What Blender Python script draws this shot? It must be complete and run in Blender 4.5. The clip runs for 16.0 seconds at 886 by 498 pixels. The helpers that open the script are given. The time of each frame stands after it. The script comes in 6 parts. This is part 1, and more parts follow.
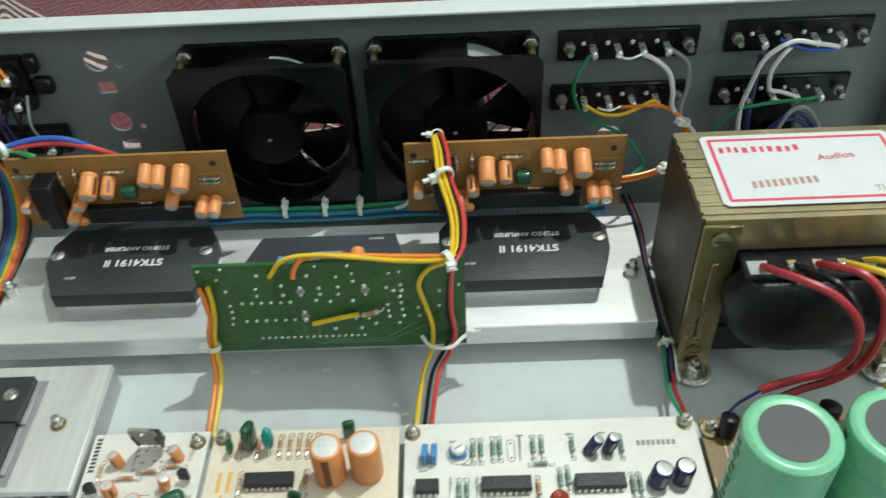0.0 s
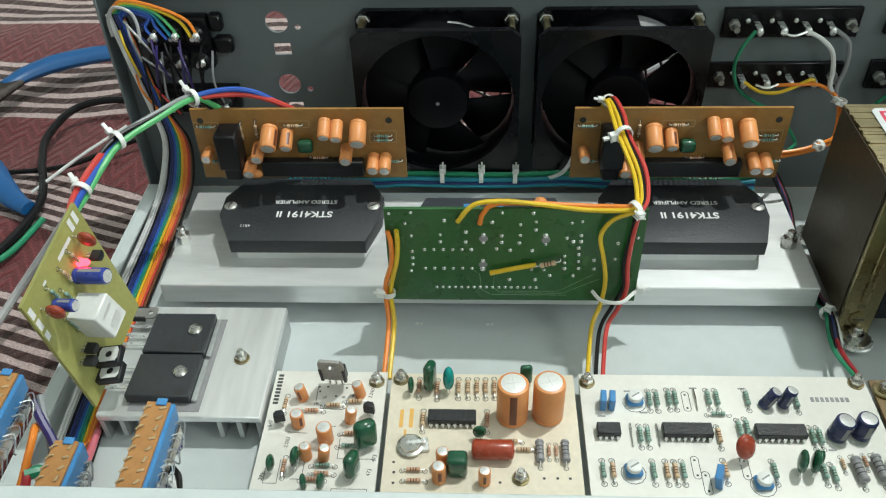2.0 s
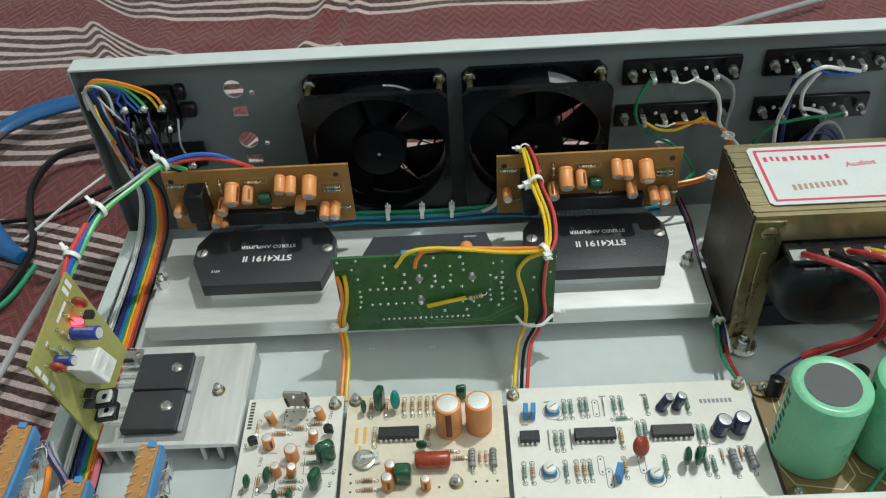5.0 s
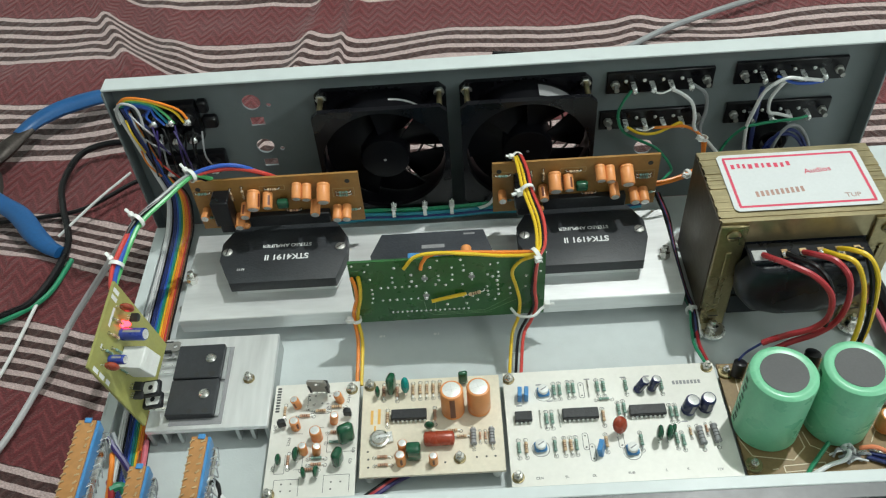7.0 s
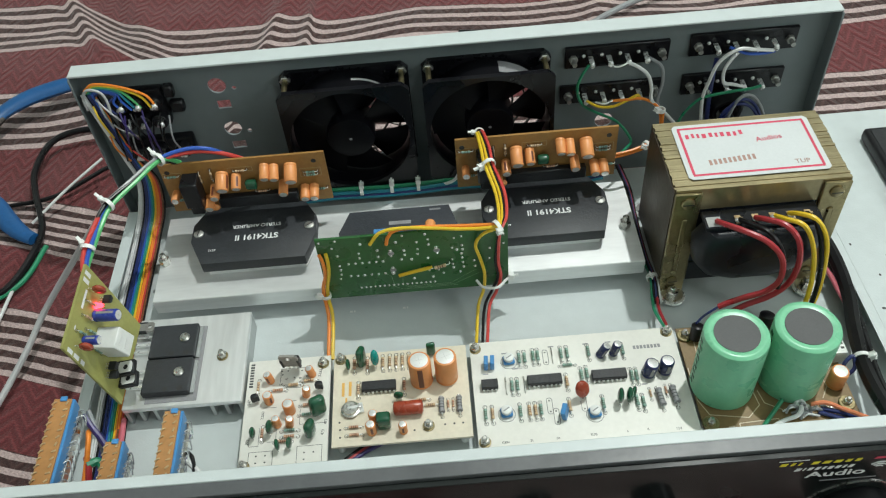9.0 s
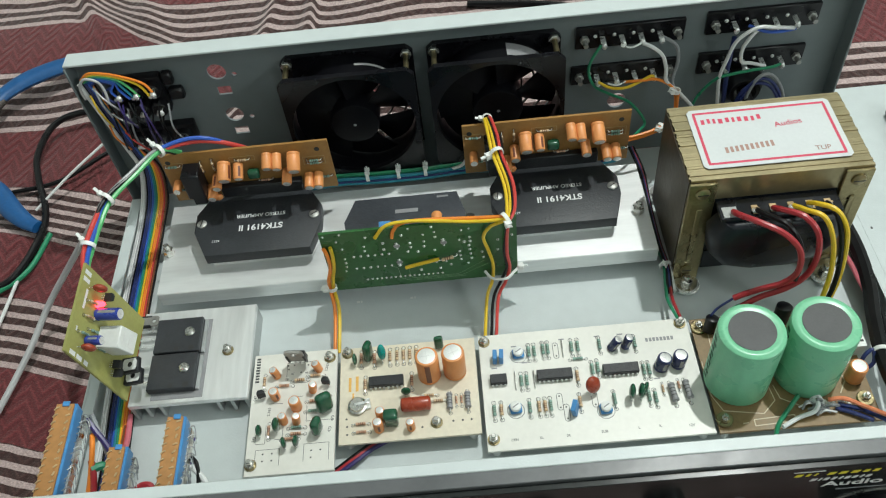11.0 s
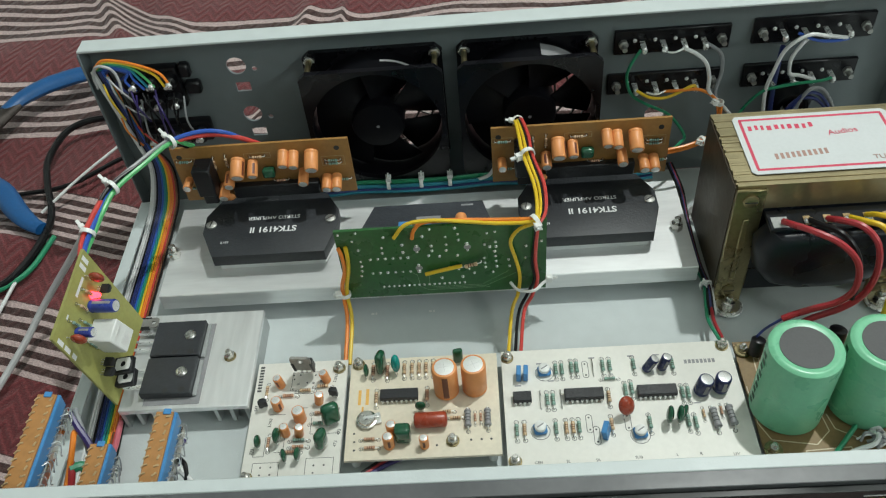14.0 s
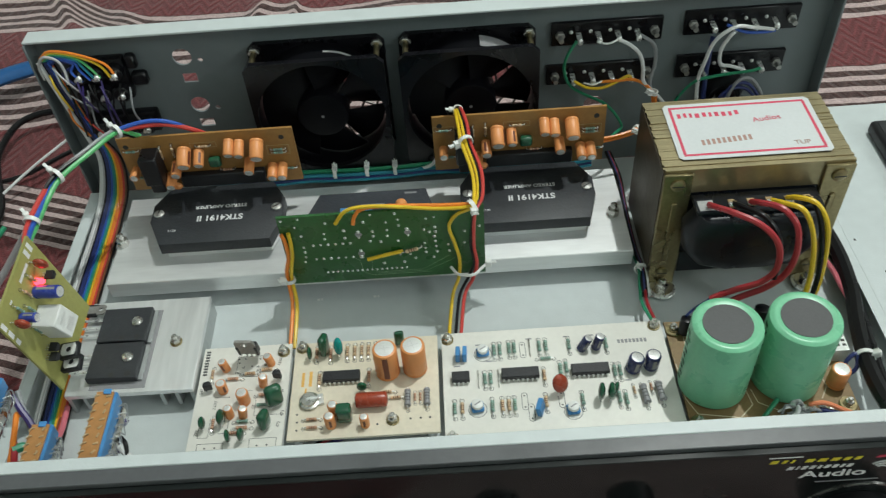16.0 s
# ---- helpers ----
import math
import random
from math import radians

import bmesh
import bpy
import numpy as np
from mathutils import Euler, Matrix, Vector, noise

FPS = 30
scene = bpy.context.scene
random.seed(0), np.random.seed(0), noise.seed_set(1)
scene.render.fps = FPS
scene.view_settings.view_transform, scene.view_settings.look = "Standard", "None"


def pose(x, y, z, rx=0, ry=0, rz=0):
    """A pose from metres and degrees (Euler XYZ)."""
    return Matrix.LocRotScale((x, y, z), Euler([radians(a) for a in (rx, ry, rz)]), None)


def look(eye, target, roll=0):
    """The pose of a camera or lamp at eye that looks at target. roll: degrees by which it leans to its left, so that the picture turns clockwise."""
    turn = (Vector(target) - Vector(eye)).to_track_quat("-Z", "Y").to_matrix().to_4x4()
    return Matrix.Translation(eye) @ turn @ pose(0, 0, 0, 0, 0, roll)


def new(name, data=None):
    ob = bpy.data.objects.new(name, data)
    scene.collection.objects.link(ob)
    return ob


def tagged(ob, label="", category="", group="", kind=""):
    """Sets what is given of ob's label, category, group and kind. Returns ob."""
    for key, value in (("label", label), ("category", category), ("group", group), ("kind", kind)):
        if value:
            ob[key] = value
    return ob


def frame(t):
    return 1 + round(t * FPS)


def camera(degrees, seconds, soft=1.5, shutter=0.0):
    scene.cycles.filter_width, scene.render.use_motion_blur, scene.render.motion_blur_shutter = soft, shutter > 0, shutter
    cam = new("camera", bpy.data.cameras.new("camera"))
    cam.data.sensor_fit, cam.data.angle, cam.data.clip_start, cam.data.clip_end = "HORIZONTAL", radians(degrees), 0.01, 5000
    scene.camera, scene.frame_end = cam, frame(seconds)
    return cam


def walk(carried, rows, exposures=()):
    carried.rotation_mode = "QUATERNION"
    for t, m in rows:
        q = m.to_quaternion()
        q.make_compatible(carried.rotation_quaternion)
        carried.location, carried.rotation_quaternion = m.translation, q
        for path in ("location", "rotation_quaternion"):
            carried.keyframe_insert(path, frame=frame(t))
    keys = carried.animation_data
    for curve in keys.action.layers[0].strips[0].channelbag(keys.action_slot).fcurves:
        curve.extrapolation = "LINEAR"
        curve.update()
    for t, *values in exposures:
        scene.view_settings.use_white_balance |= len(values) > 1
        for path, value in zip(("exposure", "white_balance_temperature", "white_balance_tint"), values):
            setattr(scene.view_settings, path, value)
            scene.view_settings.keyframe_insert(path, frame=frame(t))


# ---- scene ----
cam = camera(54.9, 16.0, soft=1.15, shutter=0.5)
PATH = [
    (0, (0.1886, -0.2908, 0.3045), (0.1788, 0.0730, -0.0384), -3.16),
    (0.5, (0.1633, -0.3105, 0.2973), (0.1513, 0.0586, -0.0397), -2.96),
    (1, (0.1434, -0.3220, 0.2901), (0.1293, 0.0481, -0.0458), -2.54),
    (1.5, (0.1278, -0.3253, 0.2920), (0.1100, 0.0484, -0.0397), -2.07),
    (2, (0.1222, -0.3246, 0.2878), (0.0998, 0.0535, -0.0385), -1.96),
    (2.5, (0.1277, -0.3307, 0.2906), (0.1070, 0.0589, -0.0220), -2.66),
    (3, (0.1422, -0.3611, 0.2944), (0.1293, 0.0503, 0.0105), -3.45),
    (5.5, (0.1464, -0.3480, 0.3698), (0.1338, 0.0054, 0.0162), -4.21),
    (6, (0.1433, -0.3631, 0.3857), (0.1334, -0.0198, 0.0223), -4.23),
    (6.5, (0.1427, -0.3627, 0.3979), (0.1323, -0.0229, 0.0312), -4.44),
    (7, (0.1464, -0.3636, 0.4112), (0.1336, -0.0201, 0.0481), -4.86),
    (7.5, (0.1576, -0.3576, 0.4097), (0.1488, -0.0145, 0.0461), -4.91),
    (8, (0.1606, -0.3557, 0.4029), (0.1567, -0.0169, 0.0352), -4.93),
    (8.5, (0.1617, -0.3638, 0.4036), (0.1589, -0.0294, 0.0319), -5.13),
    (9, (0.1582, -0.3754, 0.4173), (0.1529, -0.0404, 0.0462), -5.53),
    (11.5, (0.1660, -0.3405, 0.4224), (0.1479, -0.0286, 0.0320), -7.92),
    (12, (0.1651, -0.3334, 0.4193), (0.1484, -0.0044, 0.0432), -7.11),
    (12.5, (0.1557, -0.3423, 0.4092), (0.1448, -0.0023, 0.0428), -5.64),
    (13, (0.1554, -0.3527, 0.3961), (0.1365, -0.0106, 0.0320), -6.15),
    (13.5, (0.1581, -0.3502, 0.3767), (0.1375, -0.0067, 0.0139), -6.02),
    (14, (0.1588, -0.3551, 0.3737), (0.1338, -0.0094, 0.0133), -6.29),
    (14.5, (0.1584, -0.3610, 0.3719), (0.1365, -0.0154, 0.0112), -5.85),
    (15, (0.1680, -0.3636, 0.3712), (0.1447, -0.0166, 0.0119), -6.31),
    (15.5, (0.1710, -0.3675, 0.3744), (0.1518, -0.0189, 0.0165), -6.04),
    (16, (0.1761, -0.3695, 0.3765), (0.1667, -0.0245, 0.0147), -4.86),
]
walk(cam, [(t, look(eye, target, roll)) for t, eye, target, roll in PATH],
     exposures=((0.0, -0.02), (1.5, 0.0), (3.0, 0.02), (5.5, -0.24), (6.0, -0.24), (7.0, -0.10), (9.0, -0.15), (11.5, -0.12), (12.5, -0.10), (13.5, -0.33), (14.5, -0.28), (16.0, -0.34)))

# ---------- world and light ----------
world = bpy.data.worlds.new("room_air")
scene.world = world
world.use_nodes = True
world.node_tree.nodes["Background"].inputs[0].default_value = (0.80, 0.90, 1.0, 1)
world.node_tree.nodes["Background"].inputs[1].default_value = 0.25


def area_lamp(name, x, y, z, sx, sy, power, color):
    data = bpy.data.lights.new(name, "AREA")
    data.shape, data.size, data.size_y, data.energy, data.color = "RECTANGLE", sx, sy, power, color
    ob = new(name, data)
    ob.matrix_world = pose(x, y, z)
    return ob


# a bare bulb on a cord, and daylight through the window in the east wall
bulb_data = bpy.data.lights.new("ceiling_bulb", "POINT")
bulb_data.energy, bulb_data.shadow_soft_size, bulb_data.color = 74.0, 0.022, (0.95, 1.0, 0.96)
bulb_light = new("ceiling_bulb", bulb_data)
bulb_light.location = (0.65, 0.30, 1.62)
window_light = area_lamp("window_daylight", 1.925, -1.11, 1.30, 0.40, 0.38, 15.0, (0.93, 1.0, 0.99))
window_light.matrix_world = Matrix.Translation((1.925, -1.11, 1.30)) @ Matrix.Rotation(radians(90), 4, "Y")

# ---------- materials ----------
MATS = {}


def mat(name, color, rough=0.5, metal=0.0, vary=0.12, scale=60.0, bump=0.0, bscale=400.0, spec=0.5, coat=0.0,
        stretch=(1, 1, 1), emit=None, rnd=0.0):
    """Principled surface with mottling at two scales, fine relief and a random shade per object."""
    m = bpy.data.materials.new(name)
    m.use_nodes = True
    nt = m.node_tree
    b = nt.nodes["Principled BSDF"]
    b.inputs["Roughness"].default_value, b.inputs["Metallic"].default_value = rough, metal
    b.inputs["Specular IOR Level"].default_value = spec
    b.inputs["Coat Weight"].default_value = coat
    tc = nt.nodes.new("ShaderNodeTexCoord")
    mp = nt.nodes.new("ShaderNodeMapping")
    mp.inputs["Scale"].default_value = stretch
    nt.links.new(tc.outputs["Object"], mp.inputs[0])
    big = nt.nodes.new("ShaderNodeTexNoise")
    big.inputs["Scale"].default_value, big.inputs["Detail"].default_value = scale, 5
    fine = nt.nodes.new("ShaderNodeTexNoise")
    fine.inputs["Scale"].default_value, fine.inputs["Detail"].default_value = scale * 9, 3
    for n in (big, fine):
        nt.links.new(mp.outputs[0], n.inputs["Vector"])
    add = nt.nodes.new("ShaderNodeMath")
    add.operation = "ADD"
    nt.links.new(big.outputs[0], add.inputs[0])
    nt.links.new(fine.outputs[0], add.inputs[1])
    last = add.outputs[0]
    if rnd:
        info = nt.nodes.new("ShaderNodeObjectInfo")
        mul = nt.nodes.new("ShaderNodeMath")
        mul.operation = "MULTIPLY_ADD"
        mul.inputs[1].default_value = rnd
        nt.links.new(info.outputs["Random"], mul.inputs[0])
        nt.links.new(last, mul.inputs[2])
        last = mul.outputs[0]
    rng = nt.nodes.new("ShaderNodeMapRange")
    rng.inputs["From Min"].default_value, rng.inputs["From Max"].default_value = 0.6, 1.4 + rnd
    rng.inputs["To Min"].default_value, rng.inputs["To Max"].default_value = 1 - vary, 1 + vary
    nt.links.new(last, rng.inputs[0])
    mix = nt.nodes.new("ShaderNodeVectorMath")
    mix.operation = "SCALE"
    mix.inputs[0].default_value = color
    nt.links.new(rng.outputs[0], mix.inputs["Scale"])
    nt.links.new(mix.outputs[0], b.inputs["Base Color"])
    rr = nt.nodes.new("ShaderNodeMapRange")
    rr.inputs["From Min"].default_value, rr.inputs["From Max"].default_value = 0.3, 0.7
    rr.inputs["To Min"].default_value, rr.inputs["To Max"].default_value = max(rough - 0.08, 0.02), min(rough + 0.08, 1)
    nt.links.new(big.outputs[0], rr.inputs[0])
    nt.links.new(rr.outputs[0], b.inputs["Roughness"])
    if bump:
        bn = nt.nodes.new("ShaderNodeTexNoise")
        bn.inputs["Scale"].default_value, bn.inputs["Detail"].default_value = bscale, 4
        nt.links.new(mp.outputs[0], bn.inputs["Vector"])
        bp = nt.nodes.new("ShaderNodeBump")
        bp.inputs["Strength"].default_value, bp.inputs["Distance"].default_value = bump, 0.001
        nt.links.new(bn.outputs[0], bp.inputs["Height"])
        nt.links.new(bp.outputs[0], b.inputs["Normal"])
    if emit:
        b.inputs["Emission Color"].default_value = (*emit[:3], 1)
        b.inputs["Emission Strength"].default_value = emit[3]
    MATS[name] = m
    return m


grey_paint = mat("grey_paint", (0.54, 0.585, 0.59), 0.42, 0, 0.05, 14, 0.10, 900)
# the case's grey, darkened for the shade inside the rear panel and flanges
shaded_paint = mat("shaded_paint", (0.160, 0.188, 0.198), 0.45, 0, 0.05, 14, 0.10, 900)
alu = mat("aluminium", (0.82, 0.83, 0.83), 0.50, 0.72, 0.10, 30, 0.12, 260, stretch=(0.15, 1, 1))
alu_sawn = mat("aluminium_sawn", (0.80, 0.81, 0.81), 0.44, 0.65, 0.14, 26, 0.14, 240, stretch=(1, 0.12, 1))
# darker aluminium for the fins and the transistor tabs
alu_dark = mat("aluminium_dark", (0.50, 0.52, 0.52), 0.5, 0.7, 0.10, 40, 0.2, 300, stretch=(1, 1, 0.2))
steel = mat("steel", (0.62, 0.61, 0.58), 0.28, 1.0, 0.15, 200)
brass = mat("brass_plate", (0.32, 0.265, 0.145), 0.32, 0.9, 0.2, 60, 0.2, 300)
lamination = mat("lamination", (0.40, 0.335, 0.20), 0.36, 0.85, 0.16, 40, 0.08, 200, rnd=0.5)
solder = mat("solder", (0.86, 0.87, 0.86), 0.30, 0.7, 0.15, 300)
fascia_black = mat("fascia_black", (0.010, 0.013, 0.013), 0.20, 0, 0.2, 30, spec=0.3)
black_plastic = mat("black_plastic", (0.008, 0.008, 0.010), 0.34, 0, 0.25, 60, 0.1, 500, spec=0.35)
fan_plastic = mat("fan_plastic", (0.005, 0.005, 0.007), 0.30, 0, 0.25, 60, 0.05, 500, spec=0.35)
# fan plastic darkened and dulled for the shade inside the bore
fan_plastic_shaded = mat("fan_plastic_shaded", (0.003, 0.003, 0.0045), 0.42, 0, 0.25, 60, spec=0.14)
chip_epoxy = mat("chip_epoxy", (0.014, 0.015, 0.018), 0.46, 0, 0.2, 40, 0.25, 700)
module_epoxy = mat("module_epoxy", (0.030, 0.033, 0.038), 0.44, 0, 0.2, 40, 0.2, 700)
hybrid_epoxy = mat("hybrid_epoxy", (0.05, 0.055, 0.065), 0.45, 0, 0.2, 40, 0.2, 700)
print_white = mat("print_white", (0.75, 0.76, 0.76), 0.6, 0, 0.1, 200)
print_dark = mat("print_dark", (0.06, 0.06, 0.06), 0.6, 0, 0.1, 200)
print_yellow = mat("print_yellow", (0.75, 0.65, 0.04), 0.5, 0, 0.1, 200)
print_orange = mat("print_orange", (0.75, 0.42, 0.10), 0.5, 0, 0.1, 200)
pcb_brown = mat("pcb_brown", (0.34, 0.175, 0.050), 0.42, 0, 0.16, 40, 0.08, 300)
lug_brown = mat("lug_brown", (0.40, 0.19, 0.060), 0.42, 0, 0.18, 40, 0.08, 300)
pcb_brown_edge = mat("pcb_trace", (0.42, 0.30, 0.15), 0.5, 0, 0.1, 80)
pcb_white = mat("pcb_white", (0.75, 0.735, 0.68), 0.36, 0, 0.05, 40, 0.05, 300, spec=0.9)
pcb_cream = mat("pcb_cream", (0.73, 0.66, 0.53), 0.40, 0, 0.09, 45, 0.05, 300)
pcb_green = mat("pcb_green", (0.020, 0.105, 0.025), 0.30, 0, 0.25, 60, 0.10, 250)
pcb_green_line = mat("pcb_green_line", (0.22, 0.34, 0.20), 0.35, 0, 0.1, 90)
pcb_olive = mat("pcb_olive", (0.34, 0.335, 0.105), 0.42, 0, 0.12, 60, 0.08, 300)
pcb_dark = mat("pcb_supply", (0.24, 0.155, 0.065), 0.45, 0, 0.18, 50, 0.08, 300)
orange_sleeve = mat("orange_sleeve", (0.74, 0.295, 0.10), 0.40, 0, 0.10, 90, rnd=0.4)
green_sleeve = mat("green_sleeve", (0.19, 0.53, 0.32), 0.30, 0, 0.08, 60, 0.06, 60)
navy_sleeve = mat("navy_sleeve", (0.026, 0.036, 0.115), 0.28, 0, 0.15, 90)
blue_sleeve = mat("blue_sleeve", (0.035, 0.06, 0.33), 0.30, 0, 0.15, 90)
lug_tin = mat("lug_tin", (0.58, 0.42, 0.24), 0.35, 0.6, 0.25, 200)
can_score = mat("can_score", (0.62, 0.62, 0.61), 0.4, 0.5, 0.08, 150)
mark_green = mat("mark_green", (0.03, 0.11, 0.06), 0.6, 0, 0.1, 90, spec=0.2)
psu_trace = mat("psu_trace", (0.66, 0.56, 0.40), 0.5, 0, 0.1, 80)
can_top = mat("can_top", (0.80, 0.80, 0.79), 0.35, 0.5, 0.08, 150)
# dark brown that puts the shade on the core's sides into colour
core_shade = mat("core_side_shade", (0.080, 0.064, 0.042), 0.42, 0.3, 0.25, 40, 0.2, 200)
bezel_grey = mat("bezel_grey", (0.092, 0.096, 0.102), 0.36, 0, 0.12, 40, 0.05, 300)
grey_disc = mat("grey_disc", (0.085, 0.085, 0.088), 0.6, 0, 0.12, 120)
green_film = mat("green_film", (0.011, 0.082, 0.040), 0.14, 0, 0.2, 120, rnd=0.4, coat=0.4)
teal_film = mat("teal_film", (0.0, 0.26, 0.24), 0.18, 0, 0.1, 120, coat=0.3)
red_film = mat("red_film", (0.33, 0.050, 0.022), 0.28, 0, 0.2, 120, coat=0.2)
blue_film = mat("blue_film", (0.06, 0.24, 0.52), 0.35, 0, 0.12, 120)
res_beige = mat("resistor_beige", (0.62, 0.45, 0.28), 0.4, 0, 0.12, 120, rnd=0.4)
res_green = mat("resistor_green", (0.24, 0.38, 0.32), 0.4, 0, 0.15, 120, rnd=0.5)
res_red = mat("resistor_red", (0.58, 0.35, 0.23), 0.4, 0, 0.15, 120, rnd=0.4)
res_grey = mat("resistor_grey", (0.27, 0.27, 0.28), 0.5, 0, 0.15, 120)
band_brown = mat("band_brown", (0.14, 0.04, 0.02), 0.4)
band_dark = mat("band_dark", (0.03, 0.03, 0.03), 0.4)
band_olive = mat("band_olive", (0.07, 0.10, 0.06), 0.4)
relay_white = mat("relay_white", (0.76, 0.77, 0.75), 0.4, 0, 0.05, 60)
nylon = mat("nylon_white", (0.78, 0.79, 0.77), 0.38, 0, 0.05, 80)
paper = mat("label_paper", (0.60, 0.62, 0.63), 0.55, 0, 0.04, 60, 0.05, 300)
worn_paper = mat("worn_paper", (0.38, 0.39, 0.385), 0.4, 0, 0.2, 80)
ink_red = mat("ink_red", (0.62, 0.055, 0.11), 0.55, 0, 0.15, 300)
ink_brown = mat("ink_brown", (0.40, 0.24, 0.20), 0.6, 0, 0.15, 300)
led_red = mat("led_red", (0.8, 0.02, 0.02), 0.3, 0, 0.05, 50, emit=(1.0, 0.03, 0.05, 9.0))
tape_black = mat("tape_black", (0.007, 0.009, 0.014), 0.30, 0, 0.3, 45, 0.5, 55, spec=0.4)
rubber_blue = mat("rubber_blue", (0.008, 0.088, 0.26), 0.42, 0, 0.15, 60, 0.1, 400)
tab_tin = mat("tab_tin", (0.34, 0.33, 0.31), 0.45, 0.7, 0.2, 90)
tool_steel = mat("tool_steel", (0.22, 0.20, 0.19), 0.42, 0.9, 0.3, 70, 0.3, 300)
wall_paint = mat("wall_paint", (0.53, 0.56, 0.54), 0.8, 0, 0.05, 3)
floor_tile = mat("floor_tile", (0.62, 0.60, 0.56), 0.5, 0, 0.1, 4)
lamp_white = mat("lamp_white", (0.8, 0.8, 0.8), 0.5, 0, 0.03, 20)
plier_steel = mat("plier_steel", (0.055, 0.046, 0.042), 0.5, 0.7, 0.4, 60, 0.3, 300)
WIRE = {k: mat("wire_" + k, c, 0.34, 0, 0.08, 90) for k, c in {
    "yellow": (0.75, 0.50, 0.025), "orange": (0.82, 0.24, 0.03), "red": (0.38, 0.028, 0.036), "bright_red": (0.58, 0.055, 0.045),
    "black": (0.013, 0.013, 0.015), "green": (0.02, 0.24, 0.12), "lime": (0.10, 0.45, 0.16), "blue": (0.03, 0.10, 0.45),
    "white": (0.72, 0.73, 0.73), "grey": (0.27, 0.28, 0.29), "navy": (0.022, 0.034, 0.14), "brown": (0.20, 0.07, 0.03),
    "purple": (0.035, 0.022, 0.12), "pink": (0.62, 0.16, 0.20), "teal": (0.02, 0.22, 0.30), "pale_grey": (0.45, 0.45, 0.46), "salmon": (0.80, 0.25, 0.12)}.items()}

WIRE["black"] = mat("wire_black", (0.008, 0.008, 0.009), 0.32, 0, 0.08, 90, spec=0.25)


def cloth_material():
    """Maroon bedspread: groups of pale stripes and a woven zigzag, laid by the cloth's own uv."""
    m = bpy.data.materials.new("bedspread_weave")
    m.use_nodes = True
    nt = m.node_tree
    b = nt.nodes["Principled BSDF"]
    b.inputs["Roughness"].default_value = 0.9
    b.inputs["Specular IOR Level"].default_value = 0.15
    b.inputs["Sheen Weight"].default_value = 0.25

    def math_node(op, a, c=None, d=None):
        n = nt.nodes.new("ShaderNodeMath")
        n.operation = op
        for i, v in enumerate((a, c, d)):
            if v is None:
                continue
            if isinstance(v, (int, float)):
                n.inputs[i].default_value = v
            else:
                nt.links.new(v, n.inputs[i])
        return n.outputs[0]

    uv = nt.nodes.new("ShaderNodeUVMap")
    uv.uv_map = "weave"
    sep = nt.nodes.new("ShaderNodeSeparateXYZ")
    nt.links.new(uv.outputs[0], sep.inputs[0])
    ns = nt.nodes.new("ShaderNodeTexNoise")
    ns.inputs["Scale"].default_value, ns.inputs["Detail"].default_value = 55, 4
    nt.links.new(uv.outputs[0], ns.inputs["Vector"])
    nf = nt.nodes.new("ShaderNodeTexNoise")
    nf.inputs["Scale"].default_value, nf.inputs["Detail"].default_value = 700, 3
    nt.links.new(uv.outputs[0], nf.inputs["Vector"])
    u, v0 = sep.outputs[0], sep.outputs[1]
    v = math_node("ADD", v0, math_node("MULTIPLY", math_node("SUBTRACT", ns.outputs[0], 0.5), 0.004))
    # stripe groups repeat every 140 mm; six stripes of 13 mm in each
    g = math_node("MULTIPLY", math_node("FRACT", math_node("DIVIDE", math_node("ADD", v, 1.095), 0.140)), 0.140)
    inside = math_node("LESS_THAN", g, 0.0760)
    s = math_node("FRACT", math_node("DIVIDE", g, 0.0137))
    edge = nt.nodes.new("ShaderNodeMapRange")
    edge.interpolation_type = "SMOOTHSTEP"
    edge.inputs["From Min"].default_value, edge.inputs["From Max"].default_value = 0.20, 0.25
    nt.links.new(math_node("ABSOLUTE", math_node("SUBTRACT", s, 0.25)), edge.inputs[0])
    pale = math_node("MULTIPLY", inside, math_node("SUBTRACT", 1.0, edge.outputs[0]))
    # zigzag weave
    tri = math_node("ABSOLUTE", math_node("SUBTRACT", math_node("FRACT", math_node("MULTIPLY", u, 58.0)), 0.5))
    zig = math_node("FRACT", math_node("ADD", math_node("MULTIPLY", v0, 80.0), math_node("MULTIPLY", math_node("ADD", tri, math_node("MULTIPLY", ns.outputs[0], 0.25)), 2.3)))
    ridge = math_node("ABSOLUTE", math_node("SUBTRACT", zig, 0.5))
    rid = nt.nodes.new("ShaderNodeMapRange")
    rid.inputs["From Min"].default_value, rid.inputs["From Max"].default_value = 0.25, 0.5
    rid.inputs["To Min"].default_value, rid.inputs["To Max"].default_value = 0.84, 1.32
    nt.links.new(ridge, rid.inputs[0])
    grain = nt.nodes.new("ShaderNodeMapRange")
    grain.inputs["From Min"].default_value, grain.inputs["From Max"].default_value = 0.3, 0.7
    grain.inputs["To Min"].default_value, grain.inputs["To Max"].default_value = 0.7, 1.3
    nt.links.new(nf.outputs[0], grain.inputs[0])
    mixc = nt.nodes.new("ShaderNodeMix")
    mixc.data_type = "RGBA"
    mixc.inputs[6].default_value = (0.140, 0.034, 0.037, 1)
    mixc.inputs[7].default_value = (0.48, 0.37, 0.36, 1)
    nt.links.new(pale, mixc.inputs[0])
    dark = nt.nodes.new("ShaderNodeMix")
    dark.data_type = "RGBA"
    dark.inputs[7].default_value = (0.062, 0.032, 0.030, 1)
    nt.links.new(mixc.outputs[2], dark.inputs[6])
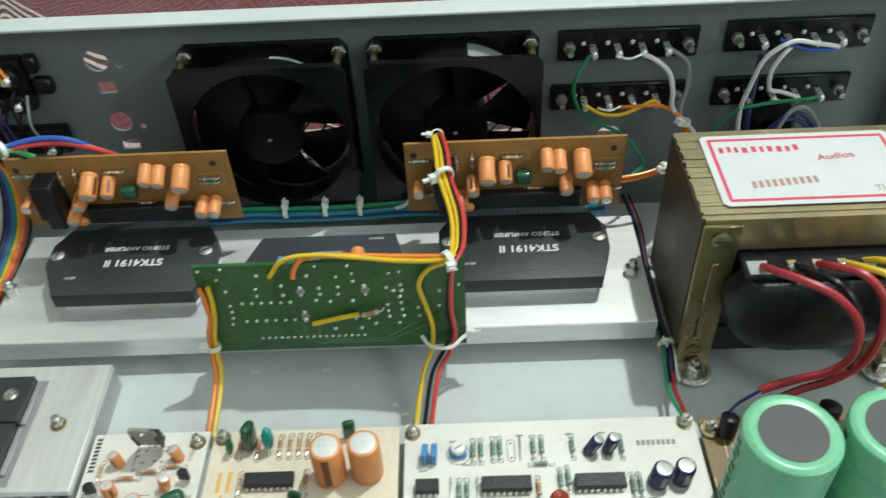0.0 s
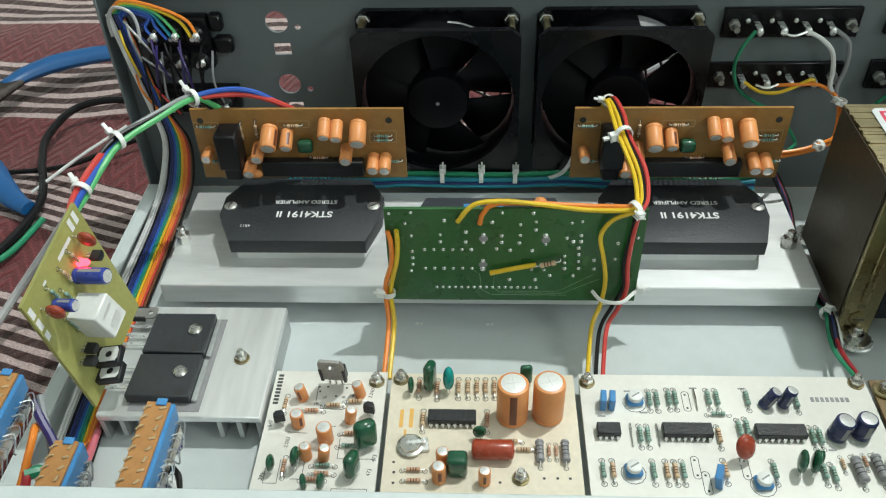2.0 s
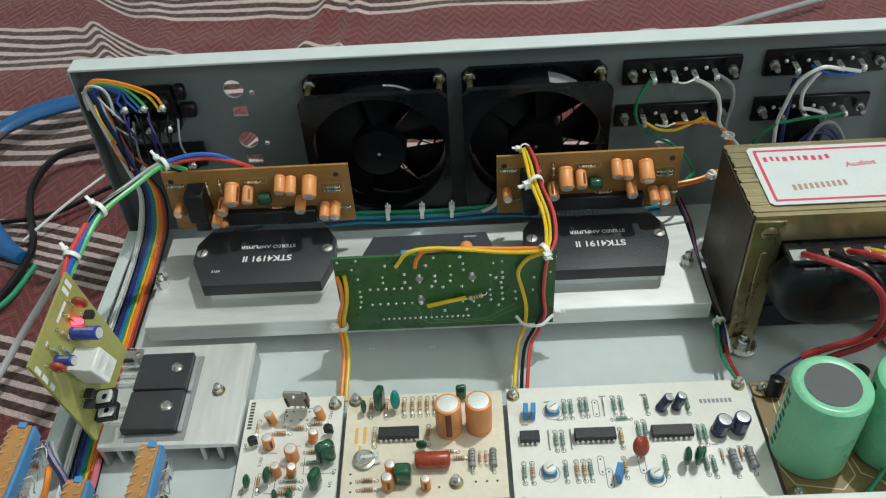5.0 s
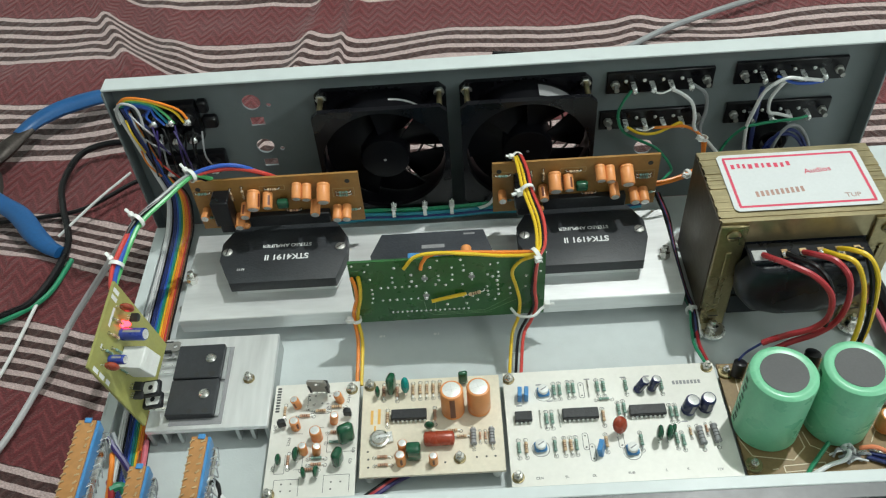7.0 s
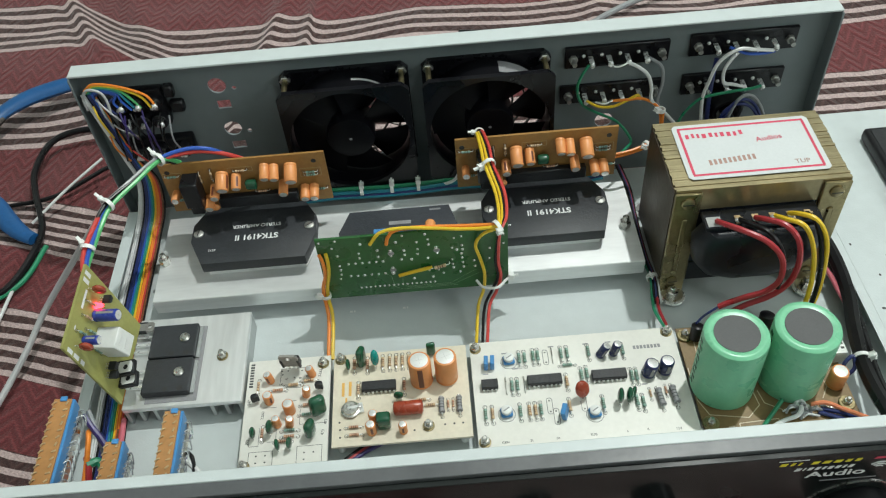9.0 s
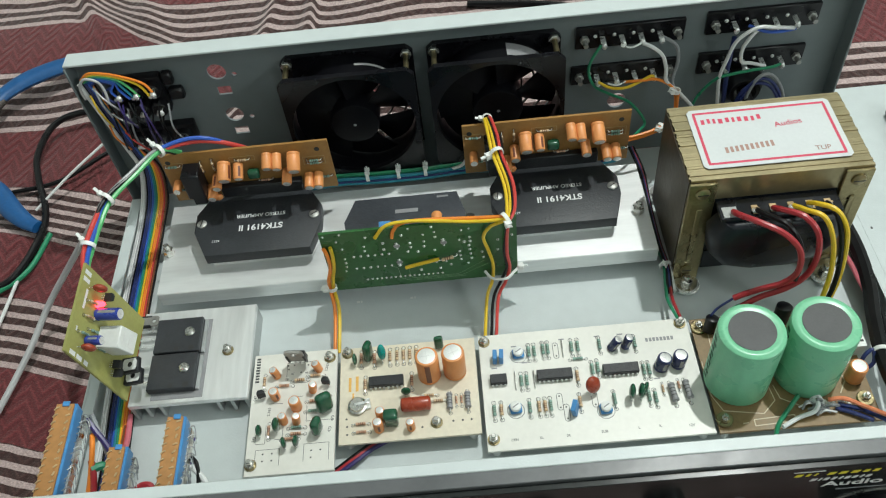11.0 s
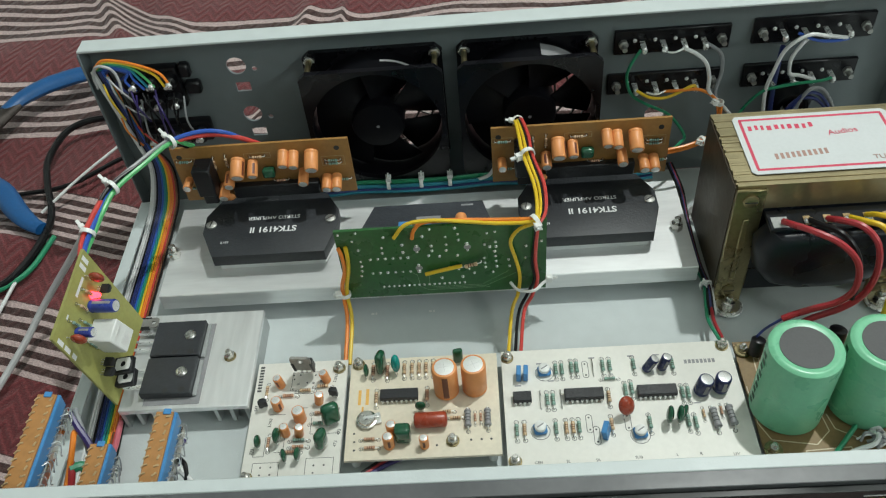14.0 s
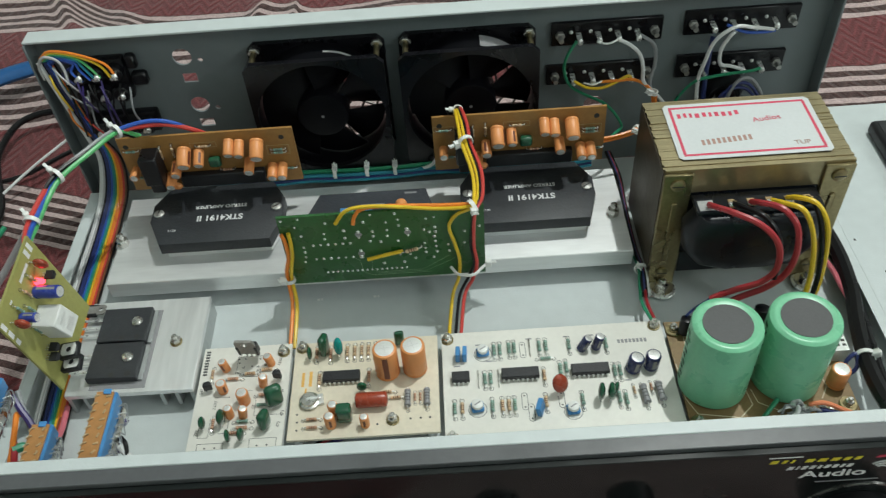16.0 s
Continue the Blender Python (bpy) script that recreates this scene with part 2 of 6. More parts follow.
    nt.links.new(math_node("MULTIPLY", inside, math_node("SUBTRACT", 1.0, pale)), dark.inputs[0])
    sc = nt.nodes.new("ShaderNodeVectorMath")
    sc.operation = "SCALE"
    nt.links.new(dark.outputs[2], sc.inputs[0])
    relief = math_node("ADD", math_node("MULTIPLY", rid.outputs[0], math_node("SUBTRACT", 1.0, pale)), math_node("MULTIPLY", pale, 0.98))
    nt.links.new(math_node("MULTIPLY", relief, grain.outputs[0]), sc.inputs["Scale"])
    nt.links.new(sc.outputs[0], b.inputs["Base Color"])
    bp = nt.nodes.new("ShaderNodeBump")
    bp.inputs["Strength"].default_value, bp.inputs["Distance"].default_value = 0.7, 0.002
    nt.links.new(math_node("ADD", ridge, math_node("MULTIPLY", nf.outputs[0], 0.5)), bp.inputs["Height"])
    nt.links.new(bp.outputs[0], b.inputs["Normal"])
    return m


bedspread_weave = cloth_material()

# ---------- mesh helpers (all in millimetres) ----------
ORG = {}


def V(*a):
    return Vector(a)


def box(bm, x0, x1, y0, y1, z0, z1, bev=0.0, seg=1, m=None):
    r = bmesh.ops.create_cube(bm, size=1.0)
    vs = r["verts"]
    for v in vs:
        v.co = V((x0 + x1) / 2 + v.co.x * (x1 - x0), (y0 + y1) / 2 + v.co.y * (y1 - y0), (z0 + z1) / 2 + v.co.z * (z1 - z0))
        if m is not None:
            v.co = m @ v.co
    if bev:
        es = list({e for v in vs for e in v.link_edges})
        bmesh.ops.bevel(bm, geom=es, offset=bev, segments=seg, affect="EDGES", profile=0.5)
    return bm


def ring_frame(d):
    d = d.normalized()
    a = V(0, 0, 1) if abs(d.z) < 0.9 else V(1, 0, 0)
    x = d.cross(a).normalized()
    return x, d.cross(x).normalized()


def lathe(bm, p0, axis, prof, n=16, close=True):
    """A turned shape: prof is rows of (distance along axis, radius)."""
    p0, axis = Vector(p0), Vector(axis).normalized()
    x, y = ring_frame(axis)
    rings = []
    for h, r in prof:
        rings.append([bm.verts.new(p0 + axis * h + (x * math.cos(2 * math.pi * i / n) + y * math.sin(2 * math.pi * i / n)) * r) for i in range(n)])
    for a, b in zip(rings, rings[1:]):
        for i in range(n):
            bm.faces.new((a[i], a[(i + 1) % n], b[(i + 1) % n], b[i]))
    if close:
        bm.faces.new(rings[0][::-1])
        bm.faces.new(rings[-1])
    return bm


def cyl(bm, p0, p1, r, n=16, bev=0.0):
    p0, p1 = Vector(p0), Vector(p1)
    h = (p1 - p0).length
    prof = [(0, r), (h, r)] if not bev else [(0, r - bev), (bev, r), (h - bev, r), (h, r - bev)]
    return lathe(bm, p0, p1 - p0, prof, n)


def smooth_path(pts, steps=6):
    pts = [Vector(p) for p in pts]
    if len(pts) < 3:
        return pts
    ext = [2 * pts[0] - pts[1], *pts, 2 * pts[-1] - pts[-2]]
    out = []
    for i in range(1, len(ext) - 2):
        a, b, c, d = ext[i - 1:i + 3]
        for k in range(steps):
            t = k / steps
            out.append(0.5 * (2 * b + (c - a) * t + (2 * a - 5 * b + 4 * c - d) * t * t + (3 * b - a - 3 * c + d) * t ** 3))
    out.append(pts[-1])
    return out


def sweep(bm, pts, r, n=8, steps=6, smooth=True):
    path = smooth_path(pts, steps) if smooth else [Vector(p) for p in pts]
    x = None
    rings = []
    for i, p in enumerate(path):
        d = (path[min(i + 1, len(path) - 1)] - path[max(i - 1, 0)]).normalized()
        if x is None:
            x, y = ring_frame(d)
        else:
            x = (x - d * x.dot(d)).normalized()
            y = d.cross(x)
        rings.append([bm.verts.new(p + (x * math.cos(2 * math.pi * k / n) + y * math.sin(2 * math.pi * k / n)) * r) for k in range(n)])
    for a, b in zip(rings, rings[1:]):
        for k in range(n):
            bm.faces.new((a[k], a[(k + 1) % n], b[(k + 1) % n], b[k]))
    bm.faces.new(rings[0][::-1])
    bm.faces.new(rings[-1])
    return bm


def blob(bm, c, rx, ry, rz, n=12, m=None):
    r = bmesh.ops.create_uvsphere(bm, u_segments=n, v_segments=max(n * 2 // 3, 6), radius=1.0)
    for v in r["verts"]:
        v.co = V(v.co.x * rx, v.co.y * ry, v.co.z * rz)
        if m is not None:
            v.co = m @ v.co
        v.co += Vector(c)
    return bm


def prism(bm, outline, z0, z1, bev=0.0):
    """An upright slab over an outline of (x, y)."""
    lo = [bm.verts.new((x, y, z0)) for x, y in outline]
    hi = [bm.verts.new((x, y, z1)) for x, y in outline]
    n = len(outline)
    faces = [bm.faces.new(lo[::-1]), bm.faces.new(hi)] + [bm.faces.new((lo[i], lo[(i + 1) % n], hi[(i + 1) % n], hi[i])) for i in range(n)]
    if bev:
        bmesh.ops.bevel(bm, geom=list({e for f in faces[1:2] for e in f.edges}), offset=bev, segments=2, affect="EDGES", profile=0.5)
    bmesh.ops.recalc_face_normals(bm, faces=bm.faces[:])
    return bm


def B():
    return bmesh.new()


def to_mesh(name, bm, material, shift=V(0, 0, 0), smooth=True):
    me = bpy.data.meshes.new(name)
    bmesh.ops.recalc_face_normals(bm, faces=bm.faces[:])
    for v in bm.verts:
        v.co = (v.co - shift) * 0.001
    bm.to_mesh(me)
    bm.free()
    me.materials.append(material)
    if smooth:
        me.shade_smooth()
        me.set_sharp_from_angle(angle=radians(38))
    return me


def thing(name, x, y, z, label, category, group="", kind=""):
    ob = new(name)
    ob.empty_display_size = 0.01
    ob.location = (x * 0.001, y * 0.001, z * 0.001)
    ORG[ob.name] = V(x, y, z)
    return tagged(ob, label, category, group, kind)


def part(name, bm, material, parent, label="", smooth=True):
    """One mesh under a thing or a part; its points are given in millimetres of the whole place."""
    o = ORG[parent.name]
    ob = new(name, to_mesh(name, bm, material, o, smooth))
    ob.parent = parent
    ORG[ob.name] = o
    return tagged(ob, label)


def solo(name, bm, material, label, category, group="", kind="", smooth=True):
    """A thing that is one mesh."""
    ob = new(name, to_mesh(name, bm, material, V(0, 0, 0), smooth))
    ORG[ob.name] = V(0, 0, 0)
    return tagged(ob, label, category, group, kind)


def proto(*subs):
    """Meshes of a component about its own foot: rows of (name, bmesh, material); the first carries the others."""
    return [(n, to_mesh(n, bm, m)) for n, bm, m in subs]


def put(pr, parent, x, y, z, rz=0.0, tilt=None, scale=1.0, label=""):
    o = ORG[parent.name]
    root = new(pr[0][0], pr[0][1])
    root.parent = parent
    m = Matrix.Translation((V(x, y, z) - o) * 0.001)
    if tilt is not None:
        m = m @ tilt
    root.matrix_basis = m @ Matrix.Rotation(radians(rz), 4, "Z") @ Matrix.Scale(scale, 4)
    tagged(root, label)
    for n, me in pr[1:]:
        c = new(n, me)
        c.parent = root
    return root


def lettering(text, size, material, m, parent, name="lettering", bold=0.0):
    """Raised flat letters, centred, at pose m (metres)."""
    cu = bpy.data.curves.new(name, "FONT")
    cu.body, cu.size, cu.align_x, cu.align_y, cu.extrude, cu.offset = text, size * 0.001, "CENTER", "CENTER", 0.00004, bold * 0.001
    tmp = bpy.data.objects.new(name, cu)
    me = bpy.data.meshes.new_from_object(tmp)
    bpy.data.objects.remove(tmp)
    me.materials.clear()
    me.materials.append(material)
    ob = new(name, me)
    ob.parent = parent
    ob.matrix_basis = Matrix.Translation(-ORG[parent.name] * 0.001) @ m
    return ob


def wire(name, color, r, pts, label, category="wire", group=""):
    return solo(name, sweep(B(), pts, r), WIRE[color], label, category, group)

# ---------- room and bed ----------


def room_slab(name, x0, x1, y0, y1, z0, z1, material):
    return solo(name, box(B(), x0, x1, y0, y1, z0, z1), material, "plain " + material.name.replace("_", " ") + " surface of the room", name.split("_")[0], kind="structure")


room_slab("floor", -1400, 1900, -1500, 1900, -620, -560, floor_tile)
room_slab("ceiling", -1400, 1900, -1500, 1900, 2300, 2360, wall_paint)
room_slab("wall_west", -1460, -1400, -1500, 1900, -560, 2300, wall_paint)
room_slab("wall_east", 1900, 1960, -1500, -1305, -560, 2300, wall_paint)
room_slab("wall_east", 1900, 1960, -915, 1900, -560, 2300, wall_paint)
room_slab("wall_east", 1900, 1960, -1305, -915, -560, 1095, wall_paint)
room_slab("wall_east", 1900, 1960, -1305, -915, 1505, 2300, wall_paint)
room_slab("wall_north", -1400, 1900, 1900, 1960, -560, 2300, wall_paint)
room_slab("wall_south", -1400, 1900, -1560, -1500, -560, 2300, wall_paint)

window = thing("window_1", 1930, -1110, 1095, "small white painted window frame in the plain wall", "window", kind="structure")
part("window_sill", box(B(), 1880, 1899, -1320, -900, 1076, 1094, 4), lamp_white, window)
for ya, yb in ((-1304, -1298), (-922, -916)):
    part("window_frame", box(B(), 1901, 1919, ya, yb, 1096, 1504, 1), lamp_white, window)

fitting = thing("bulb_holder", 650, 300, 1665, "white plastic bulb holder hung on a cord", "light fitting")
part("socket", lathe(B(), (650, 300, 1655), (0, 0, 1), [(0, 15), (2, 17), (30, 17), (42, 8), (50, 4)], 20), lamp_white, fitting)
part("cord", cyl(B(), (650, 300, 1705), (650, 300, 2300), 3), lamp_white, fitting)

solo("mattress", box(B(), -900, 1150, -700, 1100, -560, -42, 20, 2), lamp_white, "thick white mattress under the bedspread", "mattress")


def step01(x, a, b):
    t = min(max((x - a) / (b - a), 0), 1)
    return t * t * (3 - 2 * t)


def under(x, y):
    """1 well outside the chassis and the spare cover, 0 beneath them."""
    dx = max(-75 - x, x - 790, 0)
    dy = max(-235 - y, y - 125, 0)
    far = math.hypot(dx, dy) if x < 790 else max(dx, 0)
    return step01(far, 5, 90)


def drawn_up(y):
    """Where the weave lies along the chassis' side: the cloth is bunched there."""
    knots = ((-400, -575), (-171, -255), (-119, -179), (-72, -115), (-20, -39), (30, 25), (78, 101), (157, 165), (400, 408))
    for (a, p), (b, q) in zip(knots, knots[1:]):
        if y < b or b == 400:
            return p + (q - p) * (y - a) / (b - a)


def bed_cloth():
    bm = B()
    uvl = bm.loops.layers.uv.new("weave")
    ny = 220
    y0, y1 = -680, 1080
    xs = [-880 + 10 * i for i in range(62)] + [-260 + 2.5 * i for i in range(136)] + [80 + 8.75 * i for i in range(121)]
    nx = len(xs) - 1
    place = {}
    rows = []
    for j in range(ny + 1):
        row = []
        for i in range(nx + 1):
            x, y = xs[i], y0 + (y1 - y0) * j / ny
            k = under(x, y)
            fold = 4.5 * math.exp(-((x + 144 + 0.5 * (y - 290)) / 8) ** 2) + 6 * math.exp(-((x + 100 + 0.4 * (y - 300)) / 14) ** 2)
            fold += 5 * math.exp(-((x - 12 - 0.15 * (y - 300)) / 9) ** 2) + 4 * math.exp(-((x - 48 - 0.10 * (y - 300)) / 8) ** 2) + 5 * math.exp(-((x - 310 - 0.2 * (y - 300)) / 14) ** 2)
            fold *= step01(y, 70, 160)
            wav = noise.noise(V(x * 0.006, y * 0.012, 0.3)) * 6 + noise.noise(V(x * 0.019, y * 0.024, 2.3)) * 2.6
            wav += 4 * math.exp(-((y - 40 + 0.5 * (x + 150)) / 14) ** 2) * step01(-x, 80, 130)
            z = -15.5 + k * (fold + wav)
            row.append(bm.verts.new((x, y, z)))
            c = -150 - 0.5 * (y - 290)
            slip = -24 * step01(x, c - 9, c + 9) + 94 * step01(x, c - 20, c + 68) - 12 * step01(x, 6 + 0.15 * (y - 300), 14 + 0.15 * (y - 300)) + 12 * step01(x, 44, 52)
            slip *= step01(y, 60, 170) if x < -80 else 1
            if x < -40:
                w = 1 - step01(y, 90, 170)
                slip = slip * (1 - w) + w * (drawn_up(y + 0.3 * (max(x, -190) + 100)) - y)
            slip += 7 * noise.noise(V(x * 0.011, y * 0.006, 5.1)) + 3 * math.sin(x * 0.021)
            place[row[-1]] = (x * 0.001 + 2, (y + slip) * 0.001)
        rows.append(row)
    for a, b in zip(rows, rows[1:]):
        for i in range(nx):
            f = bm.faces.new((a[i], a[i + 1], b[i + 1], b[i]))
            for lp in f.loops:
                lp[uvl].uv = place[lp.vert]
    return bm


cloth_mesh = bed_cloth()
solo("bedspread", cloth_mesh, bedspread_weave, "rumpled maroon woven bedspread with groups of pale stripes", "bedspread")

# ---------- chassis ----------
XL, XR, YB, YF, ZR, ZF = -62.0, 401.0, 63.0, -207.5, 123.0, 96.0
chassis = thing("amplifier_chassis", 170, -70, -14, "open grey painted steel amplifier chassis lying on a bedspread", "amplifier case")


def holed_plate(outline, holes, y0, y1):
    """A sheet in the x-z plane with openings cut through it."""
    bm = B()
    edges = []
    for loop in (outline, *holes):
        vs = [bm.verts.new((x, y0, z)) for x, z in loop]
        edges += [bm.edges.new((vs[i], vs[(i + 1) % len(vs)])) for i in range(len(vs))]
    bmesh.ops.triangle_fill(bm, edges=edges, use_beauty=True)
    ext = bmesh.ops.extrude_face_region(bm, geom=bm.faces[:])
    for g in ext["geom"]:
        if isinstance(g, bmesh.types.BMVert):
            g.co.y = y1
    return bm


def circle(cx, cz, r, n=28):
    return [(cx + r * math.cos(2 * math.pi * i / n), cz + r * math.sin(2 * math.pi * i / n)) for i in range(n)]


def rect(x0, x1, z0, z1):
    return [(x0, z0), (x1, z0), (x1, z1), (x0, z1)]


FANS = (100.4, 188.6)
FAN_Z = 67.5
holes = [circle(x, FAN_Z, 37.5, 40) for x in FANS]
holes += [circle(20.9, 100.4, 5.7), circle(31.0, 97.6, 1.6, 10), rect(17.6, 26.2, 82.6, 89.0), circle(22.6, 66.0, 5.7), circle(33.0, 63.0, 1.6, 10), rect(19.2, 28.2, 49.2, 55.2)]
holes += [circle(266, 46, 6.0), circle(344, 52, 11.5)]
part("floor_plate", box(B(), XL, XR, YF + 4, YB, -1.5, 0), grey_paint, chassis, smooth=False)
part("rear_panel", holed_plate(rect(XL, XR, 0.2, ZR - 1.3), holes, YB, YB + 1.4), shaded_paint, chassis, "grey rear panel with cut openings, its colour darkened for shade", smooth=False)
part("rear_rim", box(B(), XL, XR, YB - 10.5, YB + 1.4, ZR - 1.2, ZR + 0.2, 0.35), grey_paint, chassis)
part("rear_side_flange", box(B(), XL, XL + 1.3, YB - 12, YB - 0.2, 0.2, ZR - 1.4, 0.3), shaded_paint, chassis)
part("rear_side_flange", box(B(), XR - 1.3, XR, YB - 12, YB - 0.2, 0.2, ZR - 1.4, 0.3), shaded_paint, chassis)
part("side_lip", box(box(B(), XL, XL + 1.2, YF + 6, YB - 13, 0.2, 11), XL + 1.3, XL + 7, YF + 6, YB - 13, 9.8, 11), grey_paint, chassis)
part("side_lip", box(box(B(), XR - 1.2, XR, YF + 6, YB - 13, 0.2, 11), XR - 7, XR - 1.3, YF + 6, YB - 13, 9.8, 11), grey_paint, chassis)
part("front_panel", box(B(), XL, XR, YF + 3.3, YF + 4.6, 0.2, ZF - 1.4), grey_paint, chassis, smooth=False)
part("front_rim", box(B(), XL, XR, YF + 3.3, YF + 8.8, ZF - 1.3, ZF, 0.4), grey_paint, chassis)
part("front_bezel", box(B(), XL - 4, XR + 4, YF - 3.1, YF + 3.2, -9, ZF + 0.1, 0.3), bezel_grey, chassis, "glossy dark grey edge of the front panel")
part("fascia", box(B(), XL - 4, XR + 4, YF - 6.0, YF - 3.2, -9, ZF - 2.2, 0.25), fascia_black, chassis, "glossy black front panel")
for x, y in ((-40, -190), (380, -190), (-40, 45), (380, 45)):
    part("foot", lathe(B(), (x, y, -1.6), (0, 0, -1), [(0, 9), (11, 8), (12.4, 7)], 16), black_plastic, chassis)
# small white specks on the floor plate before the heatsink
for x, y in ((93.1, -44.8), (126.1, -45.1)):
    part("paint_chip", box(box(B(), x - 1.6, x + 0.2, y - 0.7, y + 0.7, 0, 0.12), x + 0.8, x + 1.8, y - 0.7, y + 0.8, 0, 0.12), relay_white, chassis)
FY = YF - 6.05
part("volume_knob", lathe(B(), (326, FY, 44), (0, -1, 0), [(0, 17), (2, 17.5), (14, 16), (15.5, 14.5)], 32), black_plastic, chassis)
part("knob_ring", lathe(B(), (326, FY, 44), (0, -1, 0), [(0, 23.5), (0.4, 23.5), (0.4, 22.6), (0, 22.6)], 40, False), steel, chassis)
for x in (20, 75, 130, 185, 240):
    part("tone_knob", lathe(B(), (x, FY, 46), (0, -1, 0), [(0, 10), (1.5, 10.5), (13, 9.4), (14, 8.2)], 24), black_plastic, chassis)
face = lambda x, z: Matrix.Translation((x * 0.001, (FY - 0.1) * 0.001, z * 0.001)) @ pose(0, 0, 0, 90, 0, 0)
lettering("Audio", 6.6, print_white, face(311.4, 76.8) @ Matrix.Diagonal((1.55, 1, 1, 1)), chassis, bold=0.12)


def word_bars(x, z, widths, h, gap, material):
    """A word as one slanting bar for each letter."""
    for w in widths:
        if w > 0:
            bar = B()
            lo = [bar.verts.new((px, FY - 0.15, pz)) for px, pz in ((x, z), (x + w, z), (x + w + 0.9, z + h), (x + 0.9, z + h))]
            hi = [bar.verts.new((v.co.x, FY, v.co.z)) for v in lo]
            bar.faces.new(lo)
            bar.faces.new(hi[::-1])
            for q in range(4):
                bar.faces.new((lo[q], hi[q], hi[(q + 1) % 4], lo[(q + 1) % 4]))
            part("printed_bar", bar, material, chassis, smooth=False)
        x += abs(w) + gap


word_bars(285.3, 86.4, (2.7, 1.5, 0.9, -1.0, 2.8, 3.0, 3.0, 2.2, 2.2), 2.1, 1.75, print_yellow)
word_bars(292.6, 81.3, (2.2, 0.7, 1.8, 1.8, 1.1, 1.8, 1.8, 1.1, 1.8), 2.2, 1.25, print_white)
word_bars(324.5, 87.0, (4.5, 3.2, 3.6), 1.5, 0.7, ink_red)
for rr in (1.8, 3.4, 5.0):
    part("printed_arc", sweep(B(), [(328.6 + rr * math.sin(a), FY - 0.1, 79.0 + rr * math.cos(a)) for a in (-0.9, -0.45, 0, 0.45, 0.9)], 0.3, 6), print_white, chassis)
for x0, x1, z0, z1, mm in ((284.5, 297, 90.3, 90.8, print_white), (306, 330, 70.6, 71.2, res_grey), (216, 232, 60, 61, print_white), (160, 176, 60, 61, print_white)):
    part("printed_bar", box(B(), x0, x1, FY - 0.15, FY, z0, z1), mm, chassis)

# ---------- shared fastenings and components ----------
bolt = proto(("bolt", lathe(B(), (0, 0, 0), (0, 0, 1), [(0, 1.5), (5.2, 1.5), (5.6, 1.1)], 10), steel),
             ("washer", lathe(B(), (0, 0, 0), (0, 0, 1), [(0, 3.3), (0.6, 3.3), (0.6, 1.6)], 20), brass),
             ("nut", lathe(B(), (0, 0, 0.7), (0, 0, 1), [(0, 2.7), (2.0, 2.7), (2.4, 2.3)], 6), steel))
big_bolt = proto(("bolt", lathe(B(), (0, 0, 0), (0, 0, 1), [(0, 1.9), (6.4, 1.9), (7.0, 1.4)], 12), steel),
                 ("washer", lathe(B(), (0, 0, 0), (0, 0, 1), [(0, 6.5), (0.9, 6.5), (0.9, 1.9)], 24), steel),
                 ("nut", lathe(B(), (0, 0, 0.9), (0, 0, 1), [(0, 3.7), (2.6, 3.7), (3.0, 3.1)], 6), steel))


stud = proto(("stud", lathe(B(), (0, 0, 0), (0, 0, 1), [(0, 1.9), (8.2, 1.9), (8.6, 1.4)], 12), steel),
             ("nut", lathe(B(), (0, 0, 0.05), (0, 0, 1), [(0, 3.4), (4.6, 3.4), (5.0, 2.9)], 6), steel))


def slot_screw(r, metal=steel):
    bm = lathe(B(), (0, 0, 0), (0, 0, 1), [(0, r), (0.8, r), (1.4, r * 0.7)], 18)
    return proto(("screw", bm, metal), ("slot", box(B(), -r * 0.8, r * 0.8, -0.3, 0.3, 1.35, 1.5), band_dark))


screw_grey = mat("screw_grey", (0.42, 0.42, 0.40), 0.5, 0.8, 0.2, 200)
screw = slot_screw(3.1, screw_grey)
brass_screw = slot_screw(3.3, brass)
pan_screw = proto(("screw", lathe(B(), (0, 0, 0), (0, 0, 1), [(0, 3.1), (0.5, 3.1), (1.3, 2.4), (1.5, 1.2)], 20), steel), ("cross_slot", box(box(B(), -1.5, 1.5, -0.3, 0.3, 1.35, 1.56), -0.3, 0.3, -1.5, 1.5, 1.35, 1.57), screw_grey))


def resistor(material, bands, length=6.4, r=1.02):
    bm = B()
    h = length / 2
    lathe(bm, (-h, 0, r + 0.5), (1, 0, 0), [(0, r * 0.5), (0.25, r * 0.95), (1.3, r), (1.7, r * 0.82), (length - 1.7, r * 0.82), (length - 1.3, r), (length - 0.25, r * 0.95), (length, r * 0.5)], 10)
    rows = [("resistor", bm, material)]
    for k in (-1.4, -0.2, 1.0):
        rows.append(("colour_band", lathe(B(), (k * length / 6.4, 0, r + 0.5), (1, 0, 0), [(0, r * 0.86), (0.45, r * 0.86)], 10, False), bands))
    rows.append(("lead", sweep(B(), [(-h - 2, 0, 0), (-h - 1.8, 0, r + 0.3), (-h, 0, r + 0.5), (h, 0, r + 0.5), (h + 1.8, 0, r + 0.3), (h + 2, 0, 0)], 0.28, 5, 2), solder))
    for k in (-1, 1):
        rows.append(("pad", lathe(B(), (k * (h + 2), 0, 0), (0, 0, 1), [(0, 1.25), (0.08, 1.25), (0.08, 1.0), (0, 1.0)], 12, False), print_dark))
    return proto(*rows)


r_beige, r_green, r_red = resistor(res_beige, band_brown), resistor(res_green, band_olive), resistor(res_red, band_brown)
r_grey = resistor(res_grey, band_dark, 11.0, 2.1)


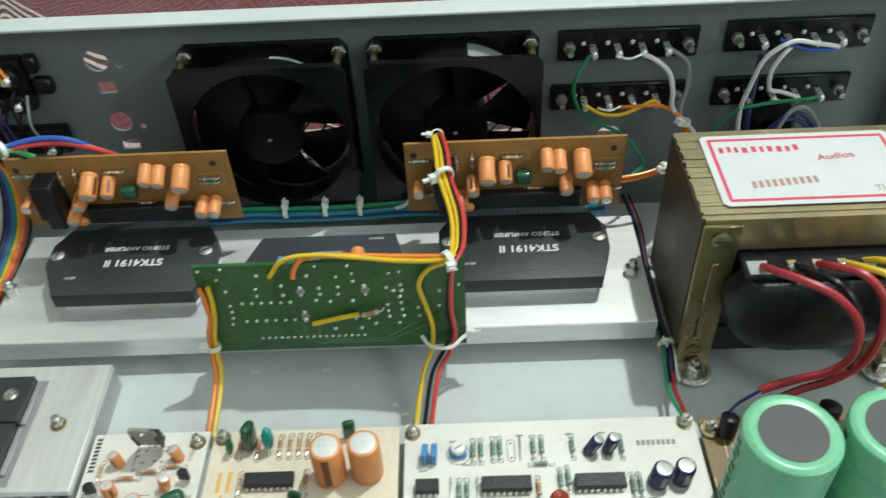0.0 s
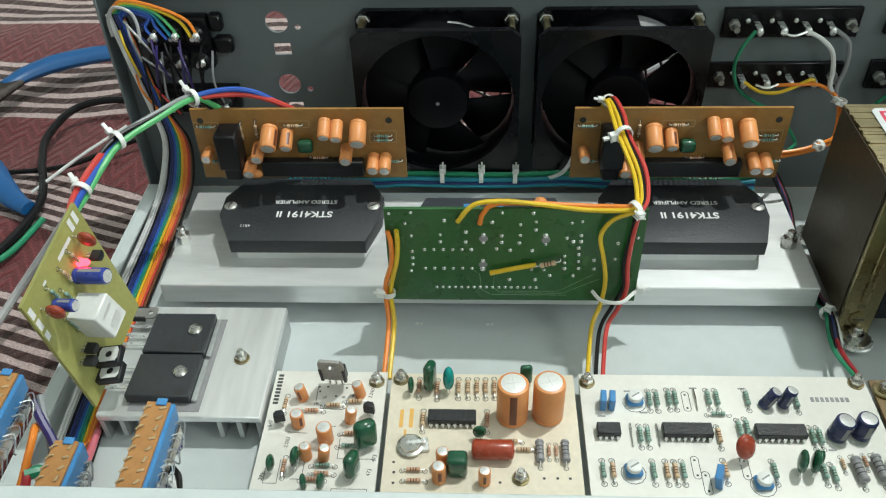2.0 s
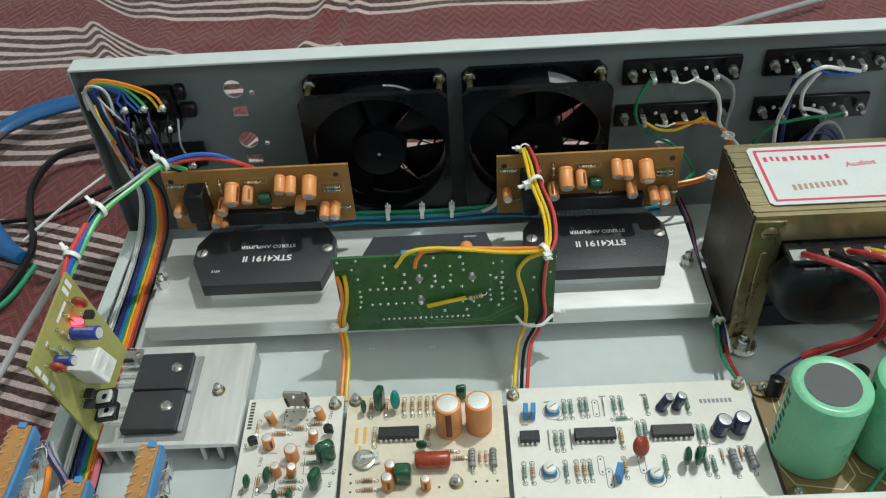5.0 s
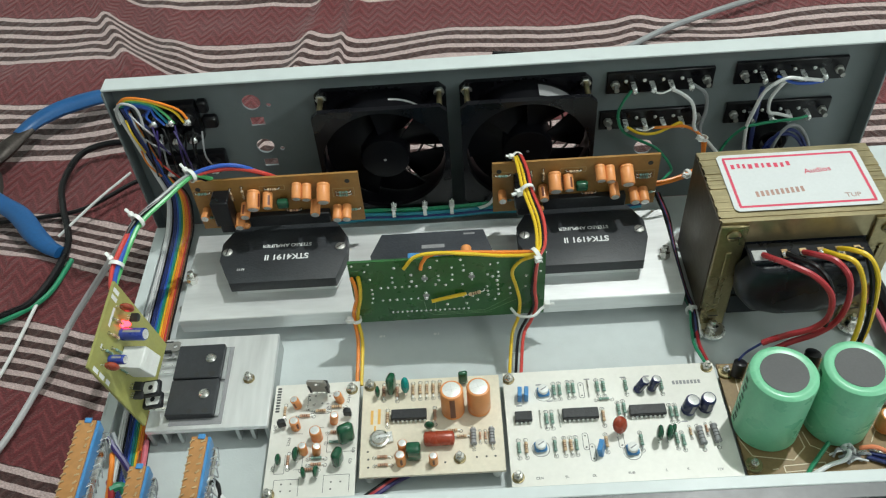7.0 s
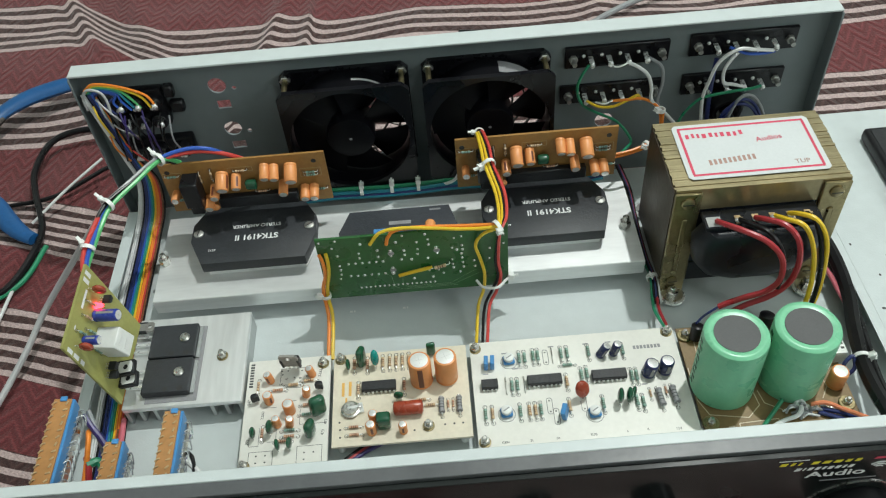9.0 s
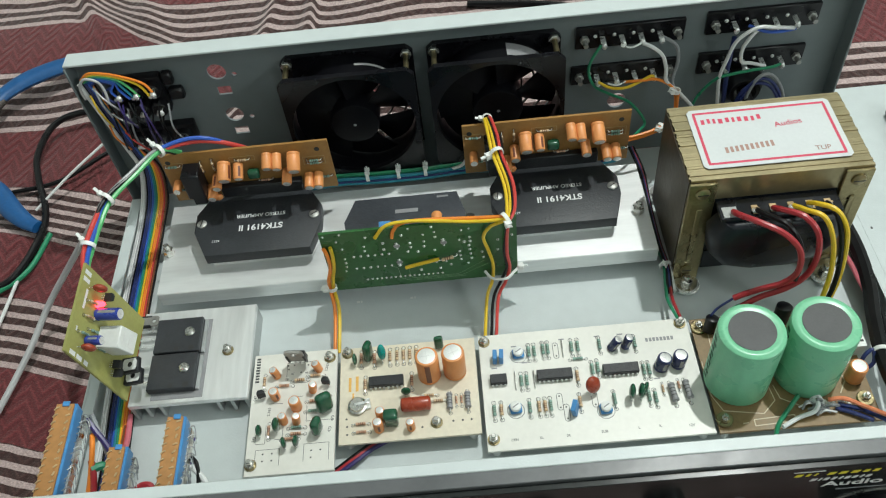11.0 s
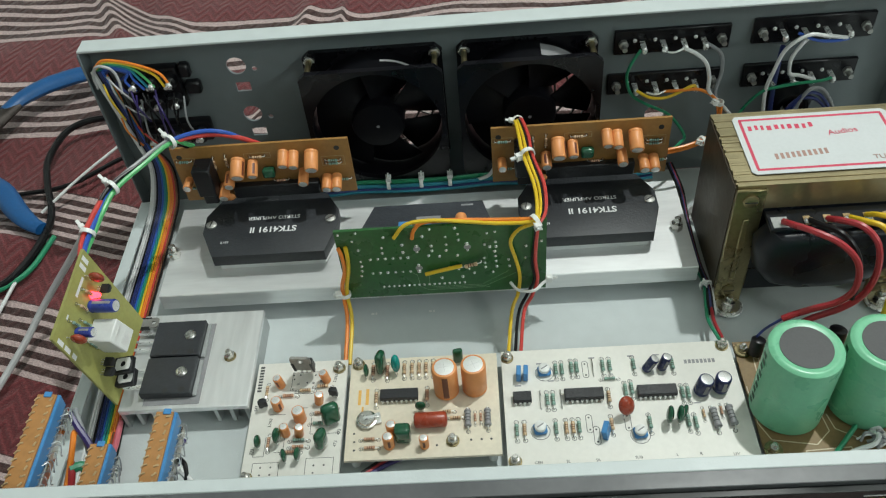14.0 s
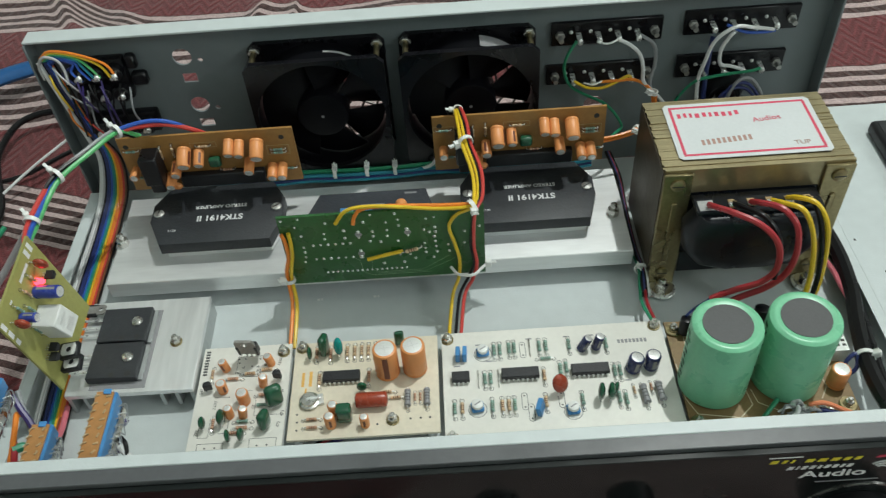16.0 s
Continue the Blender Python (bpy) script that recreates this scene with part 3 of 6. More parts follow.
def can_cap(r, h, sleeve, top=can_top, stripe=band_brown):
    bm = lathe(B(), (0, 0, 0.3), (0, 0, 1), [(0, r * 0.95), (0.5, r), (1.4, r), (1.8, r * 0.95), (2.3, r), (h - 0.9, r), (h - 0.25, r * 0.93), (h, r * 0.80), (h - 0.3, r * 0.76)], 22)
    tp = lathe(B(), (0, 0, h - 0.3), (0, 0, 1), [(0, r * 0.78), (0.62, r * 0.78), (0.68, r * 0.70)], 20)
    groove = box(box(B(), -r * 0.5, r * 0.5, -0.09, 0.09, h + 0.36, h + 0.41), -0.09, 0.09, -r * 0.5, r * 0.5, h + 0.36, h + 0.42)
    st = B()
    n = 22
    a0, rows = math.radians(250), []
    for k in range(4):
        a = a0 + k * 0.15
        rows.append([st.verts.new((math.cos(a) * (r + 0.05), math.sin(a) * (r + 0.05), z)) for z in (2.6, h - 0.9)])
    for p, q in zip(rows, rows[1:]):
        st.faces.new((p[0], q[0], q[1], p[1]))
    return proto(("capacitor", bm, sleeve), ("can_top", tp, top), ("vent_score", groove, can_score), ("stripe", st, stripe))


c_small, c_mid, c_big = can_cap(2.6, 8.5, orange_sleeve), can_cap(3.9, 10.5, orange_sleeve), can_cap(6.3, 20.5, orange_sleeve)
c_amp, c_amp_big = can_cap(3.0, 10.0, orange_sleeve), can_cap(4.0, 12.0, orange_sleeve)
c_navy, c_navy_small = can_cap(3.9, 10.0, navy_sleeve, stripe=res_grey), can_cap(2.5, 9.5, navy_sleeve, stripe=res_grey)
c_blue = can_cap(3.3, 14.0, blue_sleeve, stripe=res_grey)
c_blue_small = can_cap(2.5, 9.0, blue_sleeve, stripe=res_grey)


def dipped(material, w, t, h):
    bm = box(B(), -w / 2, w / 2, -t / 2, t / 2, 1.2, h + 1.2, t * 0.46, 3) if h > 9.5 else blob(B(), (0, 0, h / 2 + 1.2), w / 2, t / 2, h / 2, 14)
    ld = sweep(B(), [(-w * 0.25, 0, 0), (-w * 0.25, 0, 2.5)], 0.3, 5)
    sweep(ld, [(w * 0.25, 0, 0), (w * 0.25, 0, 2.5)], 0.3, 5)
    return proto(("film_capacitor", bm, material), ("lead", ld, solder))


f_green, f_green_s, f_green_b, f_teal = dipped(green_film, 6, 3, 9), dipped(green_film, 5, 2.4, 5.5), dipped(green_film, 7.5, 4.6, 10), dipped(teal_film, 3.4, 3, 7.5)
f_green_t = dipped(green_film, 7.0, 4.0, 12.5)
f_blue = proto(("film_capacitor", box(B(), -3.4, 3.4, -1.3, 1.3, 0.4, 7.4, 0.3), blue_film), ("lead", cyl(B(), (0, 0, 0), (0, 0, 0.5), 0.8, 6), solder))


def dip_chip(pins):
    length = pins / 2 * 2.54
    bm = box(B(), -length / 2, length / 2, -3.2, 3.2, 1.0, 4.4, 0.35)
    lathe(bm, (-length / 2 + 1.6, 0, 4.38), (0, 0, 1), [(0, 0.7), (0.05, 0.7)], 10)
    subs = [("chip", bm, chip_epoxy)]
    for i in range(pins // 2):
        x = -length / 2 + 1.27 + 2.54 * i
        for s in (-1, 1):
            pb = box(B(), x - 0.65, x + 0.65, s * 3.2 - 0.35, s * 3.2 + 0.35 + 0.3 * s, 1.0, 2.3)
            box(pb, x - 0.3, x + 0.3, s * 3.65 - 0.15, s * 3.65 + 0.15, 0, 2.0)
            subs.append(("pin", pb, solder))
    return proto(*subs)


dip8, dip14 = dip_chip(8), dip_chip(16)
trimmer = proto(("trimmer", box(B(), -3.5, 3.5, -3.3, 3.3, 0.2, 3.0, 0.9), blue_film), ("dial", lathe(B(), (0, 0, 3.0), (0, 0, 1), [(0, 3.1), (1.9, 3.1), (2.2, 2.7)], 22), relay_white),
                ("dial_slot", box(B(), -2.1, 2.1, -0.35, 0.35, 5.2, 5.26, m=Matrix.Rotation(0.5, 4, "Z")), res_grey), ("printed_outline", lathe(B(), (0, -0.6, 0.05), (0, 0, 1), [(0, 5.3), (0.03, 5.3), (0.03, 5.0), (0, 5.0)], 12, False), print_dark))
preset = proto(("preset", lathe(B(), (0, 0, 0.3), (0, 0, 1), [(0, 5.0), (1.6, 5.2), (2.0, 4.2), (3.0, 3.9)], 22), steel), ("wiper", box(B(), -1.6, 6.8, -1.0, 1.0, 3.0, 3.8, 0.3), solder),
               ("tag", box(B(), 3.5, 7.2, -3.2, 3.2, 0.3, 1.6, 0.3), solder))
to92 = proto(("transistor", prism(B(), [(-2.2, -0.8), (2.2, -0.8), (2.2, 0.6), (1.2, 1.9), (-1.2, 1.9), (-2.2, 0.6)], 2.6, 7.0, 0.2), chip_epoxy),
             ("leg", sweep(sweep(sweep(B(), [(-1.3, 0.3, 0), (-1.2, 0.3, 3)], 0.25, 5), [(0, 0.3, 0), (0, 0.3, 3)], 0.25, 5), [(1.3, 0.3, 0), (1.2, 0.3, 3)], 0.25, 5), solder))


def to220():
    tab = holed_plate([(-5, 6), (5, 6), (5, 18.5), (4, 20.5), (-4, 20.5), (-5, 18.5)], [circle(0, 16.6, 1.8, 14)], 0.6, 1.9)
    legs = B()
    for k in (-2.54, 0, 2.54):
        box(legs, k - 0.4, k + 0.4, 0, 0.5, 0, 5.2)
    return proto(("transistor", box(box(box(B(), -5, 5, -2.0, 0.55, 5, 13.6, 0.3), -5.3, -4.0, 0.6, 2.3, 5, 14.2, 0.2), 4.0, 5.3, 0.6, 2.3, 5, 14.2, 0.2), chip_epoxy), ("tab", tab, tab_tin), ("leg", legs, solder))


power_tab = to220()


def solder_dot(r=0.95):
    return proto(("solder_joint", blob(B(), (0, 0, 0), r, r, r * 0.75, 8), solder))


joint, joint_big = solder_dot(), solder_dot(1.35)


def line_bars(bm, segs, w, z):
    """Printed outline strokes lying flat on a board."""
    for x0, y0, x1, y1 in segs:
        d = V(x1 - x0, y1 - y0, 0)
        n = V(-d.y, d.x, 0).normalized() * w / 2
        a, b = V(x0, y0, z), V(x1, y1, z)
        bm.faces.new([bm.verts.new(p) for p in (a - n, b - n, b + n, a + n)])
    return bm


def flat_text(text, size, x, y, z, parent, material=print_dark, rz=0):
    return lettering(text, size, material, Matrix.Translation((x * 0.001, y * 0.001, (z + 0.06) * 0.001)) @ pose(0, 0, 0, 0, 0, rz), parent)


def tie(name, c, axis, r, tail, head=V(0, 0, 0)):
    """A nylon strap round a bundle with its lock and cut tail."""
    c, axis = Vector(c), Vector(axis).normalized()
    th = thing(name, *c, "white nylon strap drawn tight round the wires", "cable tie", "nylon ties on the wiring")
    part("band", lathe(B(), c - axis * 1.1, axis, [(0, r), (0, r + 0.7), (2.2, r + 0.7), (2.2, r), (0, r)], 16, False), nylon, th)
    tail = Vector(tail)
    d = tail.normalized()
    h0 = c + d * (r + 0.3)
    x, y = ring_frame(d)
    m = Matrix((x, y, d)).transposed()
    part("lock", box(B(), -1.5, 1.5, -1.2, 1.2, 0, 2.6, 0.5, m=Matrix.Translation(h0) @ m.to_4x4()), nylon, th)
    part("tail", box(B(), -0.9, 0.9, -0.35, 0.35, 2.4, max(tail.length * 0.72, 3.6), 0.2, m=Matrix.Translation(h0) @ m.to_4x4()), nylon, th)
    return th

# ---------- large heatsink and the power amplifiers on it ----------
HS = 20.0
MZ = 25.0


def prism_x(bm, outline, x0, x1):
    """An extruded bar along x over an outline of (y, z)."""
    a = [bm.verts.new((x0, y, z)) for y, z in outline]
    b = [bm.verts.new((x1, y, z)) for y, z in outline]
    n = len(outline)
    bm.faces.new(a[::-1])
    bm.faces.new(b)
    for i in range(n):
        bm.faces.new((a[i], a[(i + 1) % n], b[(i + 1) % n], b[i]))
    return bm


sink = thing("large_heatsink", 124, -8, 0, "long flat aluminium heatsink carrying the amplifier modules", "heatsink")
part("plate", prism_x(B(), [(-40.4, 9.0), (-40.4, HS - 0.5), (-39.9, HS), (30.4, HS), (31, HS - 0.6), (31, 9.0)], -27, 274.6), alu, sink, "brushed aluminium plate")
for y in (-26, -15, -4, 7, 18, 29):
    part("fin", box(B(), -26, 274, y - 1, y + 1, 0.1, 8.95), alu_dark, sink)
for x, y in ((-23.8, -9.0), (268.2, -10.2)):
    put(stud, sink, x, y, HS + 0.05)
for x, y in ((-22, 38), (280, 36)):
    put(big_bolt, chassis, x, y, 0.1, scale=0.8)

STK = [(4.5, -25.5), (68.5, -25.5), (74.3, -6), (74.3, 8), (66, 23), (4, 23), (-4.3, 8), (-4.3, -6)]


def amp_module(x0, label):
    th = thing("amplifier_module", x0 + 35, 0, HS, label, "amplifier module", "power amplifier modules on the heatsink")
    out = [(x0 + x, y) for x, y in STK]
    part("base_plate", prism(B(), [(x0 + x + (1.6 if x < 30 else -1.6), max(y, -21.6)) for x, y in STK], HS + 0.05, MZ + 1.9), alu, th, "aluminium back plate of the module")
    part("moulding", prism(B(), out, MZ + 1.95, MZ + 9.3, 0.5), module_epoxy, th, "matt black epoxy body")
    for x in (0, 70):
        put(screw, th, x0 + x, 0, MZ + 9.3, 35 if x else 80)
    tp = lambda x, y: Matrix.Translation((x * 0.001, y * 0.001, (MZ + 9.36) * 0.001)) @ pose(0, 0, 0, 0, 0, 180)
    lettering("STK4191 II", 6.1, print_white, tp(x0 + 37, -5.6), th, bold=0.15)
    lettering("STEREO AMPLIFIER", 3.7, print_white, tp(x0 + 36.5, 4.0), th, bold=0.05)
    lettering("6E12", 2.4, print_white, tp(x0 + 10, -14.5), th)
    # upright driver board
    bx0, bx1, y, z0, z1 = x0 - 15.5, x0 + 85.5, 17.4, 39.5, 78.6
    if x0 > 100:
        bx0, bx1 = x0 - 18.0, x0 + 81.3
    # pins take dark steel, not solder, to paint in the shade behind the module
    for k in range(18):
        px = x0 + 13.5 + 2.54 * k
        part("pin", sweep(B(), [(px, 23.5, MZ + 5), (px, 25.2, MZ + 5.3), (px, 25.4, 42), (px, 19.5, 44)], 0.3, 4, 2), tool_steel, th)
    brd = part("driver_board", box(B(), bx0, bx1, y, y + 1.6, z0, z1), pcb_brown, th, "brown phenolic circuit board standing upright", smooth=False)
    dx = bx0 + 14.5
    up = Matrix.Rotation(radians(90), 4, "X")
    for k, (cx, cz, pr) in enumerate(((65.0, 71.5, c_amp_big), (49.2, 73, c_amp), (54.9, 72, c_amp), (22.4, 69, c_amp_big), (30.6, 67, c_amp), (15.8, 59, c_amp), (10.6, 50.6, c_amp),
                                     (70.9, 52.6, c_amp), (76.6, 52.6, c_amp), (58.3, 58, c_amp))):
        put(pr, brd, dx + cx, y - 0.2, cz, 40 * k, up @ Matrix.Rotation(radians(26 if cz > 60 else 14), 4, "X"))
    part("film_capacitor", box(B(), dx + 35.2, dx + 42.6, y - 6.0, y - 0.9, 57.2, 63.6, 1.7, 3), green_film, brd)
    part("ceramic_capacitor", blob(B(), (dx + 13.5, y - 6.5, 46.2), 3.0, 1.8, 2.4, 12), orange_sleeve, brd)
    for cx, cz, rz, pr in ((33.8, 70.4, 0, r_beige), (8.6, 67, 90, r_beige), (15.8, 68, 90, r_beige), (-8.3, 69.8, 0, r_green), (76.1, 64.5, 0, r_green), (76.1, 62.2, 0, r_green),
                           (80.2, 50, 0, r_green), (44, 52, 0, r_red), (-6, 50, 0, r_green), (34, 50, 0, r_green)):
        put(pr, brd, dx + cx, y - 0.1, cz, rz, up, 0.85)
    put(c_small, brd, dx - 9.0, y - 0.1, 56, 0, up)
    part("driver_heatsink", box(box(B(), dx - 2.0, dx + 8.6, y - 12.5, y - 0.3, 52, 71.5, 0.8), dx - 0.6, dx + 7.4, y - 10.5, y - 0.4, 45, 51.9, 0.6), black_plastic, brd, "black finned block on the board")
    # black strip added along the lower third of the board
    part("driver_strip", box(B(), dx + 16, dx + 66, y - 5.0, y - 0.3, 43, 52, 0.6), chip_epoxy, brd)
    for hx in (79.4, -10.5):
        part("mounting_hole", lathe(B(), (dx + hx, y - 0.02, 72.4), (0, -1, 0), [(0, 1.6), (0.12, 1.6)], 12), band_dark, brd)
    for sx, sz, w, h in ((76.1, 63.4, 13, 6.6), (-8.3, 69.8, 12, 3.4), (33.8, 70.4, 15, 3.6)):
        pr_ = B()
        for a in (-1, 1):
            box(pr_, dx + sx - w / 2, dx + sx + w / 2, y - 0.06, y - 0.01, sz + a * h / 2 - 0.15, sz + a * h / 2 + 0.15)
            box(pr_, dx + sx + a * w / 2 - 0.15, dx + sx + a * w / 2 + 0.15, y - 0.06, y - 0.01, sz - h / 2 + 0.16, sz + h / 2 - 0.16)
        part("printed_outline", pr_, pcb_brown_edge, brd)
    return th


amp_module(0.0, "black stereo amplifier module with a brown driver board standing behind")
amp_module(183.3, "black stereo amplifier module with wires looped over its driver board")

# ---------- middle hybrid with the upright green board ----------
mid = thing("preamplifier_module", 126, -12, HS, "small dark hybrid module with an upright green circuit board before it", "circuit board")
part("base_plate", prism(B(), [(92, -33.5), (160, -33.5), (163, -8), (159, 9.5), (95, 9.5), (88.5, -8)], HS + 0.05, MZ + 1.6), alu, mid)
part("moulding", prism(B(), [(92, -33), (160, -33), (163, -8), (158.5, 9.5), (95, 9.5), (88.5, -8)], MZ + 1.65, MZ + 8.0, 0.5), hybrid_epoxy, mid, "dark slate epoxy body")
put(screw, mid, 165.5, -2, HS + 0.1)
part("print_bar", box(box(B(), 120, 134, -4.5, -1.5, MZ + 8.0, MZ + 8.08), 146, 153, 5.6, 7.0, MZ + 8.0, MZ + 8.08), res_grey, mid)
part("leg_row", box(B(), 97, 152, -36, -33.1, MZ + 3, MZ + 4), solder, mid)
GY = -49.3
green = part("green_board", box(B(), 81.8, 190.2, GY, GY + 1.6, 20.2, 71.8), pcb_green, mid, "glossy dark green circuit board, solder side out", smooth=False)
upg = Matrix.Rotation(radians(90), 4, "X")
random.seed(4)
grid_dots = ((83.9, 69.4), (90.4, 64.2), (92.7, 57.5), (93.0, 70.0), (105.0, 58.2), (104.9, 54.3), (115.8, 59.7), (115.7, 54.2), (106.8, 65.9), (92.7, 48.8), (92.8, 45.2), (92.6, 41.4), (91.7, 37.6),
             (123.1, 58.1), (123.1, 53.9), (123.0, 43.7), (122.9, 39.1), (130.8, 57.7), (130.9, 54.1), (138.5, 63.8), (138.6, 58.0), (138.3, 53.8), (128.8, 50.5), (134.5, 49.7), (143.6, 69.8), (144.9, 65.3), (145.0, 61.0))
more_dots = ((143.9, 49.6), (149.2, 57.9), (149.4, 53.2), (144.0, 39.0), (149.5, 38.6), (134.6, 32.8), (145.8, 32.8), (152.1, 35.3), (158.2, 56.6), (160.9, 54.7), (164.0, 58.1), (164.2, 54.7), (163.4, 51.2),
             (163.7, 47.5), (163.9, 43.5), (164.2, 39.4), (162.1, 35.2), (157.8, 46.5), (158.0, 42.7), (158.2, 39.4), (159.7, 64.7), (163.9, 65.5), (179.7, 53.8), (179.3, 45.0), (170.5, 44.3), (170.9, 39.3), (187.6, 56.9), (126.7, 65.0), (130.8, 70.0))
row_dots = [(98 + 4.0 * k, 50.0) for k in range(6)] + [(98 + 4.05 * k, 39.2) for k in range(6)]
for x, z in (*grid_dots, *more_dots, *row_dots):
    put(joint_big if (x, z) in ((122.9, 39.1), (123.1, 58.1), (149.2, 57.9)) else joint, green, x, GY, z, 0, upg, random.uniform(0.75, 1.05))
for k in range(17):
    put(joint, green, 102.7 + 2.74 * k, GY, 28.1, 0, upg, 0.8)
tr = B()
for pts in (((118, 39), (121.5, 36), (122.5, 26.5), (127, 23.5), (160, 23.5)), ((128, 36), (127.5, 28), (130, 25.6), (156, 25.8), (171, 36)), ((131, 24.6), (158, 24.6), (174, 33.5))):
    sweep(tr, [(x, GY + 0.12, z) for x, z in pts], 0.22, 4, smooth=False)
part("copper_line", tr, pcb_green_line, green)
for x, z in ((123.1, 56), (149.3, 55.5), (123, 41.4)):
    part("tinned_pad", lathe(B(), (x, GY, z), (0, -1, 0), [(0, 1.9), (0.2, 1.7)], 12), res_grey, green)
put(r_beige, green, 150.6, GY - 1.0, 44.2, 0, upg @ Matrix.Rotation(radians(16), 4, "Z"), 1.1, "resistor soldered across the back of the board")
for x, y, pr, t in ((93, -44, r_beige, 0), (118, -44, f_blue, 0), (147, -43, c_amp, 0), (128, -41, f_blue, 0)):
    o = put(pr, green, x, GY + 1.7, 66.5, 0, Matrix.Rotation(radians(-90), 4, "X") @ Matrix.Rotation(radians(180), 4, "Z"))

# unseen blocks added behind the green board to shade the floor before it
for k in range(13):
    x = 83.0 + 8.2 * k
    part("film_capacitor", box(B(), x, x + 7.9, GY + 1.7, GY + 12.2, 29.0 + (k % 3), 46.0 - (k % 2), 0.8), green_film if k % 4 else blue_film, green)

# ---------- small finned heatsink with regulator board ----------
CZ = 15.5
fin_sink = thing("finned_heatsink", 0, -84, 0, "small aluminium heatsink with fins below, bolted to the chassis", "heatsink")
part("plate", box(B(), -33.5, 33.8, -113.2, -50.2, CZ - 3.4, CZ, 0.5), alu_sawn, fin_sink)
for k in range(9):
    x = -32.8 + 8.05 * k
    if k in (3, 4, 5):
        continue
    part("fin", box(B(), x, x + 2.0, -113.0, -50.5, 0.2 if k in (0, 8) else 2.2, CZ - 3.45), alu_dark, fin_sink)
put(bolt, fin_sink, 19.9, -81.8, CZ + 0.05)
reg = thing("regulator_board", -35, -92, CZ, "olive circuit board standing on edge with power transistors on the heatsink", "circuit board")
A0, A1, A2 = V(-35, -69.0, 90.0), V(-41.5, -114.0, 77.5), V(-31.5, -112.5, 20.5)
ex, ez = (A1 - A0), (A2 - A1)
nrm = ez.cross(ex).normalized()
if nrm.x < 0:
    nrm = -nrm
bmr = B()
lo = [bmr.verts.new(p) for p in (A0, A1, A2, A0 + ez)]
hi = [bmr.verts.new(p.co - nrm * 1.6) for p in lo]
bmr.faces.new(lo)
bmr.faces.new(hi[::-1])
for i in range(4):
    bmr.faces.new((lo[i], lo[(i + 1) % 4], hi[(i + 1) % 4], hi[i]))
olive = part("pcb", bmr, pcb_olive, reg, "olive yellow circuit board", smooth=False)
exn = ex.normalized()
face_m = Matrix((exn, nrm.cross(exn), nrm)).transposed().to_4x4()


def on_reg(a, b):
    """A place on the regulator board: a along its top edge, b down it, as shares."""
    return A0 + ex * a + ez * b


def putr(pr, a, b, rz=0, scale=1.0, label=""):
    p = on_reg(a, b) + nrm * 0.1
    return put(pr, olive, p.x, p.y, p.z, rz, face_m, scale, label)


red_disc = dipped(red_film, 6.5, 3.2, 6)
putr(red_disc, 0.20, 0.15, 90, 1.25)
putr(c_blue, 0.40, 0.30, 0, 1.0, "blue electrolytic capacitor")
putr(red_disc, 0.86, 0.18, 90, 1.25)
putr(c_blue_small, 0.74, 0.24)
putr(to92, 0.20, 0.30)
putr(to92, 0.78, 0.62)
putr(to92, 0.86, 0.66)
for a, b in ((0.33, 0.2), (0.5, 0.2), (0.6, 0.3), (0.7, 0.18), (0.72, 0.45), (0.55, 0.55)):
    putr(r_beige if a < 0.6 else r_green, a, b, 90, 0.8)
p = on_reg(0.30, 0.27)
put(proto(("indicator_lamp", lathe(B(), (0, 0, 0), (0, 0, 1), [(0, 1.9), (0.8, 1.9), (0.8, 1.5), (3.4, 1.5), (4.4, 1.1), (4.8, 0.4)], 14), led_red)), olive, p.x, p.y, p.z, 0, face_m, 1, "lit red indicator lamp")
p = on_reg(0.58, 0.50)
put(proto(("relay", box(B(), -7.0, 7.0, -8.5, 8.5, 0.2, 16, 0.6), relay_white), ("print_bar", box(box(B(), -4, 4, -5, -3, 16.0, 16.1), -4, 4, 1, 6, 16.0, 16.1), can_top)), olive, p.x, p.y, p.z, 0, face_m, 0.86, "white plastic relay box")
silk = B()
for a, b, la, lb in ((0.08, 0.06, 0.05, 0.09), (0.16, 0.06, 0.05, 0.09), (0.96, 0.10, 0.05, 0.08), (0.96, 0.20, 0.05, 0.08), (0.96, 0.30, 0.05, 0.06), (0.35, 0.10, 0.22, 0.03), (0.7, 0.08, 0.05, 0.02)):
    q = [on_reg(a + sx * la / 2, b + sz * lb / 2) + nrm * 0.08 for sx, sz in ((-1, -1), (1, -1), (1, 1), (-1, 1))]
    silk.faces.new([silk.verts.new(v) for v in q])
part("print_bar", silk, print_white, olive, smooth=False)


def holed_plate_flat(m):
    """A small tab with a hole, lying on a transistor's upper face at pose m."""
    bm = B()
    n = 16
    inner, outer = [], []
    for i in range(n):
        a = 2 * math.pi * i / n
        d = V(math.cos(a), math.sin(a), 0)
        k = min(4.0 / max(abs(d.x), 1e-6), 3.2 / max(abs(d.y), 1e-6))
        outer.append(bm.verts.new(m @ (V(7, 0, 0.5) + d * k)))
        inner.append(bm.verts.new(m @ (V(7, 0, 0.5) + d * 1.5)))
    for i in range(n):
        j = (i + 1) % n
        bm.faces.new((inner[i], outer[i], outer[j], inner[j]))
    ext = bmesh.ops.extrude_face_region(bm, geom=bm.faces[:])
    down = (m.to_3x3() @ V(0, 0, -0.45))
    for g in ext["geom"]:
        if isinstance(g, bmesh.types.BMVert):
            g.co += down
    return bm


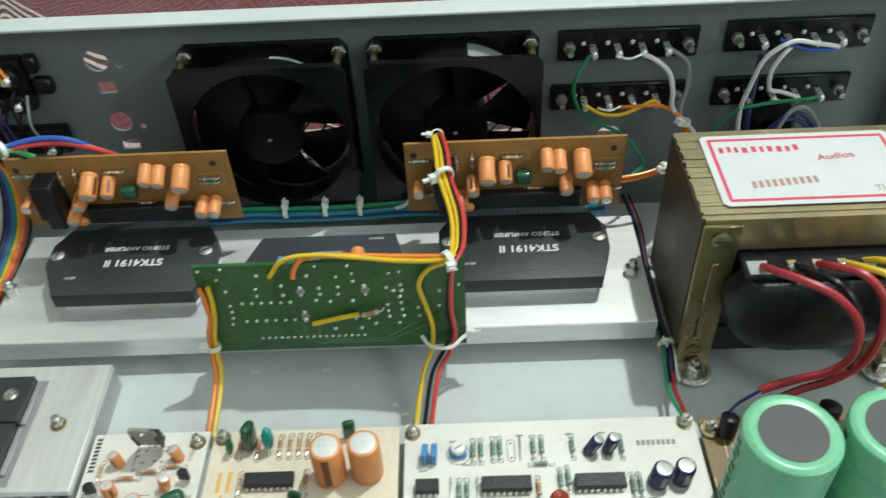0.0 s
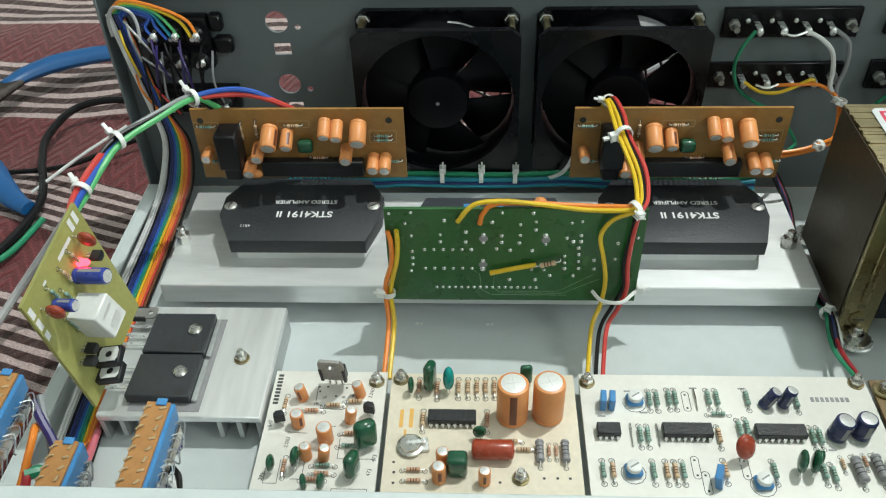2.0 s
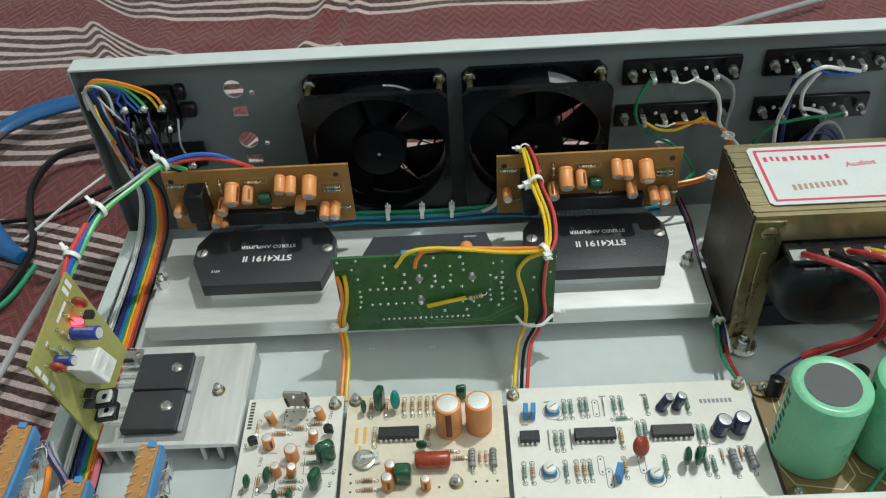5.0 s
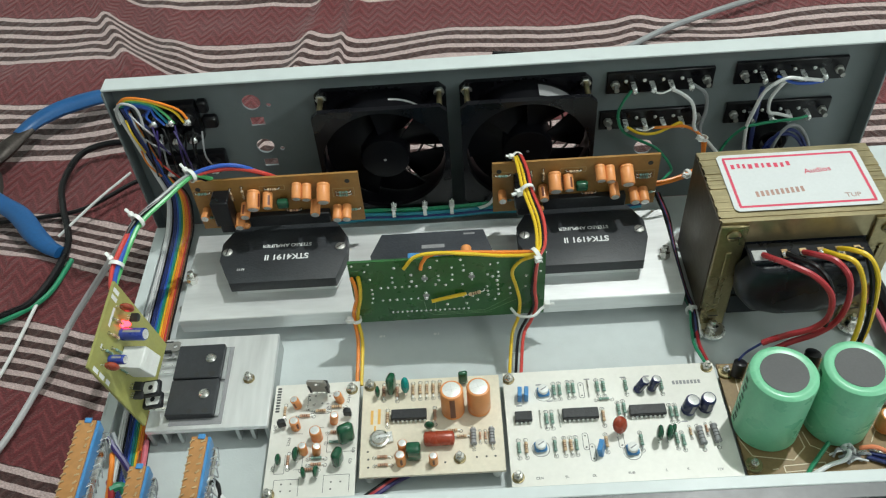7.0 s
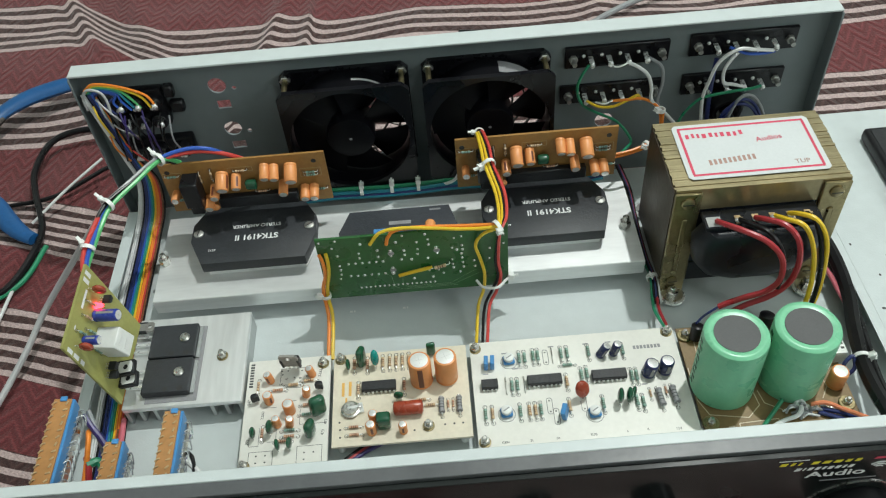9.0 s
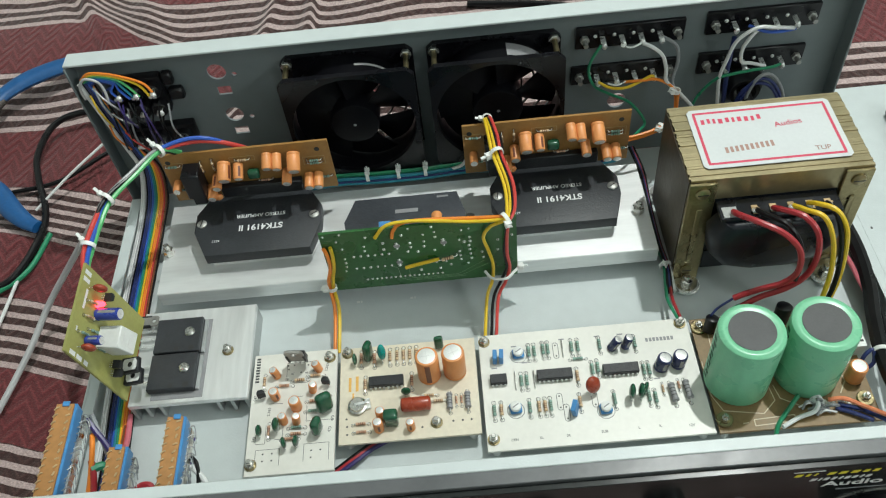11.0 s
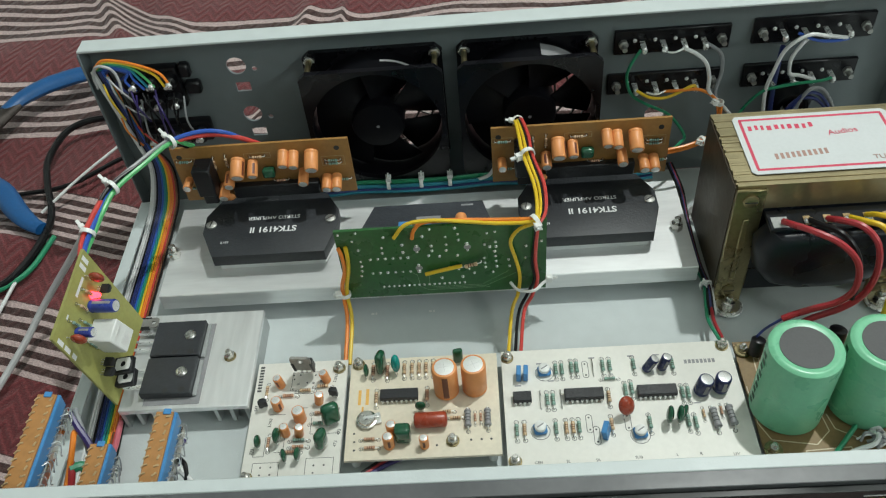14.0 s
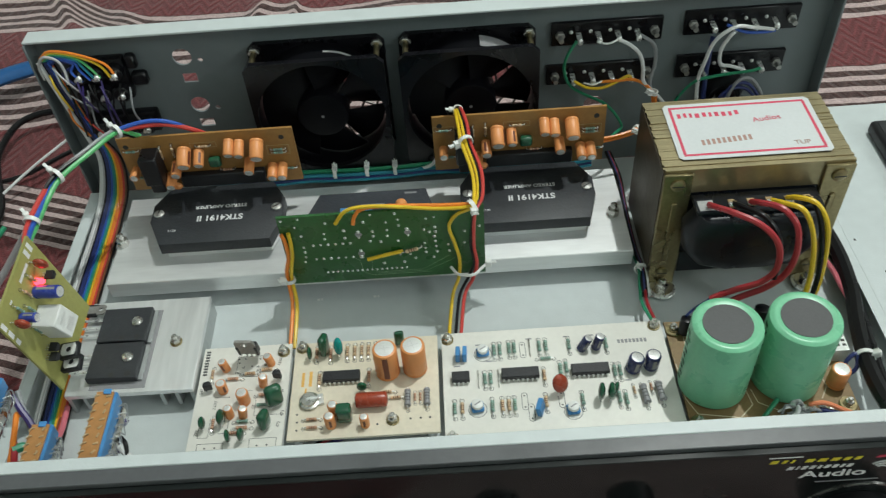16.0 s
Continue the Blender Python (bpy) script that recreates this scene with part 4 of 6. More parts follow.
# flat power transistors held down by screws, and two standing tabs
part("mica_sheet", box(B(), -21, 8.4, -110.6, -58.6, CZ + 0.02, CZ + 0.22), res_grey, reg, "thin grey insulating sheet")
for y in (-70.8, -95.0):
    bt = part("power_transistor", box(B(), -22.5, 4.2, y - 11.8, y + 11.4, CZ + 0.3, CZ + 5.0, 0.5), module_epoxy, reg, "flat black power transistor under a screw")
    part("tab", box(B(), 4.3, 6.4, y - 11.2, y + 10.8, CZ + 0.25, CZ + 1.8, 0.2), alu_dark, bt)
    part("notch", lathe(lathe(B(), (-9, y - 9.8, CZ + 5.0), (0, 0, 1), [(0, 1.5), (0.06, 1.5)], 12), (-0.5, y - 9.6, CZ + 5.0), (0, 0, 1), [(0, 1.8), (0.06, 1.8)], 12), band_dark, bt)
    put(pan_screw, bt, -2.6, y + 1.2, CZ + 5.05, 20)
    lg = B()
    for k in (-5.4, 0, 5.4):
        box(lg, -36, -22.6, y + k - 0.7, y + k + 0.7, CZ + 2.2, CZ + 2.9)
    part("leg", lg, solder, bt)
for y, z in ((-60.5, 20.5),):
    put(power_tab, reg, -36, y, z, 0, Matrix(((0, 0, 1), (1, 0, 0), (0, 1, 0))).to_4x4(), 0.68)

for y, z in ((-99.5, 36.0), (-103.0, 30.0)):
    lift = V(-33, y, z)
    m = Matrix.Translation(lift) @ Matrix.Rotation(radians(-10), 4, "Y") @ Matrix.Rotation(radians(12), 4, "X")
    st = part("small_transistor", box(B(), 1.2, 11.8, -4.3, 4.3, -3.4, 0.0, 0.4, m=m), chip_epoxy, reg, "black transistor with a bright metal tab facing up")
    part("tab", holed_plate_flat(m), relay_white, st)
    part("leg", sweep(sweep(B(), [m @ V(-5, -2, -1.6), m @ V(0, -2, -1.6)], 0.4, 5, smooth=False), [m @ V(-5, 2, -1.6), m @ V(0, 2, -1.6)], 0.4, 5, smooth=False), solder, st)

# ---------- front circuit boards ----------
BZ = 10.5


def board(name, x0, x1, y0, y1, material, label):
    th = thing(name, (x0 + x1) / 2, (y0 + y1) / 2, 0, label, "circuit board", "circuit boards in a row along the front")
    part("pcb", box(B(), x0, x1, y0, y1, BZ - 1.6, BZ, 0.1), material, th, smooth=False)
    for x in (x0 + 4.5, x1 - 4.5):
        for y in (y0 + 4.5, y1 - 4.5):
            part("spacer", cyl(B(), (x, y, 0.1), (x, y, BZ - 1.65), 2.4, 10), nylon, th)
    return th


b1 = board("bass_filter_board", 34.8, 82.6, -158, -84, pcb_white, "white circuit board with orange capacitors and green film capacitors")
for x, y in ((78.4, -89.6), (38, -152)):
    put(bolt, b1, x, y, BZ)
put(power_tab, b1, 61.5, -90.5, BZ + 0.5, 176, Matrix.Rotation(radians(14), 4, "X"), 1.04)
for k, (x, y) in enumerate(((48.8, -99.0), (48.8, -112.5), (69.4, -110.2), (72.5, -97), (54.6, -128.2), (61.2, -128.8))):
    put(c_small if k != 1 else c_mid, b1, x, y, BZ, 50 * k, Matrix.Rotation(radians((k % 3 - 1) * 9), 4, "Y"), 0.88 if k != 1 else 0.70)
put(c_mid, b1, 61, -120, BZ, 140, None, 0.82)
for k, (x, y) in enumerate(((53.2, -105.9), (61.8, -103), (70.6, -100.9), (70.9, -117), (70.5, -123.1), (61.5, -132.3), (61.5, -136), (58.2, -138.8))):
    put((r_red, r_beige, r_beige, r_red, r_green, r_green, r_red, r_red)[k], b1, x, y, BZ, 0, None, 0.9)
for x, y in ((41.8, -102.4), (46.5, -133)):
    put(r_beige if y > -110 else r_red, b1, x, y, BZ, 90, None, 0.9)
put(f_green_b, b1, 77.4, -124.0, BZ, 30, Matrix.Rotation(radians(-14), 4, "X"), 1.25)
put(f_green_b, b1, 73.6, -136.5, BZ, 70, Matrix.Rotation(radians(-10), 4, "X"), 1.05)
put(f_green, b1, 51.6, -132.5, BZ, 75, None, 1.15)
put(f_green, b1, 42.2, -134.6, BZ, 80, None, 0.95)
put(f_green, b1, 56.2, -143, BZ, 95, None, 0.95)
put(f_green, b1, 62.7, -142.5, BZ, 75, None, 0.95)
put(to92, b1, 41.6, -112.5, BZ, 15)
put(to92, b1, 77.3, -107.5, BZ, -10)
flat_text("547", 2.3, 37.2, -112, BZ, b1, rz=90)
flat_text("272", 2.3, 38.5, -137, BZ, b1, rz=80)
flat_text("473", 2.3, 81.0, -128, BZ, b1, rz=80)
flat_text("473", 2.3, 79.6, -134.5, BZ, b1, rz=80)
flat_text("2.2/63", 2.1, 45.6, -121, BZ, b1, rz=85)
flat_text("2.2/63", 2.3, 77.6, -114.4, BZ, b1)
flat_text("2.2/63", 2.1, 76.8, -95.6, BZ, b1, rz=80)
flat_text("1K", 2.1, 54.4, -101.5, BZ, b1)
flat_text("IL", 2.1, 57.4, -98.0, BZ, b1, rz=85)
flat_text("IR", 2.1, 69.4, -97.0, BZ, b1, rz=85)
flat_text("B", 2.1, 65.3, -98.0, BZ, b1, rz=90)
for k in range(9):
    part("print_bar", box(B(), 36.1, 38.3, -102.0 + 1.85 * k, -100.8 + 1.85 * k, BZ, BZ + 0.07), print_dark, b1)
segs = [(39.4, -140, 44.6, -140), (44.6, -140, 44.6, -129), (39.4, -140, 39.4, -129), (49.4, -138, 54, -138), (54, -138, 54, -127), (40, -143.5, 53, -143.5), (66, -142, 79.5, -142), (66, -142, 66, -152), (79.5, -142, 79.5, -152), (40, -143.5, 40, -153), (53, -143.5, 53, -153)]
segs += [(54, -91, 70, -91), (54, -100, 54, -91), (70, -96, 70, -91), (66.5, -128.5, 66.5, -119), (66.5, -128.5, 81.5, -128.5), (47, -106, 51, -106), (45, -116, 53, -116.5), (56, -104, 66, -104.5), (58.5, -113, 64, -113)]
for sg in segs:
    part("printed_line", line_bars(B(), [sg], 0.25, BZ + 0.06), print_dark, b1, smooth=False)
for x, y in ((44, -146), (49, -146), (44, -150), (49, -150), (70, -146), (75, -146), (70, -150), (55, -95), (58, -92.5), (66, -93), (70, -92), (62, -97.5), (54.5, -92.5), (72, -94.5)):
    part("drill_hole", lathe(B(), (x, y, BZ), (0, 0, 1), [(0, 0.5), (0.05, 0.5)], 8), print_dark, b1)

b2 = board("tone_board", 84.6, 161.2, -144.5, -84.6, pcb_cream, "cream circuit board with two large orange capacitors")
for x, y in ((88.6, -86.6 - 1.5), (137.5, -136.2)):
    put(bolt, b2, x, y, BZ)
for x, y, pr, rz, sc in ((93.4, -96.0, f_green, 85, 0.9), (101.2, -93.5, f_green_t, 70, 1.05), (109, -95.0, f_teal, 80, 1.6), (141.1, -90, f_green_t, 10, 0.75), (121.8, -118.5, f_green_s, 0, 1.1)):
    put(pr, b2, x, y, BZ, rz, Matrix.Rotation(radians(-8), 4, "X"), sc)
for k, (x, y) in enumerate(((96.6, -92.9), (104.1, -93.6), (112.9, -92.9), (116.9, -92.8), (120.6, -92.8), (124.2, -92.8), (99.0, -109.9), (124.8, -109.8), (127.9, -92.6))):
    put(r_red if k in (0, 1, 7) else r_beige, b2, x, y, BZ, 90, None, 1.0)
put(dip14, b2, 110.8, -109.6, BZ, 0, None, 0.95)
put(c_big, b2, 134.9, -107.0, BZ, 8)
put(c_big, b2, 149.2, -106.0, BZ, 200)
put(preset, b2, 94.8, -122.8, BZ, 10)
put(c_small, b2, 106.6, -137.4, BZ, 20, None, 1.05)
put(c_small, b2, 107.8, -130.4, BZ, 90)
put(c_small, b2, 123.8, -138.2, BZ, 10, None, 0.9)
part("film_capacitor", box(B(), 109.6, 117.4, -137.0, -130.5, BZ + 0.3, BZ + 10.5, 1.6, 3), green_film, b2)
part("film_capacitor", lathe(B(), (118.8, -126.3, BZ + 4.4), (1, 0, 0), [(0, 2.4), (0.6, 3.6), (1.2, 3.9), (15.2, 3.9), (15.8, 3.6), (16.4, 2.4)], 20), red_film, b2)
for x, y in ((96.6, -133.6), (97, -138.4), (134.2, -119.8), (139.0, -123.6)):
    put(r_red if x < 100 else r_beige, b2, x, y, BZ, 0, None, 0.85)
for x in (145.2, 155.0):
    put(r_grey, b2, x, -125.0, BZ, 90, None, 0.85)
for x in (148.8, 151.6):
    put(r_red, b2, x, -124, BZ, 90, None, 0.7)
for x, y in ((88.7, -129.6), (89.1, -134.2), (89.2, -138.9), (129.7, -138), (146.4, -135.9), (151.5, -135.8), (156.2, -135.8)):
    part("drill_hole", lathe(B(), (x, y, BZ), (0, 0, 1), [(0, 0.6), (0.05, 0.6)], 8), print_dark, b2)
part("print_bar", box(box(box(B(), 89.5, 91, -113, -104, BZ, BZ + 0.06), 93.4, 95, -113, -103.5, BZ, BZ + 0.06), 91.6, 92.6, -118, -114, BZ, BZ + 0.06), print_orange, b2)

b3 = board("surround_board", 163.4, 281.5, -155.5, -84.0, pcb_white, "long white circuit board with rows of small resistors")
for x, y in ((166.6, -88.6), (277.4, -87.5), (167, -149)):
    put(bolt, b3, x, y, BZ)
for x in (171.8, 175.4):
    put(f_blue, b3, x, -100.8, BZ, 85, None, 0.9)
for x, y in ((185.0, -98.6), (180.2, -132.5), (227.6, -137)):
    put(trimmer, b3, x, y, BZ, 5, None, 0.92)
for k, (x, y) in enumerate(((191, -98), (194.1, -98), (199, -97.3), (201.7, -97.3), (215, -97.2), (218.5, -97.2), (230.6, -97.2), (250, -98), (185, -116), (188, -116), (224.3, -112.5), (227.4, -111.8), (251.8, -115.7),
                           (254.6, -115.7), (168.8, -132.7), (187.8, -132.6), (199, -132.5), (233.1, -131.8), (251.5, -131.7), (254.8, -132.9))):
    put(r_green, b3, x, y, BZ, 90, None, 1.0)
put(r_green, b3, 217.5, -105, BZ, 0, None, 0.85)
for x, y in ((215.6, -115.9), (172.6, -132.7), (192.8, -132.6), (196.1, -132.6), (214.8, -131.8)):
    put(r_beige, b3, x, y, BZ, 90, None, 1.0)
jump = B()
for x, y in ((209.9, -97.2), (181.8, -115.3), (192.1, -115.3)):
    sweep(jump, [(x, y - 5, BZ), (x, y - 4.8, BZ + 0.8), (x, y + 4.8, BZ + 0.8), (x, y + 5, BZ)], 0.35, 5, 2)
part("jumper_wire", jump, steel, b3)
put(dip8, b3, 172.7, -114.6, BZ, 0, None, 0.9)
put(dip14, b3, 203.3, -114.6, BZ, 0, None, 0.95)
put(dip14, b3, 239.3, -114.6, BZ, 0, None, 0.95)
for x, y, pr, rz in ((242.1, -131.5, f_green, 80), (247, -131.5, f_green, 80), (250, -128.5, f_green_s, 60)):
    put(pr, b3, x, y, BZ, rz, None, 1.25)
put(f_blue, b3, 212.0, -136.5, BZ, 70, Matrix.Rotation(radians(-12), 4, "Y"))
part("film_capacitor", blob(B(), (222.2, -126.0, BZ + 8.0), 4.3, 2.3, 5.6, 18, m=Matrix.Rotation(radians(-14), 4, "X") @ Matrix.Rotation(radians(-22), 4, "Y") @ Matrix.Rotation(radians(30), 4, "Z")), red_film, b3)
part("lead", sweep(sweep(B(), [(221, -128.5, BZ), (221.6, -128, BZ + 4)], 0.3, 5), [(224, -127, BZ), (224, -127, BZ + 4)], 0.3, 5), solder, b3)
put(c_navy_small, b3, 236.6, -99.8, BZ, 10, Matrix.Rotation(radians(22), 4, "Y"))
put(c_navy_small, b3, 244.4, -99.4, BZ, 10, Matrix.Rotation(radians(12), 4, "Y"))
put(c_navy, b3, 261.0, -114.5, BZ, 10, Matrix.Rotation(radians(10), 4, "Y"))
put(c_navy, b3, 270.6, -113.5, BZ, 10, Matrix.Rotation(radians(4), 4, "Y"))
put(r_grey, b3, 264.2, -131.4, BZ, 94, None, 0.95)
put(r_grey, b3, 272.0, -130.4, BZ, 94, None, 0.95)
put(r_red, b3, 268.3, -126.6, BZ, 90, None, 0.7)
put(r_beige, b3, 259.6, -127.9, BZ, 90, None, 0.7)
for x, y in ((206.1, -98), (204.2, -130), (207.1, -136.8), (222.8, -130)):
    ov = [(x + 1.5 * math.cos(a), y + 3.6 * (1 if math.sin(a) > 0 else -1) + 1.5 * math.sin(a)) for a in (0.01 + 2 * math.pi * i / 20 for i in range(20))]
    part("printed_outline", line_bars(B(), [(*p, *q) for p, q in zip(ov, ov[1:] + ov[:1])], 0.28, BZ + 0.06), print_dark, b3, smooth=False)
    for dy in (-3.4, 3.4):
        part("drill_hole", lathe(B(), (x, y + dy, BZ), (0, 0, 1), [(0, 0.5), (0.05, 0.5)], 8), print_dark, b3)
for k in range(8):
    part("print_bar", box(B(), 256.5 + 2.0 * k, 257.9 + 2.0 * k, -97.4, -95.0, BZ, BZ + 0.06), res_grey, b3)
for txt, x, y in (("CEN", 178, -150), ("SL", 192, -150), ("SR", 206, -150), ("SUB", 225, -149.5), ("L", 243, -149), ("R", 254, -149), ("12V", 270, -150)):
    flat_text(txt, 2.0, x, y, BZ, b3)
for x, y in ((183, -93), (210, -91), (230, -91), (243, -91), (188, -104), (171, -106), (258, -121)):
    part("print_bar", box(B(), x - 1.6, x + 1.6, y - 0.4, y + 0.4, BZ, BZ + 0.05), res_grey, b3)

psu = board("power_supply_board", 283.2, 366, -156, -85.5, pcb_dark, "brown power supply board with two tall green capacitors")
for x, y in ((287, -91.5), (361, -143.5), (287, -149)):
    part("brass_ring", lathe(B(), (x, y, BZ + 0.05), (0, 0, 1), [(0, 4.4), (1.0, 4.4), (1.4, 4.0)], 24), brass, psu)
    put(bolt, psu, x, y, BZ + 1.5, 0, None, 0.8)


def tall_cap(x, y, turn):
    r, h = 16.8, 47.2
    c = part("main_capacitor", lathe(B(), (x, y, BZ + 0.3), (0, 0, 1), [(0, r - 0.8), (0.8, r), (h - 2.6, r), (h - 1.0, r - 0.4), (h, r - 1.8), (h + 0.2, r - 3.4), (h - 0.4, r - 5.0)], 48), green_sleeve, psu, "large mint green electrolytic capacitor")
    part("end_disc", lathe(B(), (x, y, BZ + h - 0.3), (0, 0, 1), [(0, r - 5.2), (0.5, r - 5.2)], 40), grey_disc, c, "dark grey vented end")
    bars = B()
    for k in range(9):
        a = radians(turn) + 0.05 * (k % 2)
        z0 = BZ + 5 + 4.4 * k
        ca, sa = math.cos(a), math.sin(a)
        bx = Matrix.Translation((x + ca * (r + 0.04), y + sa * (r + 0.04), z0)) @ Matrix.Rotation(a, 4, "Z")
        box(bars, -0.04, 0.04, -1.7, 1.7, 0, 2.6, m=bx)
    part("printed_mark", bars, mark_green, c)
    return c


tall_cap(298.8, -125.4, 176)
tall_cap(335.4, -124.6, 174)
put(c_mid, psu, 359, -131, BZ, 200, None, 1.2)
for x, y, g in ((292.0, -95.0, 1.0), (331.5, -93.0, 1.2)):
    part("diode", lathe(B(), (x, y, BZ + 1.5), (0.12, 0.25, 1), [(0, 2.6 * g), (0.7 * g, 3.6 * g), (9.5 * g, 3.6 * g), (10.2 * g, 2.6 * g)], 20), black_plastic, psu)
reg_s = part("regulator_sink", box(box(B(), 355, 369, -117.4, -116, BZ + 0.1, BZ + 9), 355, 369, -115.9, -100, BZ + 7.8, BZ + 9), relay_white, psu, "white perforated sheet-metal regulator heatsink")
hb = B()
for i in range(4):
    for j in range(5):
        box(hb, 356.4 + 3.3 * i, 358.3 + 3.3 * i, -114.6 + 2.9 * j, -113.2 + 2.9 * j, BZ + 9.02, BZ + 9.08)
part("vent_hole", hb, band_dark, reg_s)
tp = [(283.8, -113, 283.8, -134), (283.8, -134, 288, -143.5), (288, -143.5, 308, -147), (308, -147, 315.6, -140), (315.6, -140, 314.5, -131), (317, -131, 318.6, -139), (318.6, -139, 327, -144), (350, -139, 354.5, -132), (354.5, -132, 353, -118), (354.5, -132, 356, -133.5)]
for sg in tp:
    part("printed_line", line_bars(B(), [sg], 0.55, BZ + 0.06), psu_trace, psu, smooth=False)
tp = [(291, -105, 293.6, -105), (293.6, -105, 294, -96), (294, -96, 291.4, -96), (291.4, -96, 291, -105), (302, -150, 323, -149), (302, -153.5, 323, -152.5), (302, -153.5, 302, -150), (323, -152.5, 323, -149), (296, -151.6, 299, -151.4), (353, -147, 359, -147), (353, -150, 359, -150), (353, -150, 353, -147), (359, -150, 359, -147), (355, -145, 357, -145)]
for sg in tp:
    part("printed_line", line_bars(B(), [sg], 0.55, BZ + 0.06), psu_trace, psu, smooth=False)
for x, y in ((336, -146), (340, -143.5), (344, -144.5), (348, -143), (352, -145.5), (356, -147)):
    put(joint_big, psu, x, y, BZ + 0.4, 0, None, 1.2)

# ---------- mains transformer ----------
tf = thing("mains_transformer", 331, -25, 0, "heavy mains transformer with a yellowish steel core and paper label", "transformer")
TX0, TX1, TY0, TY1, TZ0, TZ1 = 282.0, 377.5, -49.5, 8.0, 11.0, 86.4
for k in range(33):
    y0 = TY0 + 1.742 * k
    jit = random.Random(k).uniform(-0.11, 0.11)
    part("lamination", holed_plate(rect(TX0 + 4 * jit, TX1 + 2 * jit, TZ0, TZ1 + 3 * jit), [rect(TX0 + 15, TX1 - 15, TZ0 + 15.5, TZ1 - 15.5)], y0 + 0.03, y0 + 1.71), lamination, tf, smooth=False)
for x0, x1 in ((TX0 - 0.4, TX0 + 14.5), (TX1 - 14.5, TX1 + 0.4)):
    br = part("bracket", box(box(B(), x0, x1, TY0 - 2.0, TY0 - 0.1, 2.2, TZ1 - 1.5, 0.4), x0, x1, TY0 - 9.5, TY0 - 2.05, 0.3, 2.1, 0.4), brass, tf, "brassy steel mounting bracket")
    part("pressed_rib", box(B(), (x0 + x1) / 2 - 1.6, (x0 + x1) / 2 + 1.6, TY0 - 2.9, TY0 - 2.05, 22, 66, 0.6), brass, br)
    put(brass_screw, br, (x0 + x1) / 2, TY0 - 2.0, 78.5, 0, Matrix.Rotation(radians(90), 4, "X"), 1.15)
    put(brass_screw, br, (x0 + x1) / 2, TY0 - 2.0, 13, 0, Matrix.Rotation(radians(90), 4, "X"), 1.0)
for x, y in ((289.5, -55.0), (370.5, -56.5), (289.5, 18), (371, 18)):
    put(big_bolt, tf, x, y, 3.5, 12)
    part("foot_washer", lathe(B(), (x, y, 2.15), (0, 0, 1), [(0, 8.0), (0.9, 8.0), (1.3, 7.6)], 28), solder, tf, "large bright steel washer")
# thin added sheets that darken the core's sides as shade would
for x0, x1 in ((TX0 - 0.7, TX0 - 0.3), (TX1 + 0.3, TX1 + 0.7)):
    part("core_side", box(B(), x0, x1, TY0 + 0.5, TY1 - 0.5, TZ0 + 0.5, TZ1 - 1.2), core_shade, tf, "side of the core, coloured dark for shade")
# thin black sheet added over the front of the lower yoke
part("yoke_wrap", box(B(), 297.5, 362, TY0 - 0.6, TY0 - 0.05, TZ0 + 0.2, TZ0 + 15.7), tape_black, tf)
coil = B()
rings = []
for dy, k in ((-49.8, 0.84), (-53, 0.98), (-56, 1.0), (-61.5, 1.0), (-65, 0.95), (-67, 0.85), (-67.8, 0.66)):
    ring = []
    for x, z in ((-30, 67), (30, 67), (36.5, 57), (35, 42), (27, 31), (12, 26), (-12, 26), (-27, 31), (-35, 42), (-36.5, 57)):
        ring.append(coil.verts.new((329.5 + x * k, dy, 50 + (z - 50) * k)))
    rings.append(ring)
for p_, q_ in zip(rings, rings[1:]):
    for i in range(10):
        coil.faces.new((p_[i], p_[(i + 1) % 10], q_[(i + 1) % 10], q_[i]))
coil.faces.new(rings[-1])
part("coil", coil, tape_black, tf, "coil wrapped in shiny black tape")
bob = box(B(), 297.5, 361.5, -63.6, -49.7, 67.4, 69.8, 0.4)
box(bob, 297.2, 362.3, -49.4, -43, TZ0 + 15.8, 70.6)
part("bobbin_flange", bob, tape_black, tf)
for k in range(5):
    xx = 314.0 + 9.6 * k
    lug = box(B(), xx + 0.4, xx + 3.9 + 0.3 * (k % 2), -61.6 + 0.5 * (k % 3), -55.5, 69.85, 70.4, 0.2)
    box(lug, xx + 0.9, xx + 3.6, -60.6, -59.4, 70.45, 73.0, 0.3)
    part("solder_lug", lug, lug_tin, tf)
    part("solder_joint", blob(B(), (xx + 1.6, -60.2, 71.4), 2.0, 1.7, 1.3, 10), solder, tf)
part("terminal_paper", box(B(), 299.0, 306.8, -62.6, -55.4, 69.85, 70.2), worn_paper, tf, "pale worn paper by the terminals")
lab = thing("name_label", 330, -19, TZ1 + 0.4, "white paper label with red border and handwriting on the transformer", "label")
lx0, lx1, ly0, ly1, lz = 291.0, 369.5, -42.3, 3.0, TZ1 + 0.5
part("paper", prism(B(), [(lx0 + 2, ly0), (lx1 - 2, ly0), (lx1, ly0 + 2), (lx1, ly1 - 2), (lx1 - 2, ly1), (lx0 + 2, ly1), (lx0, ly1 - 2), (lx0, ly0 + 2)], lz, lz + 0.3), paper, lab, smooth=False)
bd = B()
for a in (ly0 + 3.2, ly1 - 3.2):
    box(bd, lx0 + 3, lx1 - 3, a - 0.75, a + 0.75, lz + 0.3, lz + 0.36)
for a in (lx0 + 3.5, lx1 - 3.5):
    box(bd, a - 0.75, a + 0.75, ly0 + 3.75, ly1 - 3.75, lz + 0.3, lz + 0.36)
part("border", bd, ink_red, lab, smooth=False)
random.seed(9)
x = 297.0
